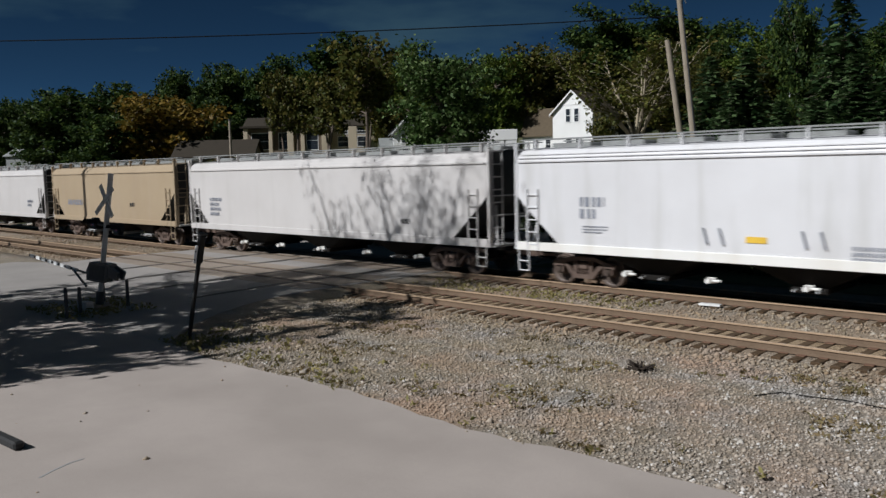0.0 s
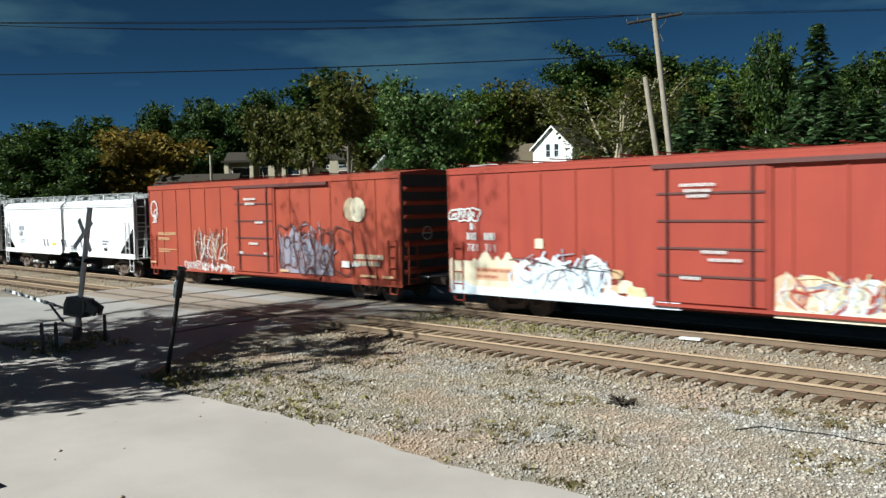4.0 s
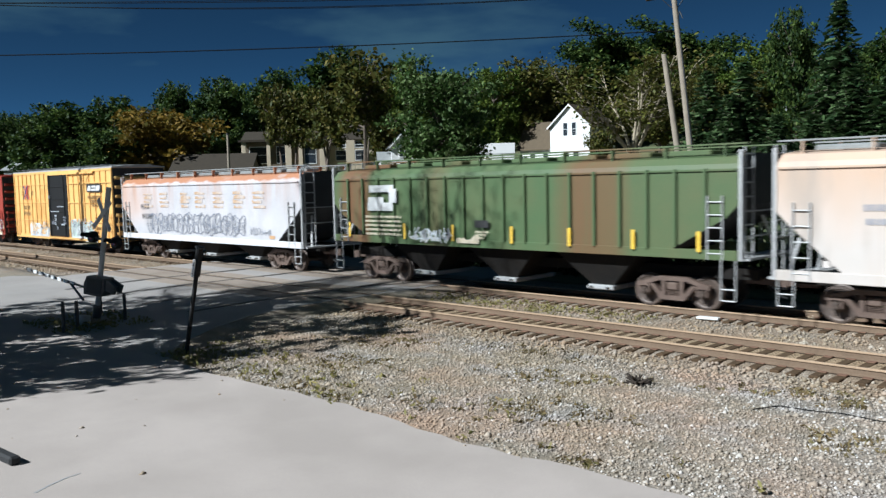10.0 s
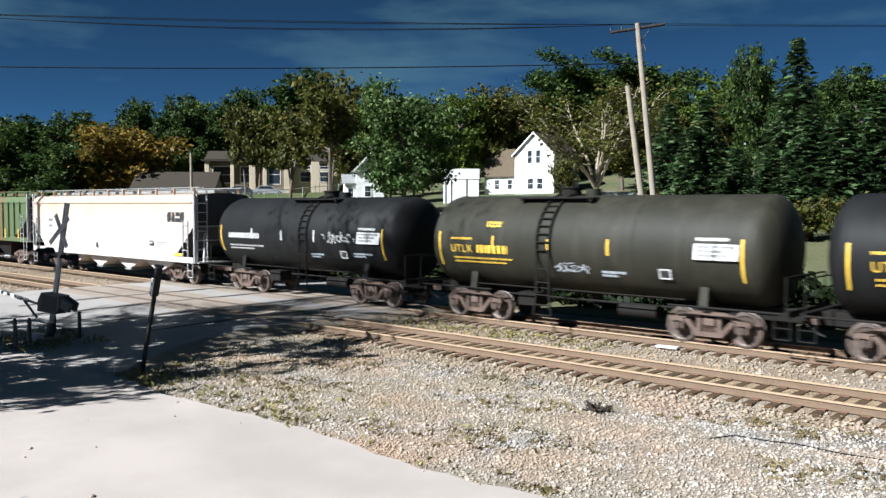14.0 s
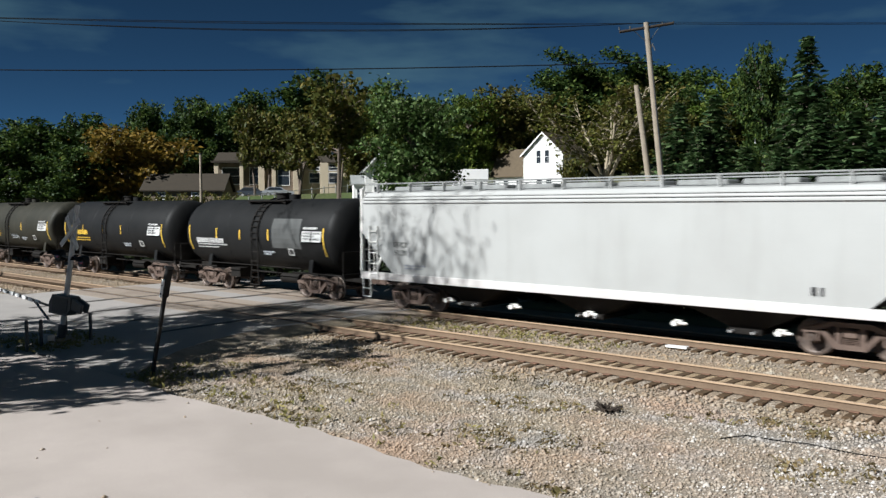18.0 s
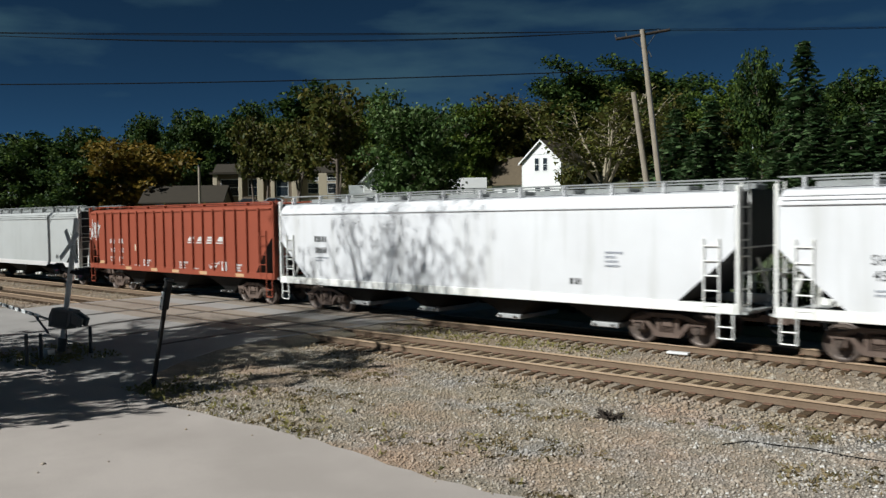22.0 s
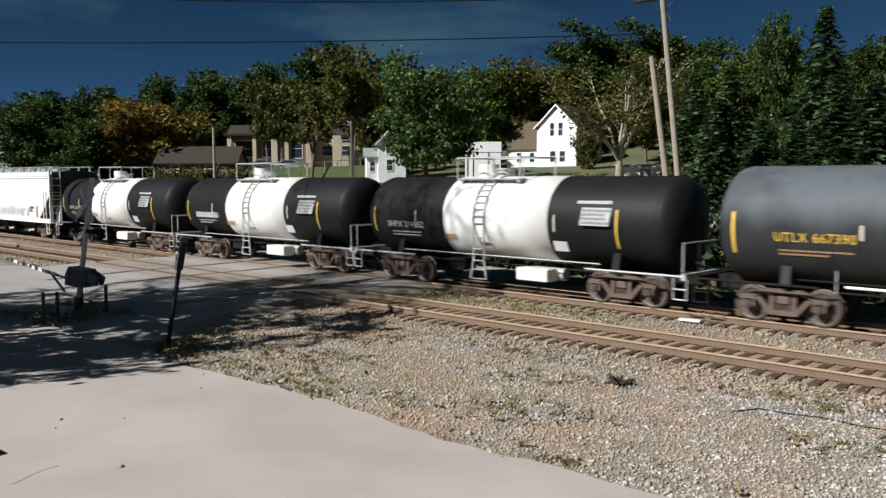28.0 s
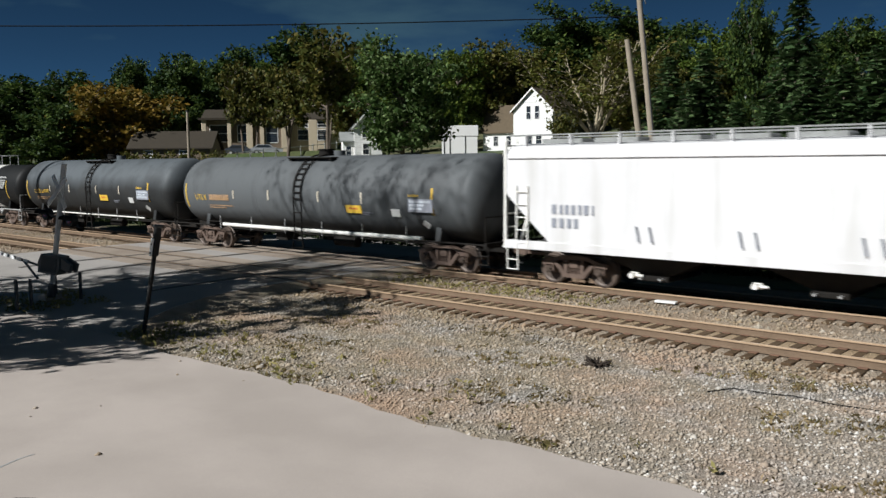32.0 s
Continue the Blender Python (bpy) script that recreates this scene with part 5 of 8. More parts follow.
for k, (x, z, w) in enumerate(((-0.5, 4.05, 0.9), (-0.4, 3.85, 0.7), (0.3, 3.05, 0.6), (-0.2, 2.15, 0.7), (-0.9, 1.75, 0.3), (0.9, 1.75, 0.2))):
    mark(c, "stencil", stencil(w, 0.14, 1, 17 + k), M_PAINTW, x, z, "", SIDE_Y - 0.13)

# --- the second red boxcar
c, h = hitch(boxcar("bright red insulated boxcar with white sprayed patches", 23.0, 42.1, M_RED_B, door=(-1.75, 1.3), rib_gap=1.25, rod_paint=M_DOORROD, roof_paint=M_RED_B), 23.0, 42.1)
mark(c, "graffiti", ragged_band(2.9, 1.25, 18, 26, 0.25), M_PAINTC, -h + 0.05, 0.82, "cream sprayed band", PROUD)
mark(c, "graffiti", bar(1.7, 0.42), M_PEACH, -h + 1.2, 1.15, "peach sprayed patch", PROUD - 0.005)
mark(c, "graffiti", stencil(1.4, 0.4, 2, 217, 0.5), M_RED, -h + 1.3, 1.52, "", PROUD - 0.011)
mark(c, "graffiti", ragged_band(8.4, 0.45, 19, 70, 0.4), M_PAINTS, -h + 0.1, 0.66, "white sprayed strip along the sill", PROUD - 0.012)
sprayed(c, -6.75, 0.82, 3.2, 1.4, 320, [M_PALEBLUE, M_PAINTW, M_PALEBLUE], [(M_PAINTW, 0.26, 4), (M_PAINTG, 0.08, 4), (M_PALEBLUE, 0.14, 3), (M_PAINTK, 0.05, 2)], PROUD - 0.016, "pale blue and white sprayed letters")
for k, (x, z, w, mt) in enumerate(((-3.5, 1.35, 0.5, M_DOORROD), (-3.0, 1.55, 0.35, M_PAINTO), (-2.75, 1.2, 0.5, M_PAINTC), (-2.4, 1.0, 0.6, M_OCHRE), (-3.2, 1.05, 0.5, M_PEACH))):
    mark(c, "graffiti", blob(w, w * 0.75, 318 + k, rag=0.12), mt, x, z, "", PROUD - 0.006 - 0.0006 * k)
sprayed(c, 1.5, 0.80, 7.4, 0.98, 20, [M_PEACH, M_PAINTS, M_PAINTG, M_OCHRE, M_PEACH, M_PAINTC, M_PEACH], [(M_PAINTC, 0.14, 10), (M_PAINTG, 0.09, 9), (M_RED_B, 0.12, 9), (M_PAINTW, 0.07, 9), (M_OCHRE, 0.09, 6)], PROUD, "peach, grey and cream sprayed letters")
mark(c, "graffiti", ragged_band(7.6, 0.32, 322, 60, 0.6), M_PAINTC, 1.5, 0.66, "", PROUD - 0.022)
for k, (x, z, w) in enumerate(((-h + 0.85, 2.68, 0.46), (-h + 1.6, 2.68, 0.46), (-h + 1.0, 3.0, 0.2))):
    mark(c, "stencil", stencil(w, 0.26, 1, 220 + k, 0.9), M_PAINTW, x, z, "", PROUD)
mark(c, "stencil_text", letters("781", 0.26), M_PAINTW, -h + 0.85, 2.08, "", PROUD)
mark(c, "stencil_text", letters("311", 0.26), M_PAINTW, -h + 1.6, 2.08, "", PROUD)
mark(c, "stencil_panel", bar(0.3, 0.3), M_PAINTC, -5.9, 2.22, "small cream stencil panel", PROUD)
mark(c, "disc", disc(0.30, 0.40), M_PAINTW, 7.05, 3.66, "white round panel", PROUD)
mark(c, "disc", disc(0.26, 0.38), M_TAN, 7.4, 3.66, "tan round panel", PROUD + 0.006)
mark(c, "graffiti", bubbles(1.3, 0.42, 3, 22, 0.05), M_PAINTW, -h + 0.1, 3.05, "white sprayed tag", PROUD)
for k, (x, z, w) in enumerate(((-1.0, 4.05, 1.0), (-0.9, 3.9, 0.8), (-0.8, 3.76, 0.6), (-0.4, 2.3, 0.7), (-0.2, 2.1, 0.9), (-1.0, 1.6, 0.6))):
    mark(c, "stencil", stencil(w, 0.12, 1, 230 + k), M_PAINTW, x, z, "", SIDE_Y - 0.13)

# --- the yellow boxcar
c, h = hitch(boxcar("yellow high boxcar with a black double door", 44.5, 59.8, M_YELLOW, side_top=4.90, side_bottom=0.74, door=(-1.55, 1.45), rib_gap=0.76, grid=True, door_paint=M_SIGNBLACK, post_depth=0.055, rail_heights=(4.10, 2.95, 1.82)), 44.5, 59.8)
YP = SIDE_Y - 0.045
for s in (-1, 1):
    for d, mt in ((-0.12, M_PAINTN), (0.10, M_PAINTR)):
        mark(c, "emblem", G().prism([(-0.44, s * -0.46), (-0.30, s * -0.46), (0.44, s * 0.46), (0.30, s * 0.46)], 1, -0.012 - 0.003 * s, -0.005), mt, -5.35 + d, 3.62, "crossed red and navy emblem", YP - (0.003 if d > 0 else 0))
for x in (-6.3, -4.6):
    mark(c, "stencil", stencil(0.4, 0.3, 2, 25), M_BROWNINK, x, 3.7, "", PROUD)
mark(c, "stencil", stencil(1.1, 0.28, 1, 24, 0.9), M_BROWNINK, -6.0, 2.75, "", PROUD)
mark(c, "stencil", stencil(1.3, 0.28, 1, 26, 0.9), M_BROWNINK, -6.1, 2.35, "", PROUD)
mark(c, "company_panel", bar(1.95, 0.46), M_PAINTK, 4.3, 3.56, "black and white company panel", YP - 0.004)
mark(c, "company_mark", block_mark(1.75, 0.30, 27, 0.25, 0.08, (6, 4, 5)), M_PAINTW, 4.36, 3.64, "", YP - 0.012)
mark(c, "stencil", stencil(1.8, 0.2, 1, 28, 0.9), M_BROWNINK, 4.4, 3.36, "", YP)
mark(c, "stencil", stencil(0.9, 0.2, 1, 128, 0.9), M_BROWNINK, 4.75, 3.12, "", YP)
mark(c, "stencil", stencil(0.8, 0.14, 1, 129, 0.9), M_BROWNINK, 4.85, 2.86, "", YP)
for k, (x, z, w, hh) in enumerate(((-3.7, 2.5, 0.9, 1.5), (-2.5, 3.5, 0.8, 0.7), (-5.6, 1.7, 1.2, 0.8), (-2.6, 2.2, 0.7, 1.2), (5.6, 1.2, 1.1, 0.6))):
    mark(c, "rust_stain", blob(w, hh, 430 + k, rag=0.35), M_OCHRESTAIN, x, z, "orange rust stain", SIDE_Y + 0.018)
sprayed(c, -4.95, 0.78, 3.3, 0.9, 151, [M_PAINTS, M_PAINTW], [(M_PAINTW, 0.16, 5), (M_YELLOW, 0.12, 4), (M_PAINTG, 0.05, 4)], YP, "white sprayed letters")
sprayed(c, 1.78, 0.82, 3.0, 1.15, 152, [M_PALEGREEN, M_PAINTS, M_PALEGREEN], [(M_PAINTG, 0.14, 5), (M_PAINTW, 0.13, 5), (M_PAINTK, 0.05, 3), (M_PALEGREEN, 0.07, 4)], YP, "silver and green sprayed letters")
mark(c, "graffiti", ragged_band(1.6, 0.3, 153, 18, 0.5), M_PAINTW, 3.9, 0.66, "", YP - 0.03)
mark(c, "stencil", stencil(1.0, 0.7, 3, 131), M_BROWNINK, 5.0, 1.55, "", PROUD)
for k, (x, z, w, hh, mt) in enumerate(((-1.35, 3.4, 0.35, 0.25, M_PAINTG), (0.0, 2.72, 1.0, 0.06, M_PAINTS), (-1.1, 2.42, 1.4, 0.06, M_PAINTS), (-0.45, 2.2, 0.3, 0.7, M_PAINTS), (-0.9, 1.8, 0.5, 0.3, M_PAINTG), (0.5, 1.65, 0.7, 0.12, M_PAINTS), (-0.2, 1.5, 0.3, 0.3, M_PAINTG), (0.9, 2.1, 0.4, 0.5, M_PAINTG))):
    mark(c, "stencil", stencil(w, hh, 1 if hh < 0.4 else 3, 132 + k), mt, x, z, "", SIDE_Y - 0.14)

# --- the rust streaked hopper
c, h = hopper(61.0, 77.4, "rust streaked white covered hopper car with outlined graffiti", M_WEATHERED, cut=1.7, rail=M_GALV, sill_paint=M_WHITE_B)
mark(c, "stencil_text", letters("FURX", 0.28), M_PAINTK, -h + 2.15, 2.62)
mark(c, "stencil_text", letters("845586", 0.28), M_PAINTK, -h + 2.25, 2.12)
for k, x in enumerate((-5.7, -3.95, -1.8, -0.4, 1.3, 3.05, 4.65)):
    for j in range(4):
        w = 0.95 - 0.12 * ((k + j) % 3)
        mark(c, "faded_lettering", ragged_band(w, 0.14 + 0.04 * ((k * 3 + j) % 3), 440 + 7 * k + j, 14, 0.6), M_FADED, x + 0.06 * (j % 2), 3.35 - 0.21 * j, "faded orange company lettering", SIDE_Y - 0.001)
mark(c, "graffiti", bubbles(4.7, 0.95, 9, 34, 0.042), M_PAINTG, -5.3, 1.44, "grey outlined sprayed letters", SIDE_Y - 0.006)
mark(c, "graffiti", bubbles(4.6, 0.95, 9, 37, 0.042), M_PAINTG, -0.6, 1.44, "", SIDE_Y - 0.0068)
sprayed(c, -5.3, 1.42, 9.3, 0.95, 36, [], [(M_LILAC, 0.10, 12), (M_PAINTG, 0.05, 13)], SIDE_Y - 0.001)
mark(c, "graffiti", spray(1.9, 0.4, 5, 35, 0.04), M_PAINTG, 4.2, 1.5, "", SIDE_Y - 0.004)
mark(c, "reflector", bar(0.4, 0.14), M_PAINTO, 5.9, 1.40, "", SIDE_Y - 0.004)

# --- the green hopper
c, h = hopper(79.7, 96.3, "green ribbed covered hopper car with brown rust bands", M_GREEN, ribs=18, cut=1.9, rail=M_GALV, roof_paint=M_GREEN, foot=1.48)
for k, (x, z, w, hh) in enumerate(((-6.1, 3.36, 1.35, 0.26), (-5.0, 2.98, 0.4, 0.5), (-6.15, 2.98, 0.85, 0.2), (-6.2, 2.68, 1.4, 0.3))):
    mark(c, "company_mark", G().box(0, -0.004 - 0.0006 * k, 0, w, 0, hh), M_PAINTW, x, z, "white company emblem of plain blocks", SIDE_Y - 0.082)
for k in range(5):
    mark(c, "stencil", stencil(2.0, 0.10, 1, 50 + k, 0.8), M_PAINTC, -6.35, 2.5 - 0.16 * k, "", SIDE_Y - 0.082)
for x in (-7.35, -4.25, -1.85, 0.75, 3.0, 5.2, 7.2):
    mark(c, "reflector", bar(0.10, 0.55), M_PAINTY, x, 1.68, "", SIDE_Y - 0.084)
mark(c, "stencil_panel", bar(0.62, 0.24), M_PAINTK, -0.78, 2.16, "black stencil panel", SIDE_Y - 0.082)
mark(c, "stencil", stencil(0.6, 0.3, 3, 37), M_PAINTC, -0.75, 2.05, "", SIDE_Y - 0.082)
sprayed(c, -3.9, 1.60, 1.9, 0.5, 38, [M_GREEN], [(M_PAINTW, 0.13, 4), (M_PAINTS, 0.07, 4)], SIDE_Y - 0.080, "white sprayed scrawl")
mark(c, "graffiti", ragged_band(1.0, 0.3, 138, 14, 0.6), M_PAINTC, -1.6, 1.62, "", SIDE_Y - 0.082)

# --- the cream hopper
c, h = hopper(97.3, 114.6, "faded cream covered hopper car with a black company mark", M_CREAM, outlet=M_CREAM, rail=M_GALV, vees=(-4.1, -1.05, 2.0, 5.0), roof_paint=M_GRATE)
mark(c, "stencil", stencil(0.6, 0.22, 1, 39), M_PAINTG, -6.6, 2.95)
mark(c, "stencil", stencil(0.5, 0.2, 1, 139), M_PAINTG, -6.55, 2.62)
mark(c, "company_mark", block_mark(1.5, 0.46, 60, 0.0, 0.06), M_PAINTK, 6.42, 2.92, "bold black company mark of plain blocks")
mark(c, "stencil_panel", bar(0.45, 0.24), M_PAINTK, 4.75, 1.76, "black stencil panel")
mark(c, "stencil", stencil(0.36, 0.12, 1, 61), M_PAINTW, 4.8, 1.94, "", SIDE_Y - 0.007)
mark(c, "stencil", stencil(0.9, 0.3, 3, 62, 0.4), M_PAINTG, 5.4, 1.95)
mark(c, "rust_stain", blob(0.25, 0.3, 63), M_SHADE_SOOT, -0.65, 1.62, "small sooty smudge")
mark(c, "reflector", bar(0.7, 0.14), M_PAINTY, h - 1.6, 1.36, "", SIDE_Y - 0.03)

BLACK_TANKS = [(116.0, 127.7, M_BLACK, M_PAINTW, "black tank car with white stencils and yellow strips"),
               (128.9, 140.8, M_OLIVE, M_PAINTY, "dusty black tank car with yellow stencils"),
               (141.7, 154.1, M_BLACK, M_PAINTY, "black tank car with yellow stencils"),
               (155.1, 166.4, M_BLACK, M_PAINTW, "black tank car with a grey patch and white stencils")]
for i, (a, b, pt, st, lab) in enumerate(BLACK_TANKS):
    man = (0.55, -1.0, -0.6, 0.3)[i]
    c, h = hitch(tank_car(lab, a, b, pt, manway=man), a, b)
    if i in (1, 2):
        on_tank(c, "stencil_text", letters("UTLX", 0.27), st, -h + 1.25, 2.2, 1.5, 2.52, "yellow stencilled reporting mark")
        on_tank(c, "stencil", stencil(1.25, 0.27, 1, 70 + i, 0.95), st, -h + 2.35, 2.45, 1.5, 2.52, "yellow stencilled number as plain bars")
        on_tank(c, "stencil", stencil(0.9, 0.09, 1, 270 + i, 0.8), st, -h + 1.25, 2.68, 1.5, 2.52)
    else:
        on_tank(c, "stencil", stencil(2.2, 0.24, 1, 70 + i, 0.9), st, -h + 1.35, 2.55 if i == 0 else 2.3, 1.5, 2.52, "stencilled reporting marks as plain bars")
    on_tank(c, "stencil", stencil(2.4, 0.26, 2, 75 + i, 0.45), st, -h + 1.35, 2.05, 1.5, 2.52)
    strip = M_PAINTY if i else M_PAINTW
    for x, za, zb, mt in ((-h + 0.75, 1.75, 2.85, M_PAINTY), (-h + 3.0, 2.3, 2.75, strip), (-0.85, 2.3, 2.7, strip), (1.2, 2.3, 2.75, strip), (h - 0.85, 1.75, 2.85, M_PAINTY)):
        part("reflector", arc_bar(1.5, 2.52, za, zb, 0.065), mt, c, "reflective strip", pose(x, 0, 0))
    pl = on_tank(c, "stencil_panel", G().box(0, -0.006, -0.42, 1.2, 0, 0), M_PAINTW, h - 2.15, 2.72, 1.5, 2.52, "white specification panel")
    part("stencil", stencil(1.05, 0.34, 3, 80 + i), M_PAINTK, pl, "", pose(0.08, -0.008, -0.04))
    part("frame_bar", G().box(0.55, -0.009, -0.42, 0.6, -0.0065, 0), M_PAINTK, pl)
    on_tank(c, "stencil", stencil(0.9, 0.12, 1, 285 + i), M_PAINTW, h - 2.1, 2.88, 1.5, 2.52)
    on_tank(c, "stencil", stencil(0.8, 0.22, 2, 85 + i), M_PAINTS, h - 5.0, 1.85, 1.5, 2.52)
    on_tank(c, "placard", G().box(0, -0.008, -0.3, 0.36, 0, 0), M_PAINTK, h - 3.2, 2.0, 1.5, 2.52, "black placard holder with a white rim")
    for dx, dz, w, hh in ((0, 0, 0.36, 0.04), (0, -0.26, 0.36, 0.04), (0, 0, 0.04, 0.3), (0.32, 0, 0.04, 0.3)):
        on_tank(c, "placard_rim", G().box(dx, -0.012, dz - hh, dx + w, -0.0085, dz), M_PAINTW, h - 3.2, 2.0, 1.5, 2.52)
    if i == 0:
        on_tank(c, "graffiti", spray(1.7, 0.5, 5, 90, 0.05), M_PAINTW, 1.7, 2.25, 1.5, 2.52, "white sprayed scrawl")
        on_tank(c, "stencil", stencil(1.0, 0.2, 2, 91), M_PAINTS, 3.4, 1.95, 1.5, 2.52)
    if i == 1:
        on_tank(c, "graffiti", spray(1.0, 0.4, 4, 190, 0.05), M_PAINTS, -0.6, 1.7, 1.5, 2.52, "grey sprayed scrawl")
        on_tank(c, "stencil", stencil(0.6, 0.22, 2, 191, 0.8), M_PAINTY, -h + 2.7, 3.2, 1.5, 2.52)
    if i == 3:
        part("patch", arc_bar(1.5, 2.52, 2.0, 3.2, 1.9), M_GREYPATCH, c, "grey painted patch", pose(2.4, 0, 0))

c, h = hopper(167.9, 186.8, "pale grey covered hopper car with black stencils", M_GREYCAR, sill_paint=M_WHITE, rail=M_BAND, valves=5, seams=((0.10, 0.0), (0.20, 0.06)))
mark(c, "stencil_text", letters("UTCX", 0.19), M_PAINTK, -h + 1.65, 2.26)
mark(c, "stencil_text", letters("50239", 0.19), M_PAINTK, -h + 1.68, 1.98)
mark(c, "stencil", stencil(1.0, 0.2, 2, 92, 0.5), M_PAINTG, -h + 2.2, 1.66)
mark(c, "stencil", stencil(0.35, 0.3, 1, 93), M_PAINTK, h - 2.9, 1.75)

c, h = hopper(188.4, 204.9, "mineral red ribbed open hopper car with white stencils", M_BROWN, outlet=M_UNDER, ribs=18, cut=1.2, roof_paint=M_BROWN, seam=True, hatches=False, top=4.24, shoulder=4.06, foot=1.14)
RP = SIDE_Y - 0.012
for x, word, sd in ((-5.92, "430", 94), (-4.98, "233", 95)):
    mark(c, "stencil", stencil(0.48, 0.26, 1, sd, 0.9), M_PAINTW, x, 2.72, "", RP)
    mark(c, "stencil_text", letters(word, 0.25), M_PAINTW, x, 2.02, "", RP)
    mark(c, "stencil", stencil(0.4, 0.3, 2, sd + 100), M_PAINTW, x, 1.8, "", RP)
mark(c, "stencil", stencil(0.6, 0.08, 1, 295), M_PAINTW, -5.0, 1.42, "", RP)
for x in (-7.1, -4.3, -1.7, 0.3, 2.7, 5.6):
    mark(c, "reflector", bar(0.6, 0.14), M_PAINTO, x, 1.18 if x > -7 else 1.42, "faded orange panel", SIDE_Y - 0.03)
for x, w, hh in ((-2.45, 0.75, 0.35), (0.95, 0.75, 0.38), (5.5, 0.6, 0.35), (-3.3, 0.5, 0.14), (2.1, 0.5, 0.12)):
    mark(c, "stencil", stencil(w, hh, 3 if hh > 0.2 else 1, 96), M_PAINTW, x, 1.72 if hh > 0.2 else 1.45, "", RP)
mark(c, "stencil_panel", bar(0.3, 0.3), M_PAINTC, -3.3, 2.15, "small pale stencil panel", RP)
for x, kind in ((1.72, 5), (2.5, 6), (3.32, 4), (4.15, 6)):
    mark(c, "company_mark", block_mark(0.5, 0.2, 97, 0.5, 0.1, (kind,)), M_PAINTW, x, 2.68, "white slanted company mark of plain blocks", RP)
    mark(c, "company_mark", G().prism([(-0.06, 0), (0.52, 0), (0.55, 0.05), (-0.03, 0.05)], 1, -0.004, 0), M_PAINTW, x, 2.58, "", RP)
mark(c, "graffiti", spray(1.0, 1.2, 4, 98, 0.09), M_PAINTW, -h + 0.0, 2.6, "white sprayed scrawl", RP)
mark(c, "graffiti", spray(0.6, 0.7, 2, 100, 0.07), M_PAINTW, 3.6, 1.3, "", RP)
mark(c, "stencil_panel", bar(0.4, 0.42), M_PAINTW, 4.5, 1.38, "white stencil panel", RP)
mark(c, "stencil", stencil(0.26, 0.26, 1, 99), M_BROWN, 4.57, 1.72, "", RP - 0.006)

c, h = hopper(205.5, 224.5, "bright white covered hopper car with small grey stencils", M_WHITE_B, rail=M_BAND, bays=4, sill_paint=M_BAND)
mark(c, "stencil", stencil(0.75, 0.24, 1, 101, 0.9), M_PAINTK, -7.35, 2.95)
mark(c, "stencil", stencil(0.7, 0.24, 1, 301, 0.9), M_PAINTK, -7.3, 2.52)
mark(c, "stencil", stencil(0.8, 0.2, 2, 302, 0.5), M_PAINTG, -7.3, 2.15)
mark(c, "stencil", stencil(0.6, 0.5, 4, 102, 0.5), M_PAINTG, h - 3.8, 2.6)
mark(c, "stencil", stencil(0.4, 0.25, 1, 103), M_PAINTK, h - 5.0, 1.8)

c, h = hopper(225.6, 244.4, "white covered hopper car with blue graffiti", M_WHITE_B, sill_paint=M_BAND, rail=M_BAND, valves=4, seams=((0.10, 0.0), (0.20, 0.06)))
mark(c, "stencil_text", letters("SHPX", 0.25), M_PAINTK, -h + 2.1, 2.42)
mark(c, "stencil_text", letters("458412", 0.25), M_PAINTK, -h + 2.15, 2.06)
mark(c, "stencil", stencil(1.0, 0.2, 2, 104, 0.5), M_PAINTG, -h + 2.2, 1.85)
mark(c, "graffiti", blob(2.5, 1.0, 105, rag=0.3), M_PAINTT, -0.75, 1.72, "dark teal sprayed fill", SIDE_Y - 0.028)
sprayed(c, -1.75, 1.08, 2.4, 1.15, 106, [M_PAINTT, M_PAINTT, M_PAINTN], [(M_PAINTB, 0.12, 5), (M_PAINTN, 0.10, 5), (M_PAINTT, 0.10, 4), (M_PALEBLUE, 0.05, 5)], SIDE_Y - 0.034, "teal and blue sprayed letters")
mark(c, "graffiti", blob(0.9, 0.35, 308, rag=0.4), M_PAINTG, -2.1, 2.1, "", SIDE_Y - 0.030)
sprayed(c, 1.0, 1.42, 4.4, 0.65, 107, [], [(M_PALEOCHRE, 0.07, 6), (M_LILAC, 0.045, 6)], SIDE_Y - 0.028, "pale ochre sprayed letters")
mark(c, "stencil_panel", bar(0.42, 0.42), M_PAINTW, 5.7, 1.5, "white stencil panel", SIDE_Y - 0.034)
mark(c, "stencil", stencil(0.5, 0.3, 2, 309), M_PAINTG, 6.2, 2.0, "", SIDE_Y - 0.034)
mark(c, "reflector", bar(0.16, 0.7), M_PAINTO, 7.4, 1.4, "", SIDE_Y - 0.028)
mark(c, "stencil", stencil(0.6, 0.4, 2, 307), M_PAINTK, 6.4, 2.05)
mark(c, "graffiti", spray(1.0, 0.55, 3, 108, 0.05), M_PAINTG, -h + 4.5, 1.5)

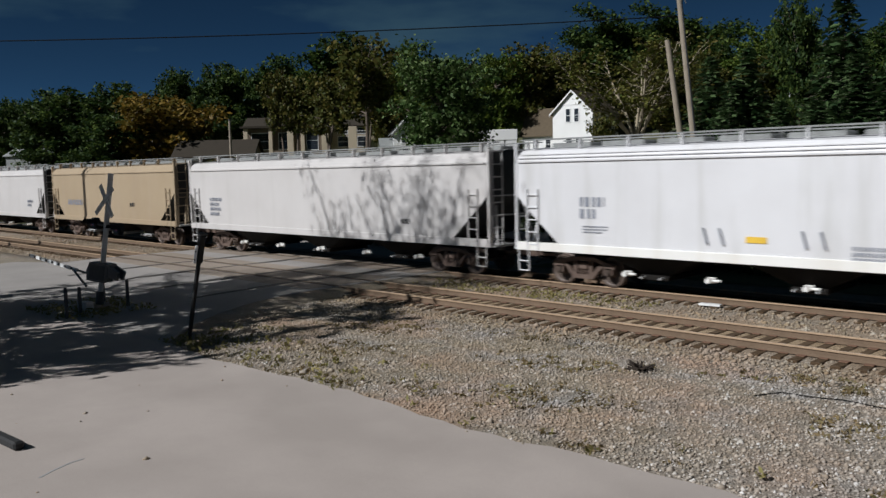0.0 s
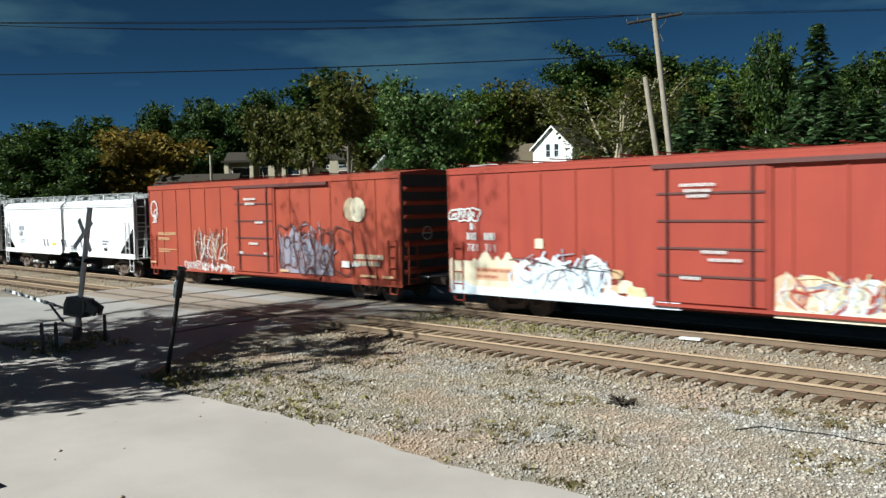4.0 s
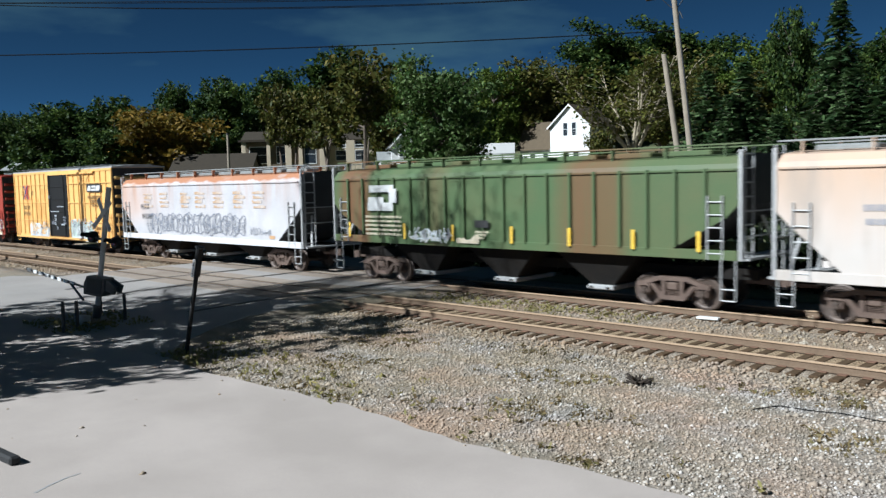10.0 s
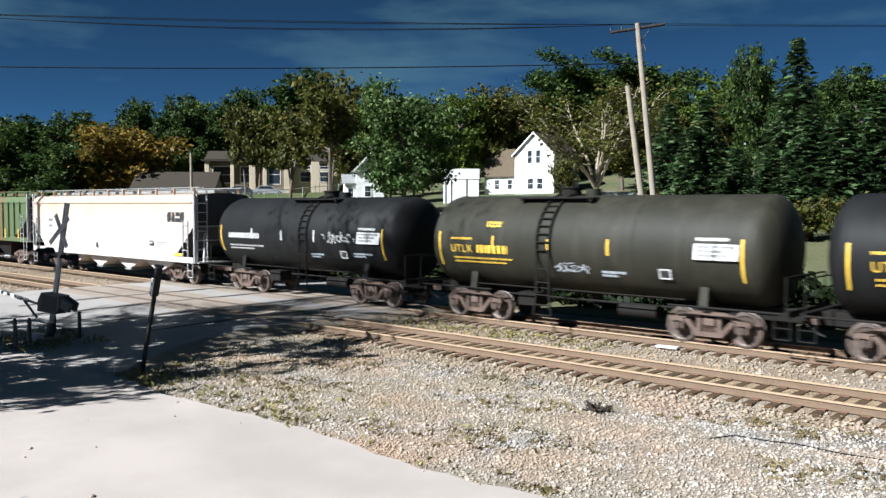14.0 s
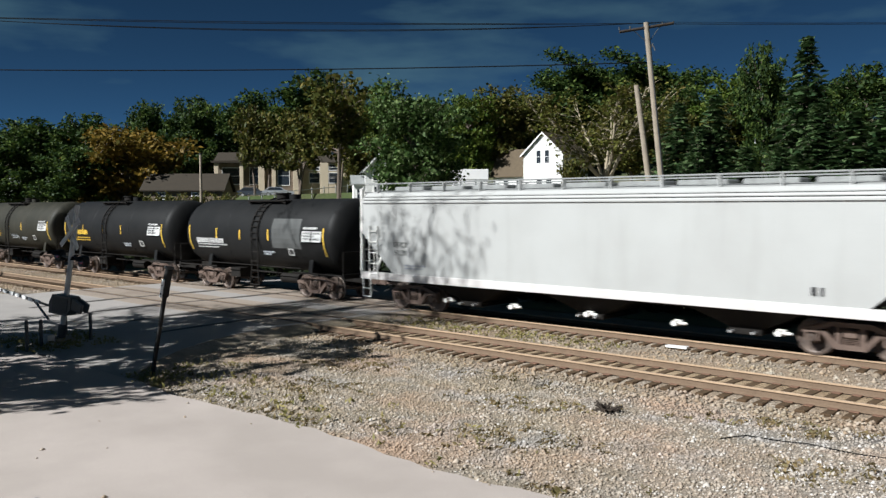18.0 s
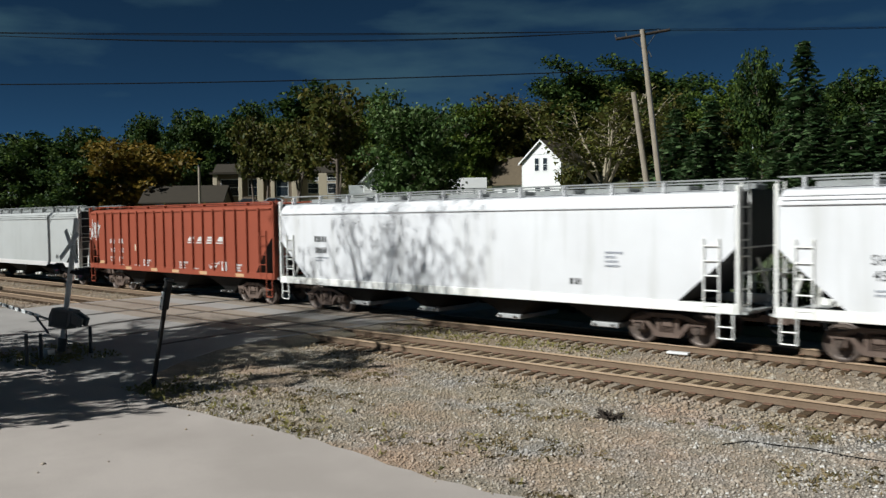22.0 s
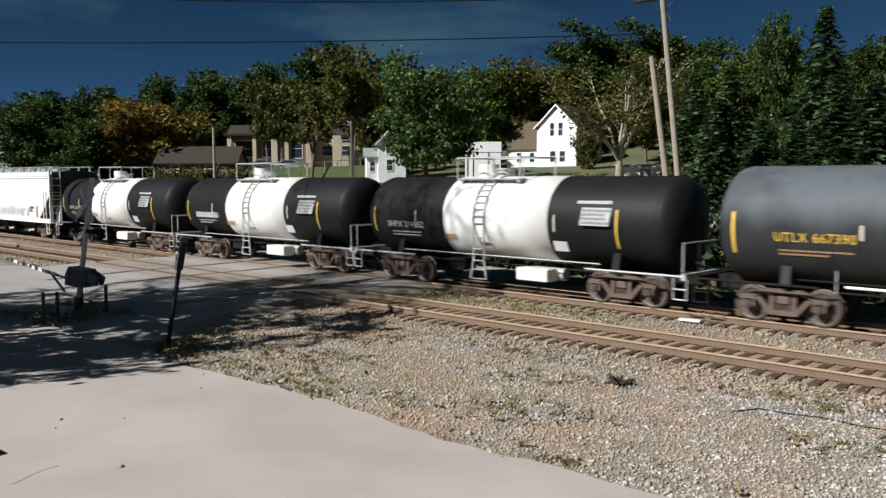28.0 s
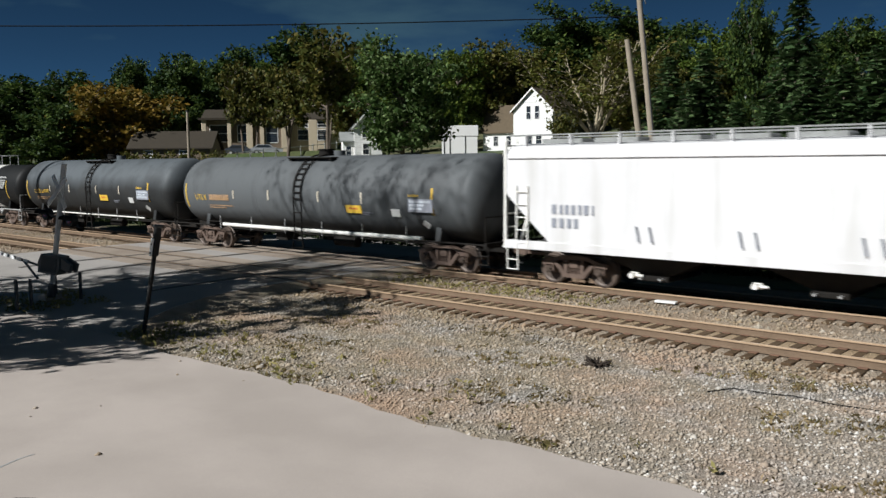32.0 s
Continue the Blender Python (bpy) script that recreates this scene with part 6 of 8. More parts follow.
for i, (a, b) in enumerate(((245.3, 258.7), (259.7, 272.3), (273.1, 286.1))):
    c, h = hitch(tank_car("black tank car with a white middle band and pipe railings", a, b, M_BLACK, r=1.38, axis=2.40, band=(-2.25, 2.15), manway=-0.6, rails=M_GALV), a, b)
    if i != 1:
        on_tank(c, "stencil_text", letters(("SHPX 214726", "", "SHPX 214852")[i], 0.24), M_PAINTW, -h + 1.45, 2.0, 1.38, 2.40, "white stencilled car number")
    else:
        on_tank(c, "stencil", stencil(1.9, 0.26, 1, 110 + i, 0.95), M_PAINTW, -h + 1.5, 2.2, 1.38, 2.40, "white stencilled marks as plain bars")
    on_tank(c, "stencil", stencil(1.5, 0.24, 2, 113 + i, 0.4), M_PAINTW, -h + 1.6, 1.85, 1.38, 2.40)
    on_tank(c, "stencil", stencil(1.2, 0.14, 1, 116 + i), M_PAINTW, h - 3.3, 3.05, 1.38, 2.40)
    pl = on_tank(c, "stencil_panel", G().box(0, -0.006, -0.55, 1.0, 0, 0), M_GREYCAR, h - 3.1, 2.85, 1.38, 2.40, "grey specification panel")
    part("stencil", stencil(1.0, 0.5, 4, 120 + i), M_PAINTK, pl, "", pose(0.05, -0.008, -0.05))
    on_tank(c, "stencil", stencil(0.6, 0.22, 1, 123 + i, 0.9), M_PAINTO, -2.3, 1.85, 1.40, 2.40)
    on_tank(c, "placard", G().box(0, -0.008, -0.34, 0.5, 0, 0), M_PAINTW, h - 4.2, 1.8, 1.38, 2.40, "white placard holder")
    for x, za, zb in ((-h + 0.75, 1.8, 2.7), (-h + 2.9, 2.2, 2.6), (2.4, 2.1, 2.6), (h - 1.9, 1.7, 2.8)):
        part("reflector", arc_bar(1.38, 2.40, za, zb, 0.055), M_PAINTY if zb > 2.65 else M_PALEOCHRE, c, "yellow reflective strip", pose(x, 0, 0))
    part("equipment_box", G().box(1.0, -1.45, 0.52, 2.2, -0.9, 0.92, 0.03), M_BAND, c, "white equipment box under the tank")

for i, (a, b, st) in enumerate(((287.0, 303.8, M_PAINTY), (304.5, 322.5, M_PAINTY))):
    c, h = hitch(tank_car(("black tank car, grey on its upper half, with yellow stencils", "olive grey tank car, black along its belly, with faded yellow stencils")[i], a, b, (M_GREYTANK, M_GREYTANK_B)[i], r=1.52, axis=2.50, manway=(0.2, -0.15)[i]), a, b)
    if i == 0:
        on_tank(c, "stencil_text", letters("UTLX 667390", 0.25), M_PAINTY, -6.6, 2.15, 1.52, 2.50, "faded orange stencilled car number")
    else:
        on_tank(c, "stencil_text", letters("UTLX", 0.27), M_PAINTY, -h + 1.5, 2.15, 1.52, 2.50, "yellow stencilled reporting mark")
        on_tank(c, "stencil", stencil(1.5, 0.27, 1, 130 + i, 0.9), M_PAINTO, -h + 2.6, 2.4, 1.52, 2.50, "faded stencilled number as plain bars")
    on_tank(c, "stencil", stencil(1.8, 0.2, 2, 132 + i, 0.5), M_PAINTO, -6.5, 1.95, 1.52, 2.50)
    wx = 1.36 if i == 0 else 2.6
    pl = on_tank(c, "warning_panel", G().box(0, -0.006, -0.30, 0.85, 0, 0), M_PAINTY, wx, 2.18, 1.52, 2.50, "yellow warning panel")
    part("stencil", stencil(0.45, 0.1, 1, 332), M_PAINTR, pl, "", pose(0.2, -0.008, -0.09))
    pl = on_tank(c, "stencil_panel", G().box(0, -0.006, -0.45, 1.15, 0, 0), M_PAINTG, h - 3.1, 2.48, 1.52, 2.50, "grey specification panel")
    part("stencil", stencil(1.0, 0.36, 3, 333 + i), M_PAINTS, pl, "", pose(0.06, -0.008, -0.05))
    on_tank(c, "stencil", stencil(0.5, 0.1, 1, 336), M_PAINTY, h - 3.1, 2.62, 1.52, 2.50)
    on_tank(c, "placard", G().prism([(0, -0.2), (0.2, 0), (0, 0.2), (-0.2, 0)], 1, -0.008, 0), M_PAINTW, h - 2.5, 1.6, 1.52, 2.50, "white diamond placard")
    on_tank(c, "placard", G().box(0, -0.008, -0.28, 0.42, 0, 0), M_PAINTW, h - 4.0, 2.1, 1.52, 2.50, "white placard holder")
    on_tank(c, "stencil", stencil(0.6, 0.16, 2, 337), M_PAINTG, h - 5.6, 1.95, 1.52, 2.50)
    for x, za, zb in ((-h + 0.75, 1.8, 2.85), (-4.55, 2.25, 2.6), (-2.1, 2.25, 2.65), (1.05, 2.25, 2.65), (3.5, 2.25, 2.65), (h - 2.0, 1.95, 2.85)):
        part("reflector", arc_bar(1.52, 2.50, za, zb, 0.075), M_PAINTY if za < 2 else M_PALEOCHRE, c, "yellow reflective strip", pose(x, 0, 0))
    part("long_pipe", G().tube((-h + 3.5, -1.38, 1.12), (h - 2.6, -1.38, 1.12), 0.035 + 0.05 * i), M_BAND, c, "pale pipe along the frame")
    for k in range(6):
        x = -h + 3.3 + (2 * h - 6.6) * k / 5
        part("rail_post", G().tube((x, -1.42, 0.95), (x, -1.42, 1.5), 0.02), M_GALV, c)

c, h = hopper(323.7, 342.6, "bright white covered hopper car with black stencils", M_WHITE_B, rail=M_BAND, valves=4)
mark(c, "stencil", stencil(1.5, 0.8, 2, 140), M_PAINTG, -h + 1.7, 2.45)
for k in range(6):
    mark(c, "tie_down", G().tube((0, -0.03, 0), (-0.1, -0.03, 0.42), 0.03), M_PAINTG, -h + 4.6 + 2.9 * (k // 2) + 0.4 * (k % 2), 1.5)
mark(c, "stencil", stencil(0.8, 0.5, 3, 141), M_PAINTG, h - 4, 2.3)


# ---- trees ----
def leaf_mesh(name, centres, size, seed, flat=0.5, aspect=1.5):
    """Small four-cornered leaf sprays, one at each centre, turned at random."""
    r = np.random.RandomState(seed)
    n = len(centres)
    nrm = r.normal(size=(n, 3))
    nrm[:, 2] = np.abs(nrm[:, 2]) + flat
    nrm /= np.linalg.norm(nrm, axis=1, keepdims=True)
    a = np.cross(nrm, r.normal(size=(n, 3)))
    a /= np.linalg.norm(a, axis=1, keepdims=True)
    b = np.cross(nrm, a)
    s = size * r.uniform(0.6, 1.3, size=(n, 1))
    a, b = a * s * aspect / 2, b * s / 2
    bend = nrm * s * 0.18
    c = np.asarray(centres)
    v = np.stack([c - a - bend, c - b * 0.9, c + a - bend, c + b], axis=1).reshape(-1, 3)
    me = bpy.data.meshes.new(name)
    me.vertices.add(4 * n)
    me.vertices.foreach_set("co", v.astype(np.float32).ravel())
    me.loops.add(4 * n)
    me.loops.foreach_set("vertex_index", np.arange(4 * n, dtype=np.int32))
    me.polygons.add(n)
    me.polygons.foreach_set("loop_start", np.arange(0, 4 * n, 4, dtype=np.int32))
    me.update()
    me.validate()
    return me


def limb(g, p, d, length, r0, r1, rnd, steps=4, rise=0.15, wander=0.25):
    pts = [Vector(p)]
    d = Vector(d).normalized()
    for k in range(steps):
        d = (d + Vector((rnd.uniform(-1, 1), rnd.uniform(-1, 1), rnd.uniform(-1, 1) + rise)) * wander).normalized()
        pts.append(pts[-1] + d * length / steps)
    for k in range(steps):
        ra, rb = r0 + (r1 - r0) * k / steps, r0 + (r1 - r0) * (k + 1) / steps
        g.tube(pts[k], pts[k + 1], ra, rb, n=6 if r0 > 0.06 else 4)
    return pts


def broad_tree(name, seed, leaf, bark, H=18.0, R=6.0, base=0.22, leaves=5200, size=0.55, density=1.0, spread=0.085):
    """A tapered trunk with limbs and an uneven crown with gaps. Unit shape: H high, R wide."""
    rnd = random.Random(seed)
    nr = np.random.RandomState(seed)
    wood = G()
    trunk = limb(wood, (0, 0, -0.6), (0, 0, 1), H * 0.72, 0.36, 0.10, rnd, 7, 0.6, 0.10)
    ends = []
    nl = 26
    for k in range(nl):
        f = base + (0.80 - base) * (k + rnd.random() * 0.6) / nl
        i = min(int(f / 0.8 * 7), 6)
        p = trunk[i].lerp(trunk[i + 1], rnd.random())
        a = k * 2.4 + rnd.uniform(-.4, .4)
        zf = p.z / H
        reach = R * math.sqrt(max(0.08, 1 - ((zf - 0.52) / 0.55) ** 2)) * rnd.uniform(0.62, 1.08)
        up = 0.25 + 0.9 * max(0, zf - 0.35) + rnd.uniform(0, .25)
        pts = limb(wood, p, (math.cos(a), math.sin(a), up), reach, 0.12, 0.035, rnd, 4, 0.12, 0.22)
        ends += [(q, 1.0) for q in pts[2:]]
        for j in range(4):
            q = pts[1 + j % 3].lerp(pts[2 + j % 3], rnd.random())
            b = a + rnd.choice((-1, 1)) * rnd.uniform(0.5, 1.2)
            sub = limb(wood, q, (math.cos(b), math.sin(b), rnd.uniform(-.1, .8)), reach * rnd.uniform(.3, .5), 0.05, 0.015, rnd, 3, 0.1, 0.3)
            ends += [(s, 0.8) for s in sub[1:]]
    for k in range(9):
        a = k * 2.4
        pts = limb(wood, trunk[-1], (math.cos(a) * 0.7, math.sin(a) * 0.7, 1), H * 0.24, 0.07, 0.02, rnd, 4, 0.3, 0.25)
        ends += [(q, 1.0) for q in pts[1:]]
    ends = [e for e in ends if rnd.random() < density]
    w = np.array([e[1] for e in ends])
    idx = nr.choice(len(ends), leaves, p=w / w.sum())
    c = np.array([tuple(ends[i][0]) for i in idx])
    c = c + nr.normal(size=c.shape) * R * spread * np.array([1, 1, 0.7])
    c = c[c[:, 2] > H * base * 0.7]
    top = c[:, 2].max()
    return {"H": float(top), "R": R, "wood": wood, "crown": leaf_mesh(name + "_crown", c, size, seed), "leaf": leaf, "bark": bark, "name": name}


def spruce_tree(name, seed, H=16.0, R=3.6):
    rnd = random.Random(seed)
    wood, cs = G(), []
    wood.tube((0, 0, -0.6), (0, 0, H * 0.97), 0.24, 0.02, n=8)
    z = H * 0.05
    while z < H * 0.985:
        f = 1 - z / H
        reach = R * (0.06 + 0.94 * f ** 0.85)
        n = 9 if f > 0.3 else 6
        for k in range(n):
            a = 2 * math.pi * (k + rnd.random()) / n
            rr = reach * rnd.uniform(0.72, 1.08)
            tip = Vector((math.cos(a) * rr, math.sin(a) * rr, z - rr * 0.28 + rnd.uniform(-.1, .15)))
            root = Vector((0, 0, z + 0.1))
            wood.tube(root, tip, 0.03, 0.008, n=3)
            side = Vector((-math.sin(a), math.cos(a), 0))
            m = max(5, int(rr * 5.5))
            for j in range(m):
                t = (j + rnd.random()) / m
                p = root.lerp(tip, 0.15 + 0.87 * t) + side * rnd.uniform(-1, 1) * (0.12 + 0.28 * rr * (1 - t) * 0.8) + Vector((0, 0, rnd.uniform(-.12, .04)))
                cs.append(tuple(p))
        z += H * 0.026 * rnd.uniform(0.8, 1.2)
    return {"H": H, "R": R, "wood": wood, "crown": leaf_mesh(name + "_crown", np.array(cs), 0.42, seed, 0.9, 1.7), "leaf": M_NEEDLE, "bark": M_BARK, "name": name}


def vase_tree(name, seed, H=14.0, R=5.0):
    """Several pale stems that spread from one base, thinly leaved."""
    rnd, nr = random.Random(seed), np.random.RandomState(seed)
    wood, ends = G(), []
    limb(wood, (0, 0, -0.6), (0, 0, 1), 3.2, 0.34, 0.28, rnd, 3, 0.6, 0.06)
    for k in range(9):
        a = k * 2.4 + rnd.uniform(-.3, .3)
        tilt = rnd.uniform(0.15, 0.85)
        stem = limb(wood, (0, 0, 2.4 + 0.1 * k), (math.cos(a) * tilt, math.sin(a) * tilt, 1), H * rnd.uniform(0.62, 0.8), 0.17, 0.03, rnd, 7, 0.25, 0.13)
        for j in range(2, 7):
            for m in range(3):
                b = a + rnd.uniform(-1.6, 1.6)
                twig = limb(wood, stem[j].lerp(stem[j + 1], rnd.random()), (math.cos(b), math.sin(b), rnd.uniform(.3, 1.2)), rnd.uniform(1.2, 2.6), 0.05, 0.012, rnd, 4, 0.1, 0.28)
                ends += twig[1:]
    idx = nr.choice(len(ends), 3200)
    c = np.array([tuple(ends[i]) for i in idx]) + nr.normal(size=(3200, 3)) * 0.4
    return {"H": float(c[:, 2].max()), "R": R, "wood": wood, "crown": leaf_mesh(name + "_crown", c, 0.26, seed), "leaf": M_LEAF[5], "bark": M_PALEBARK, "name": name}


BROAD = [broad_tree("green_tree", 1, M_LEAF[0], M_BARK, leaves=10500, size=0.42), broad_tree("dark_green_tree", 2, M_LEAF[1], M_BARK, leaves=10500, size=0.42),
         broad_tree("olive_tree", 3, M_LEAF[2], M_BARK, leaves=8500, size=0.42), broad_tree("autumn_tree", 4, M_LEAF[3], M_BARK, H=12, leaves=8000, size=0.4),
         broad_tree("silver_green_tree", 5, M_LEAF[4], M_BARK, H=14, R=7, leaves=12000, size=0.4)]
BIG = broad_tree("spreading_dark_tree", 31, M_LEAF[1], M_BARK, H=20, R=9, base=0.14, leaves=36000, size=0.42, spread=0.085)
BARE = vase_tree("half_bare_tree", 6)
BUSH = broad_tree("bush", 12, M_LEAF[2], M_BARK, H=5, R=3.4, base=0.04, leaves=2600, size=0.32)
SHADE = broad_tree("shade_tree", 7, M_LEAF[0], M_BARK, H=13, R=7, base=0.2, leaves=7000, size=0.38, density=0.52, spread=0.065)
HIGH_SHADE = broad_tree("high_shade_tree", 10, M_LEAF[0], M_BARK, H=22, R=6, base=0.55, leaves=9000, size=0.13, density=0.42, spread=0.09)
TALL = broad_tree("slim_tree", 9, M_LEAF[2], M_BARK, H=16, R=4.5, base=0.5, leaves=2600, size=0.5)
SPRUCE = spruce_tree("spruce", 8)
TREE_LABELS = {"green_tree": ("broad tree in full green leaf on the slope", "trees"), "dark_green_tree": ("tall dark green broad tree on the slope", "trees"),
               "olive_tree": ("olive brown tree turning in early autumn", "trees"), "autumn_tree": ("broad tree with orange yellow autumn leaves", "trees"),
               "spreading_dark_tree": ("tall dense dark green tree with a domed crown", "trees"), "silver_green_tree": ("spreading tree with pale silvery green leaves", "trees"), "half_bare_tree": ("half bare tree with pale branching limbs", "trees"),
               "bush": ("rounded yellow green bush on the slope", "bushes"), "slim_tree": ("slim high crowned tree with bare lower trunk", "trees"), "high_shade_tree": ("tall sparse leafed tree that dapples the train", "trees"), "shade_tree": ("leafy tree that shades the road", "trees"), "spruce": ("dense dark green spruce with drooping boughs", "spruces")}
tree_rng = random.Random(11)


def plant(kind, x, y, top, radius):
    """A tree of that kind whose crown reaches up to top and out to radius."""
    z = ground_height(x, y)
    s, u = radius / kind["R"], 1.05 * (top - z) / kind["H"]
    tree = new(kind["name"])
    lab, grp = TREE_LABELS[kind["name"]]
    tagged(tree, lab, "bush" if kind["name"] == "bush" else "tree", group=grp)
    tree.matrix_basis = pose(x, y, z, 0, 0, tree_rng.uniform(0, 360)) @ Matrix.Diagonal((s, s, u, 1))
    part("trunk", kind["wood"], kind["bark"], tree)
    crown = new("crown", kind["crown"])
    if not kind["crown"].materials:
        kind["crown"].materials.append(kind["leaf"])
    crown.parent = tree
    return tree


plant(BROAD[1], -154.0, 39.6, 18.8, 8.6)
plant(BROAD[1], -137.1, 41.8, 18.4, 6.4)
plant(BROAD[1], -155.4, 59.4, 23.4, 5.7)
plant(BROAD[1], -125.4, 25.0, 13.8, 5.5)
plant(BROAD[1], -134.7, 57.9, 18.3, 4.6)
plant(BROAD[3], -100.9, 27.5, 13.6, 7.4)
plant(BROAD[1], -100.2, 21.1, 10.5, 4.6)
plant(BROAD[1], -133.9, 59.2, 22.4, 5.8)
plant(BROAD[1], -136.8, 55.8, 16.3, 5.8)
plant(BROAD[1], -135.5, 71.5, 24.6, 6.7)
plant(BROAD[1], -136.7, 67.4, 21.7, 5.1)
plant(BROAD[1], -120.1, 75.3, 27.4, 8.7)
plant(BROAD[0], -126.7, 72.8, 21.9, 5.3)
plant(BROAD[0], -111.6, 80.5, 24.6, 4.6)
plant(BROAD[4], -65.5, 43.6, 16.7, 5.9)
plant(BROAD[2], -79.4, 76.3, 21.6, 5.8)
plant(BROAD[0], -79.7, 69.0, 19.0, 4.6)
plant(BROAD[2], -78.8, 83.8, 21.2, 5.0)
plant(BIG, -79.2, 98.4, 28.6, 10.0)
plant(BIG, -71.0, 103.6, 28.6, 10.0)
plant(BROAD[1], -53.2, 80.4, 19.0, 5.2)
plant(BROAD[0], -44.9, 78.8, 19.2, 4.6)
plant(BROAD[1], -37.8, 74.6, 17.6, 4.4)
plant(TALL, -83.1, 47.9, 19.6, 4.4)
plant(TALL, -90.2, 47.0, 15.5, 3.2)
plant(BROAD[2], -57.5, 76.0, 17.5, 4.6)
plant(BROAD[2], -46.0, 66.2, 15.9, 2.9)
plant(BROAD[1], -34.7, 63.4, 19.5, 2.7)
plant(BROAD[1], -29.8, 81.9, 19.2, 4.4)
plant(BROAD[2], -44.7, 74.3, 15.9, 3.1)
plant(BROAD[1], -34.2, 84.5, 17.9, 3.1)
plant(TALL, -101.6, 48.0, 17.8, 2.8)
plant(TALL, -100.2, 49.2, 16.6, 2.8)
plant(TALL, -96.9, 52.4, 17.4, 2.8)
plant(TALL, -92.8, 56.3, 17.8, 2.8)
plant(TALL, -91.0, 57.7, 13.4, 2.8)
plant(BARE, -41.6, 44.1, 15.0, 5.6)
plant(SPRUCE, -27.7, 54.8, 18.2, 4.7)
plant(SPRUCE, -29.0, 33.6, 10.8, 3.4)
plant(SPRUCE, -28.0, 37.3, 11.6, 3.7)
plant(SPRUCE, -24.1, 33.8, 7.5, 2.7)
plant(SPRUCE, -23.6, 38.5, 7.7, 3.0)
plant(SPRUCE, -20.6, 37.4, 10.4, 3.6)
plant(SPRUCE, -18.2, 36.9, 9.7, 3.5)
plant(SPRUCE, -18.2, 44.0, 11.6, 4.0)
plant(SPRUCE, -16.1, 45.9, 11.0, 4.0)
plant(SPRUCE, -25.1, 28.8, 8.6, 2.5)
plant(BROAD[1], -203.7, 39.5, 20.8, 5.0)
plant(BROAD[1], -202.0, 44.1, 20.6, 4.1)
plant(BROAD[1], -193.3, 45.8, 19.7, 4.3)
plant(BROAD[1], -195.1, 52.1, 21.6, 4.3)
plant(BROAD[1], -174.7, 48.4, 19.3, 3.5)
plant(BROAD[1], -174.4, 54.1, 19.6, 4.5)
plant(BROAD[1], -192.2, 68.8, 22.7, 5.1)
plant(BROAD[1], -161.6, 59.8, 20.7, 3.5)
plant(BROAD[1], -185.5, 77.6, 25.3, 5.2)
plant(BROAD[1], -176.3, 79.9, 24.8, 4.4)
plant(BROAD[0], -174.1, 85.6, 26.7, 5.3)
plant(BROAD[1], -146.6, 75.5, 22.4, 4.7)
plant(BROAD[1], -158.4, 91.3, 25.9, 4.8)
plant(BROAD[1], -136.8, 83.3, 25.2, 4.5)
plant(BROAD[1], -150.9, 102.9, 29.8, 5.2)
plant(BROAD[0], -137.0, 97.2, 26.5, 3.7)
plant(BROAD[1], -140.7, 108.5, 27.7, 4.6)
plant(BROAD[0], -123.7, 101.2, 25.3, 3.9)
plant(BROAD[1], -115.4, 99.1, 24.2, 4.6)
plant(BROAD[1], -127.5, 119.7, 27.6, 4.3)
plant(BROAD[2], -115.5, 115.9, 26.1, 4.8)
plant(BROAD[0], -118.3, 128.0, 27.6, 4.7)
plant(BROAD[1], -108.1, 125.6, 26.5, 5.0)
plant(BROAD[1], -101.6, 125.6, 27.6, 3.5)
plant(BROAD[2], -92.2, 120.8, 26.5, 4.1)
plant(BROAD[1], -94.9, 133.5, 28.4, 4.5)
plant(BROAD[0], -98.4, 149.9, 29.2, 4.7)
plant(BROAD[2], -87.0, 142.7, 27.1, 4.0)
plant(BROAD[1], -79.7, 140.5, 24.5, 4.6)
plant(BROAD[0], -74.9, 141.1, 22.7, 4.7)
plant(BROAD[1], -76.7, 158.9, 28.3, 4.0)
plant(BROAD[0], -75.9, 169.5, 30.6, 4.7)
plant(BROAD[1], -64.6, 157.1, 28.0, 3.6)
plant(BROAD[1], -64.6, 174.0, 31.2, 4.0)
plant(BROAD[2], -56.6, 163.2, 29.5, 3.7)
plant(BROAD[2], -57.8, 184.0, 31.9, 4.3)
plant(BROAD[1], -55.7, 193.5, 33.7, 4.6)
plant(BROAD[0], -49.0, 189.0, 32.7, 5.1)
plant(BROAD[1], -161.1, 31.0, 16.2, 4.1)
plant(BROAD[0], -157.0, 34.1, 12.9, 3.0)
plant(BROAD[1], -149.3, 36.0, 13.3, 3.5)
plant(BROAD[1], -147.7, 40.9, 13.1, 3.1)
plant(BROAD[1], -143.2, 43.7, 15.8, 4.0)
plant(BROAD[0], -134.3, 45.0, 12.6, 3.4)
plant(BROAD[0], -124.3, 44.4, 13.4, 3.2)
plant(BROAD[1], -128.4, 51.7, 12.5, 3.0)
plant(BROAD[2], -100.6, 67.2, 12.6, 3.2)
plant(BROAD[0], -105.8, 78.4, 14.3, 3.9)
plant(BROAD[1], -90.6, 70.7, 14.5, 3.6)
plant(BROAD[1], -93.7, 81.6, 15.2, 3.0)
plant(BROAD[1], -89.0, 82.6, 14.0, 3.1)
plant(BROAD[2], -82.1, 81.0, 13.7, 2.6)
plant(BROAD[0], -84.4, 92.3, 13.0, 3.2)
plant(BROAD[0], -78.4, 92.3, 12.7, 3.4)
plant(BROAD[2], -76.4, 97.8, 14.2, 3.1)
plant(BROAD[0], -66.9, 92.3, 13.3, 3.1)
plant(BROAD[1], -67.9, 103.8, 15.1, 2.9)
plant(BROAD[2], -70.5, 117.9, 15.2, 3.9)
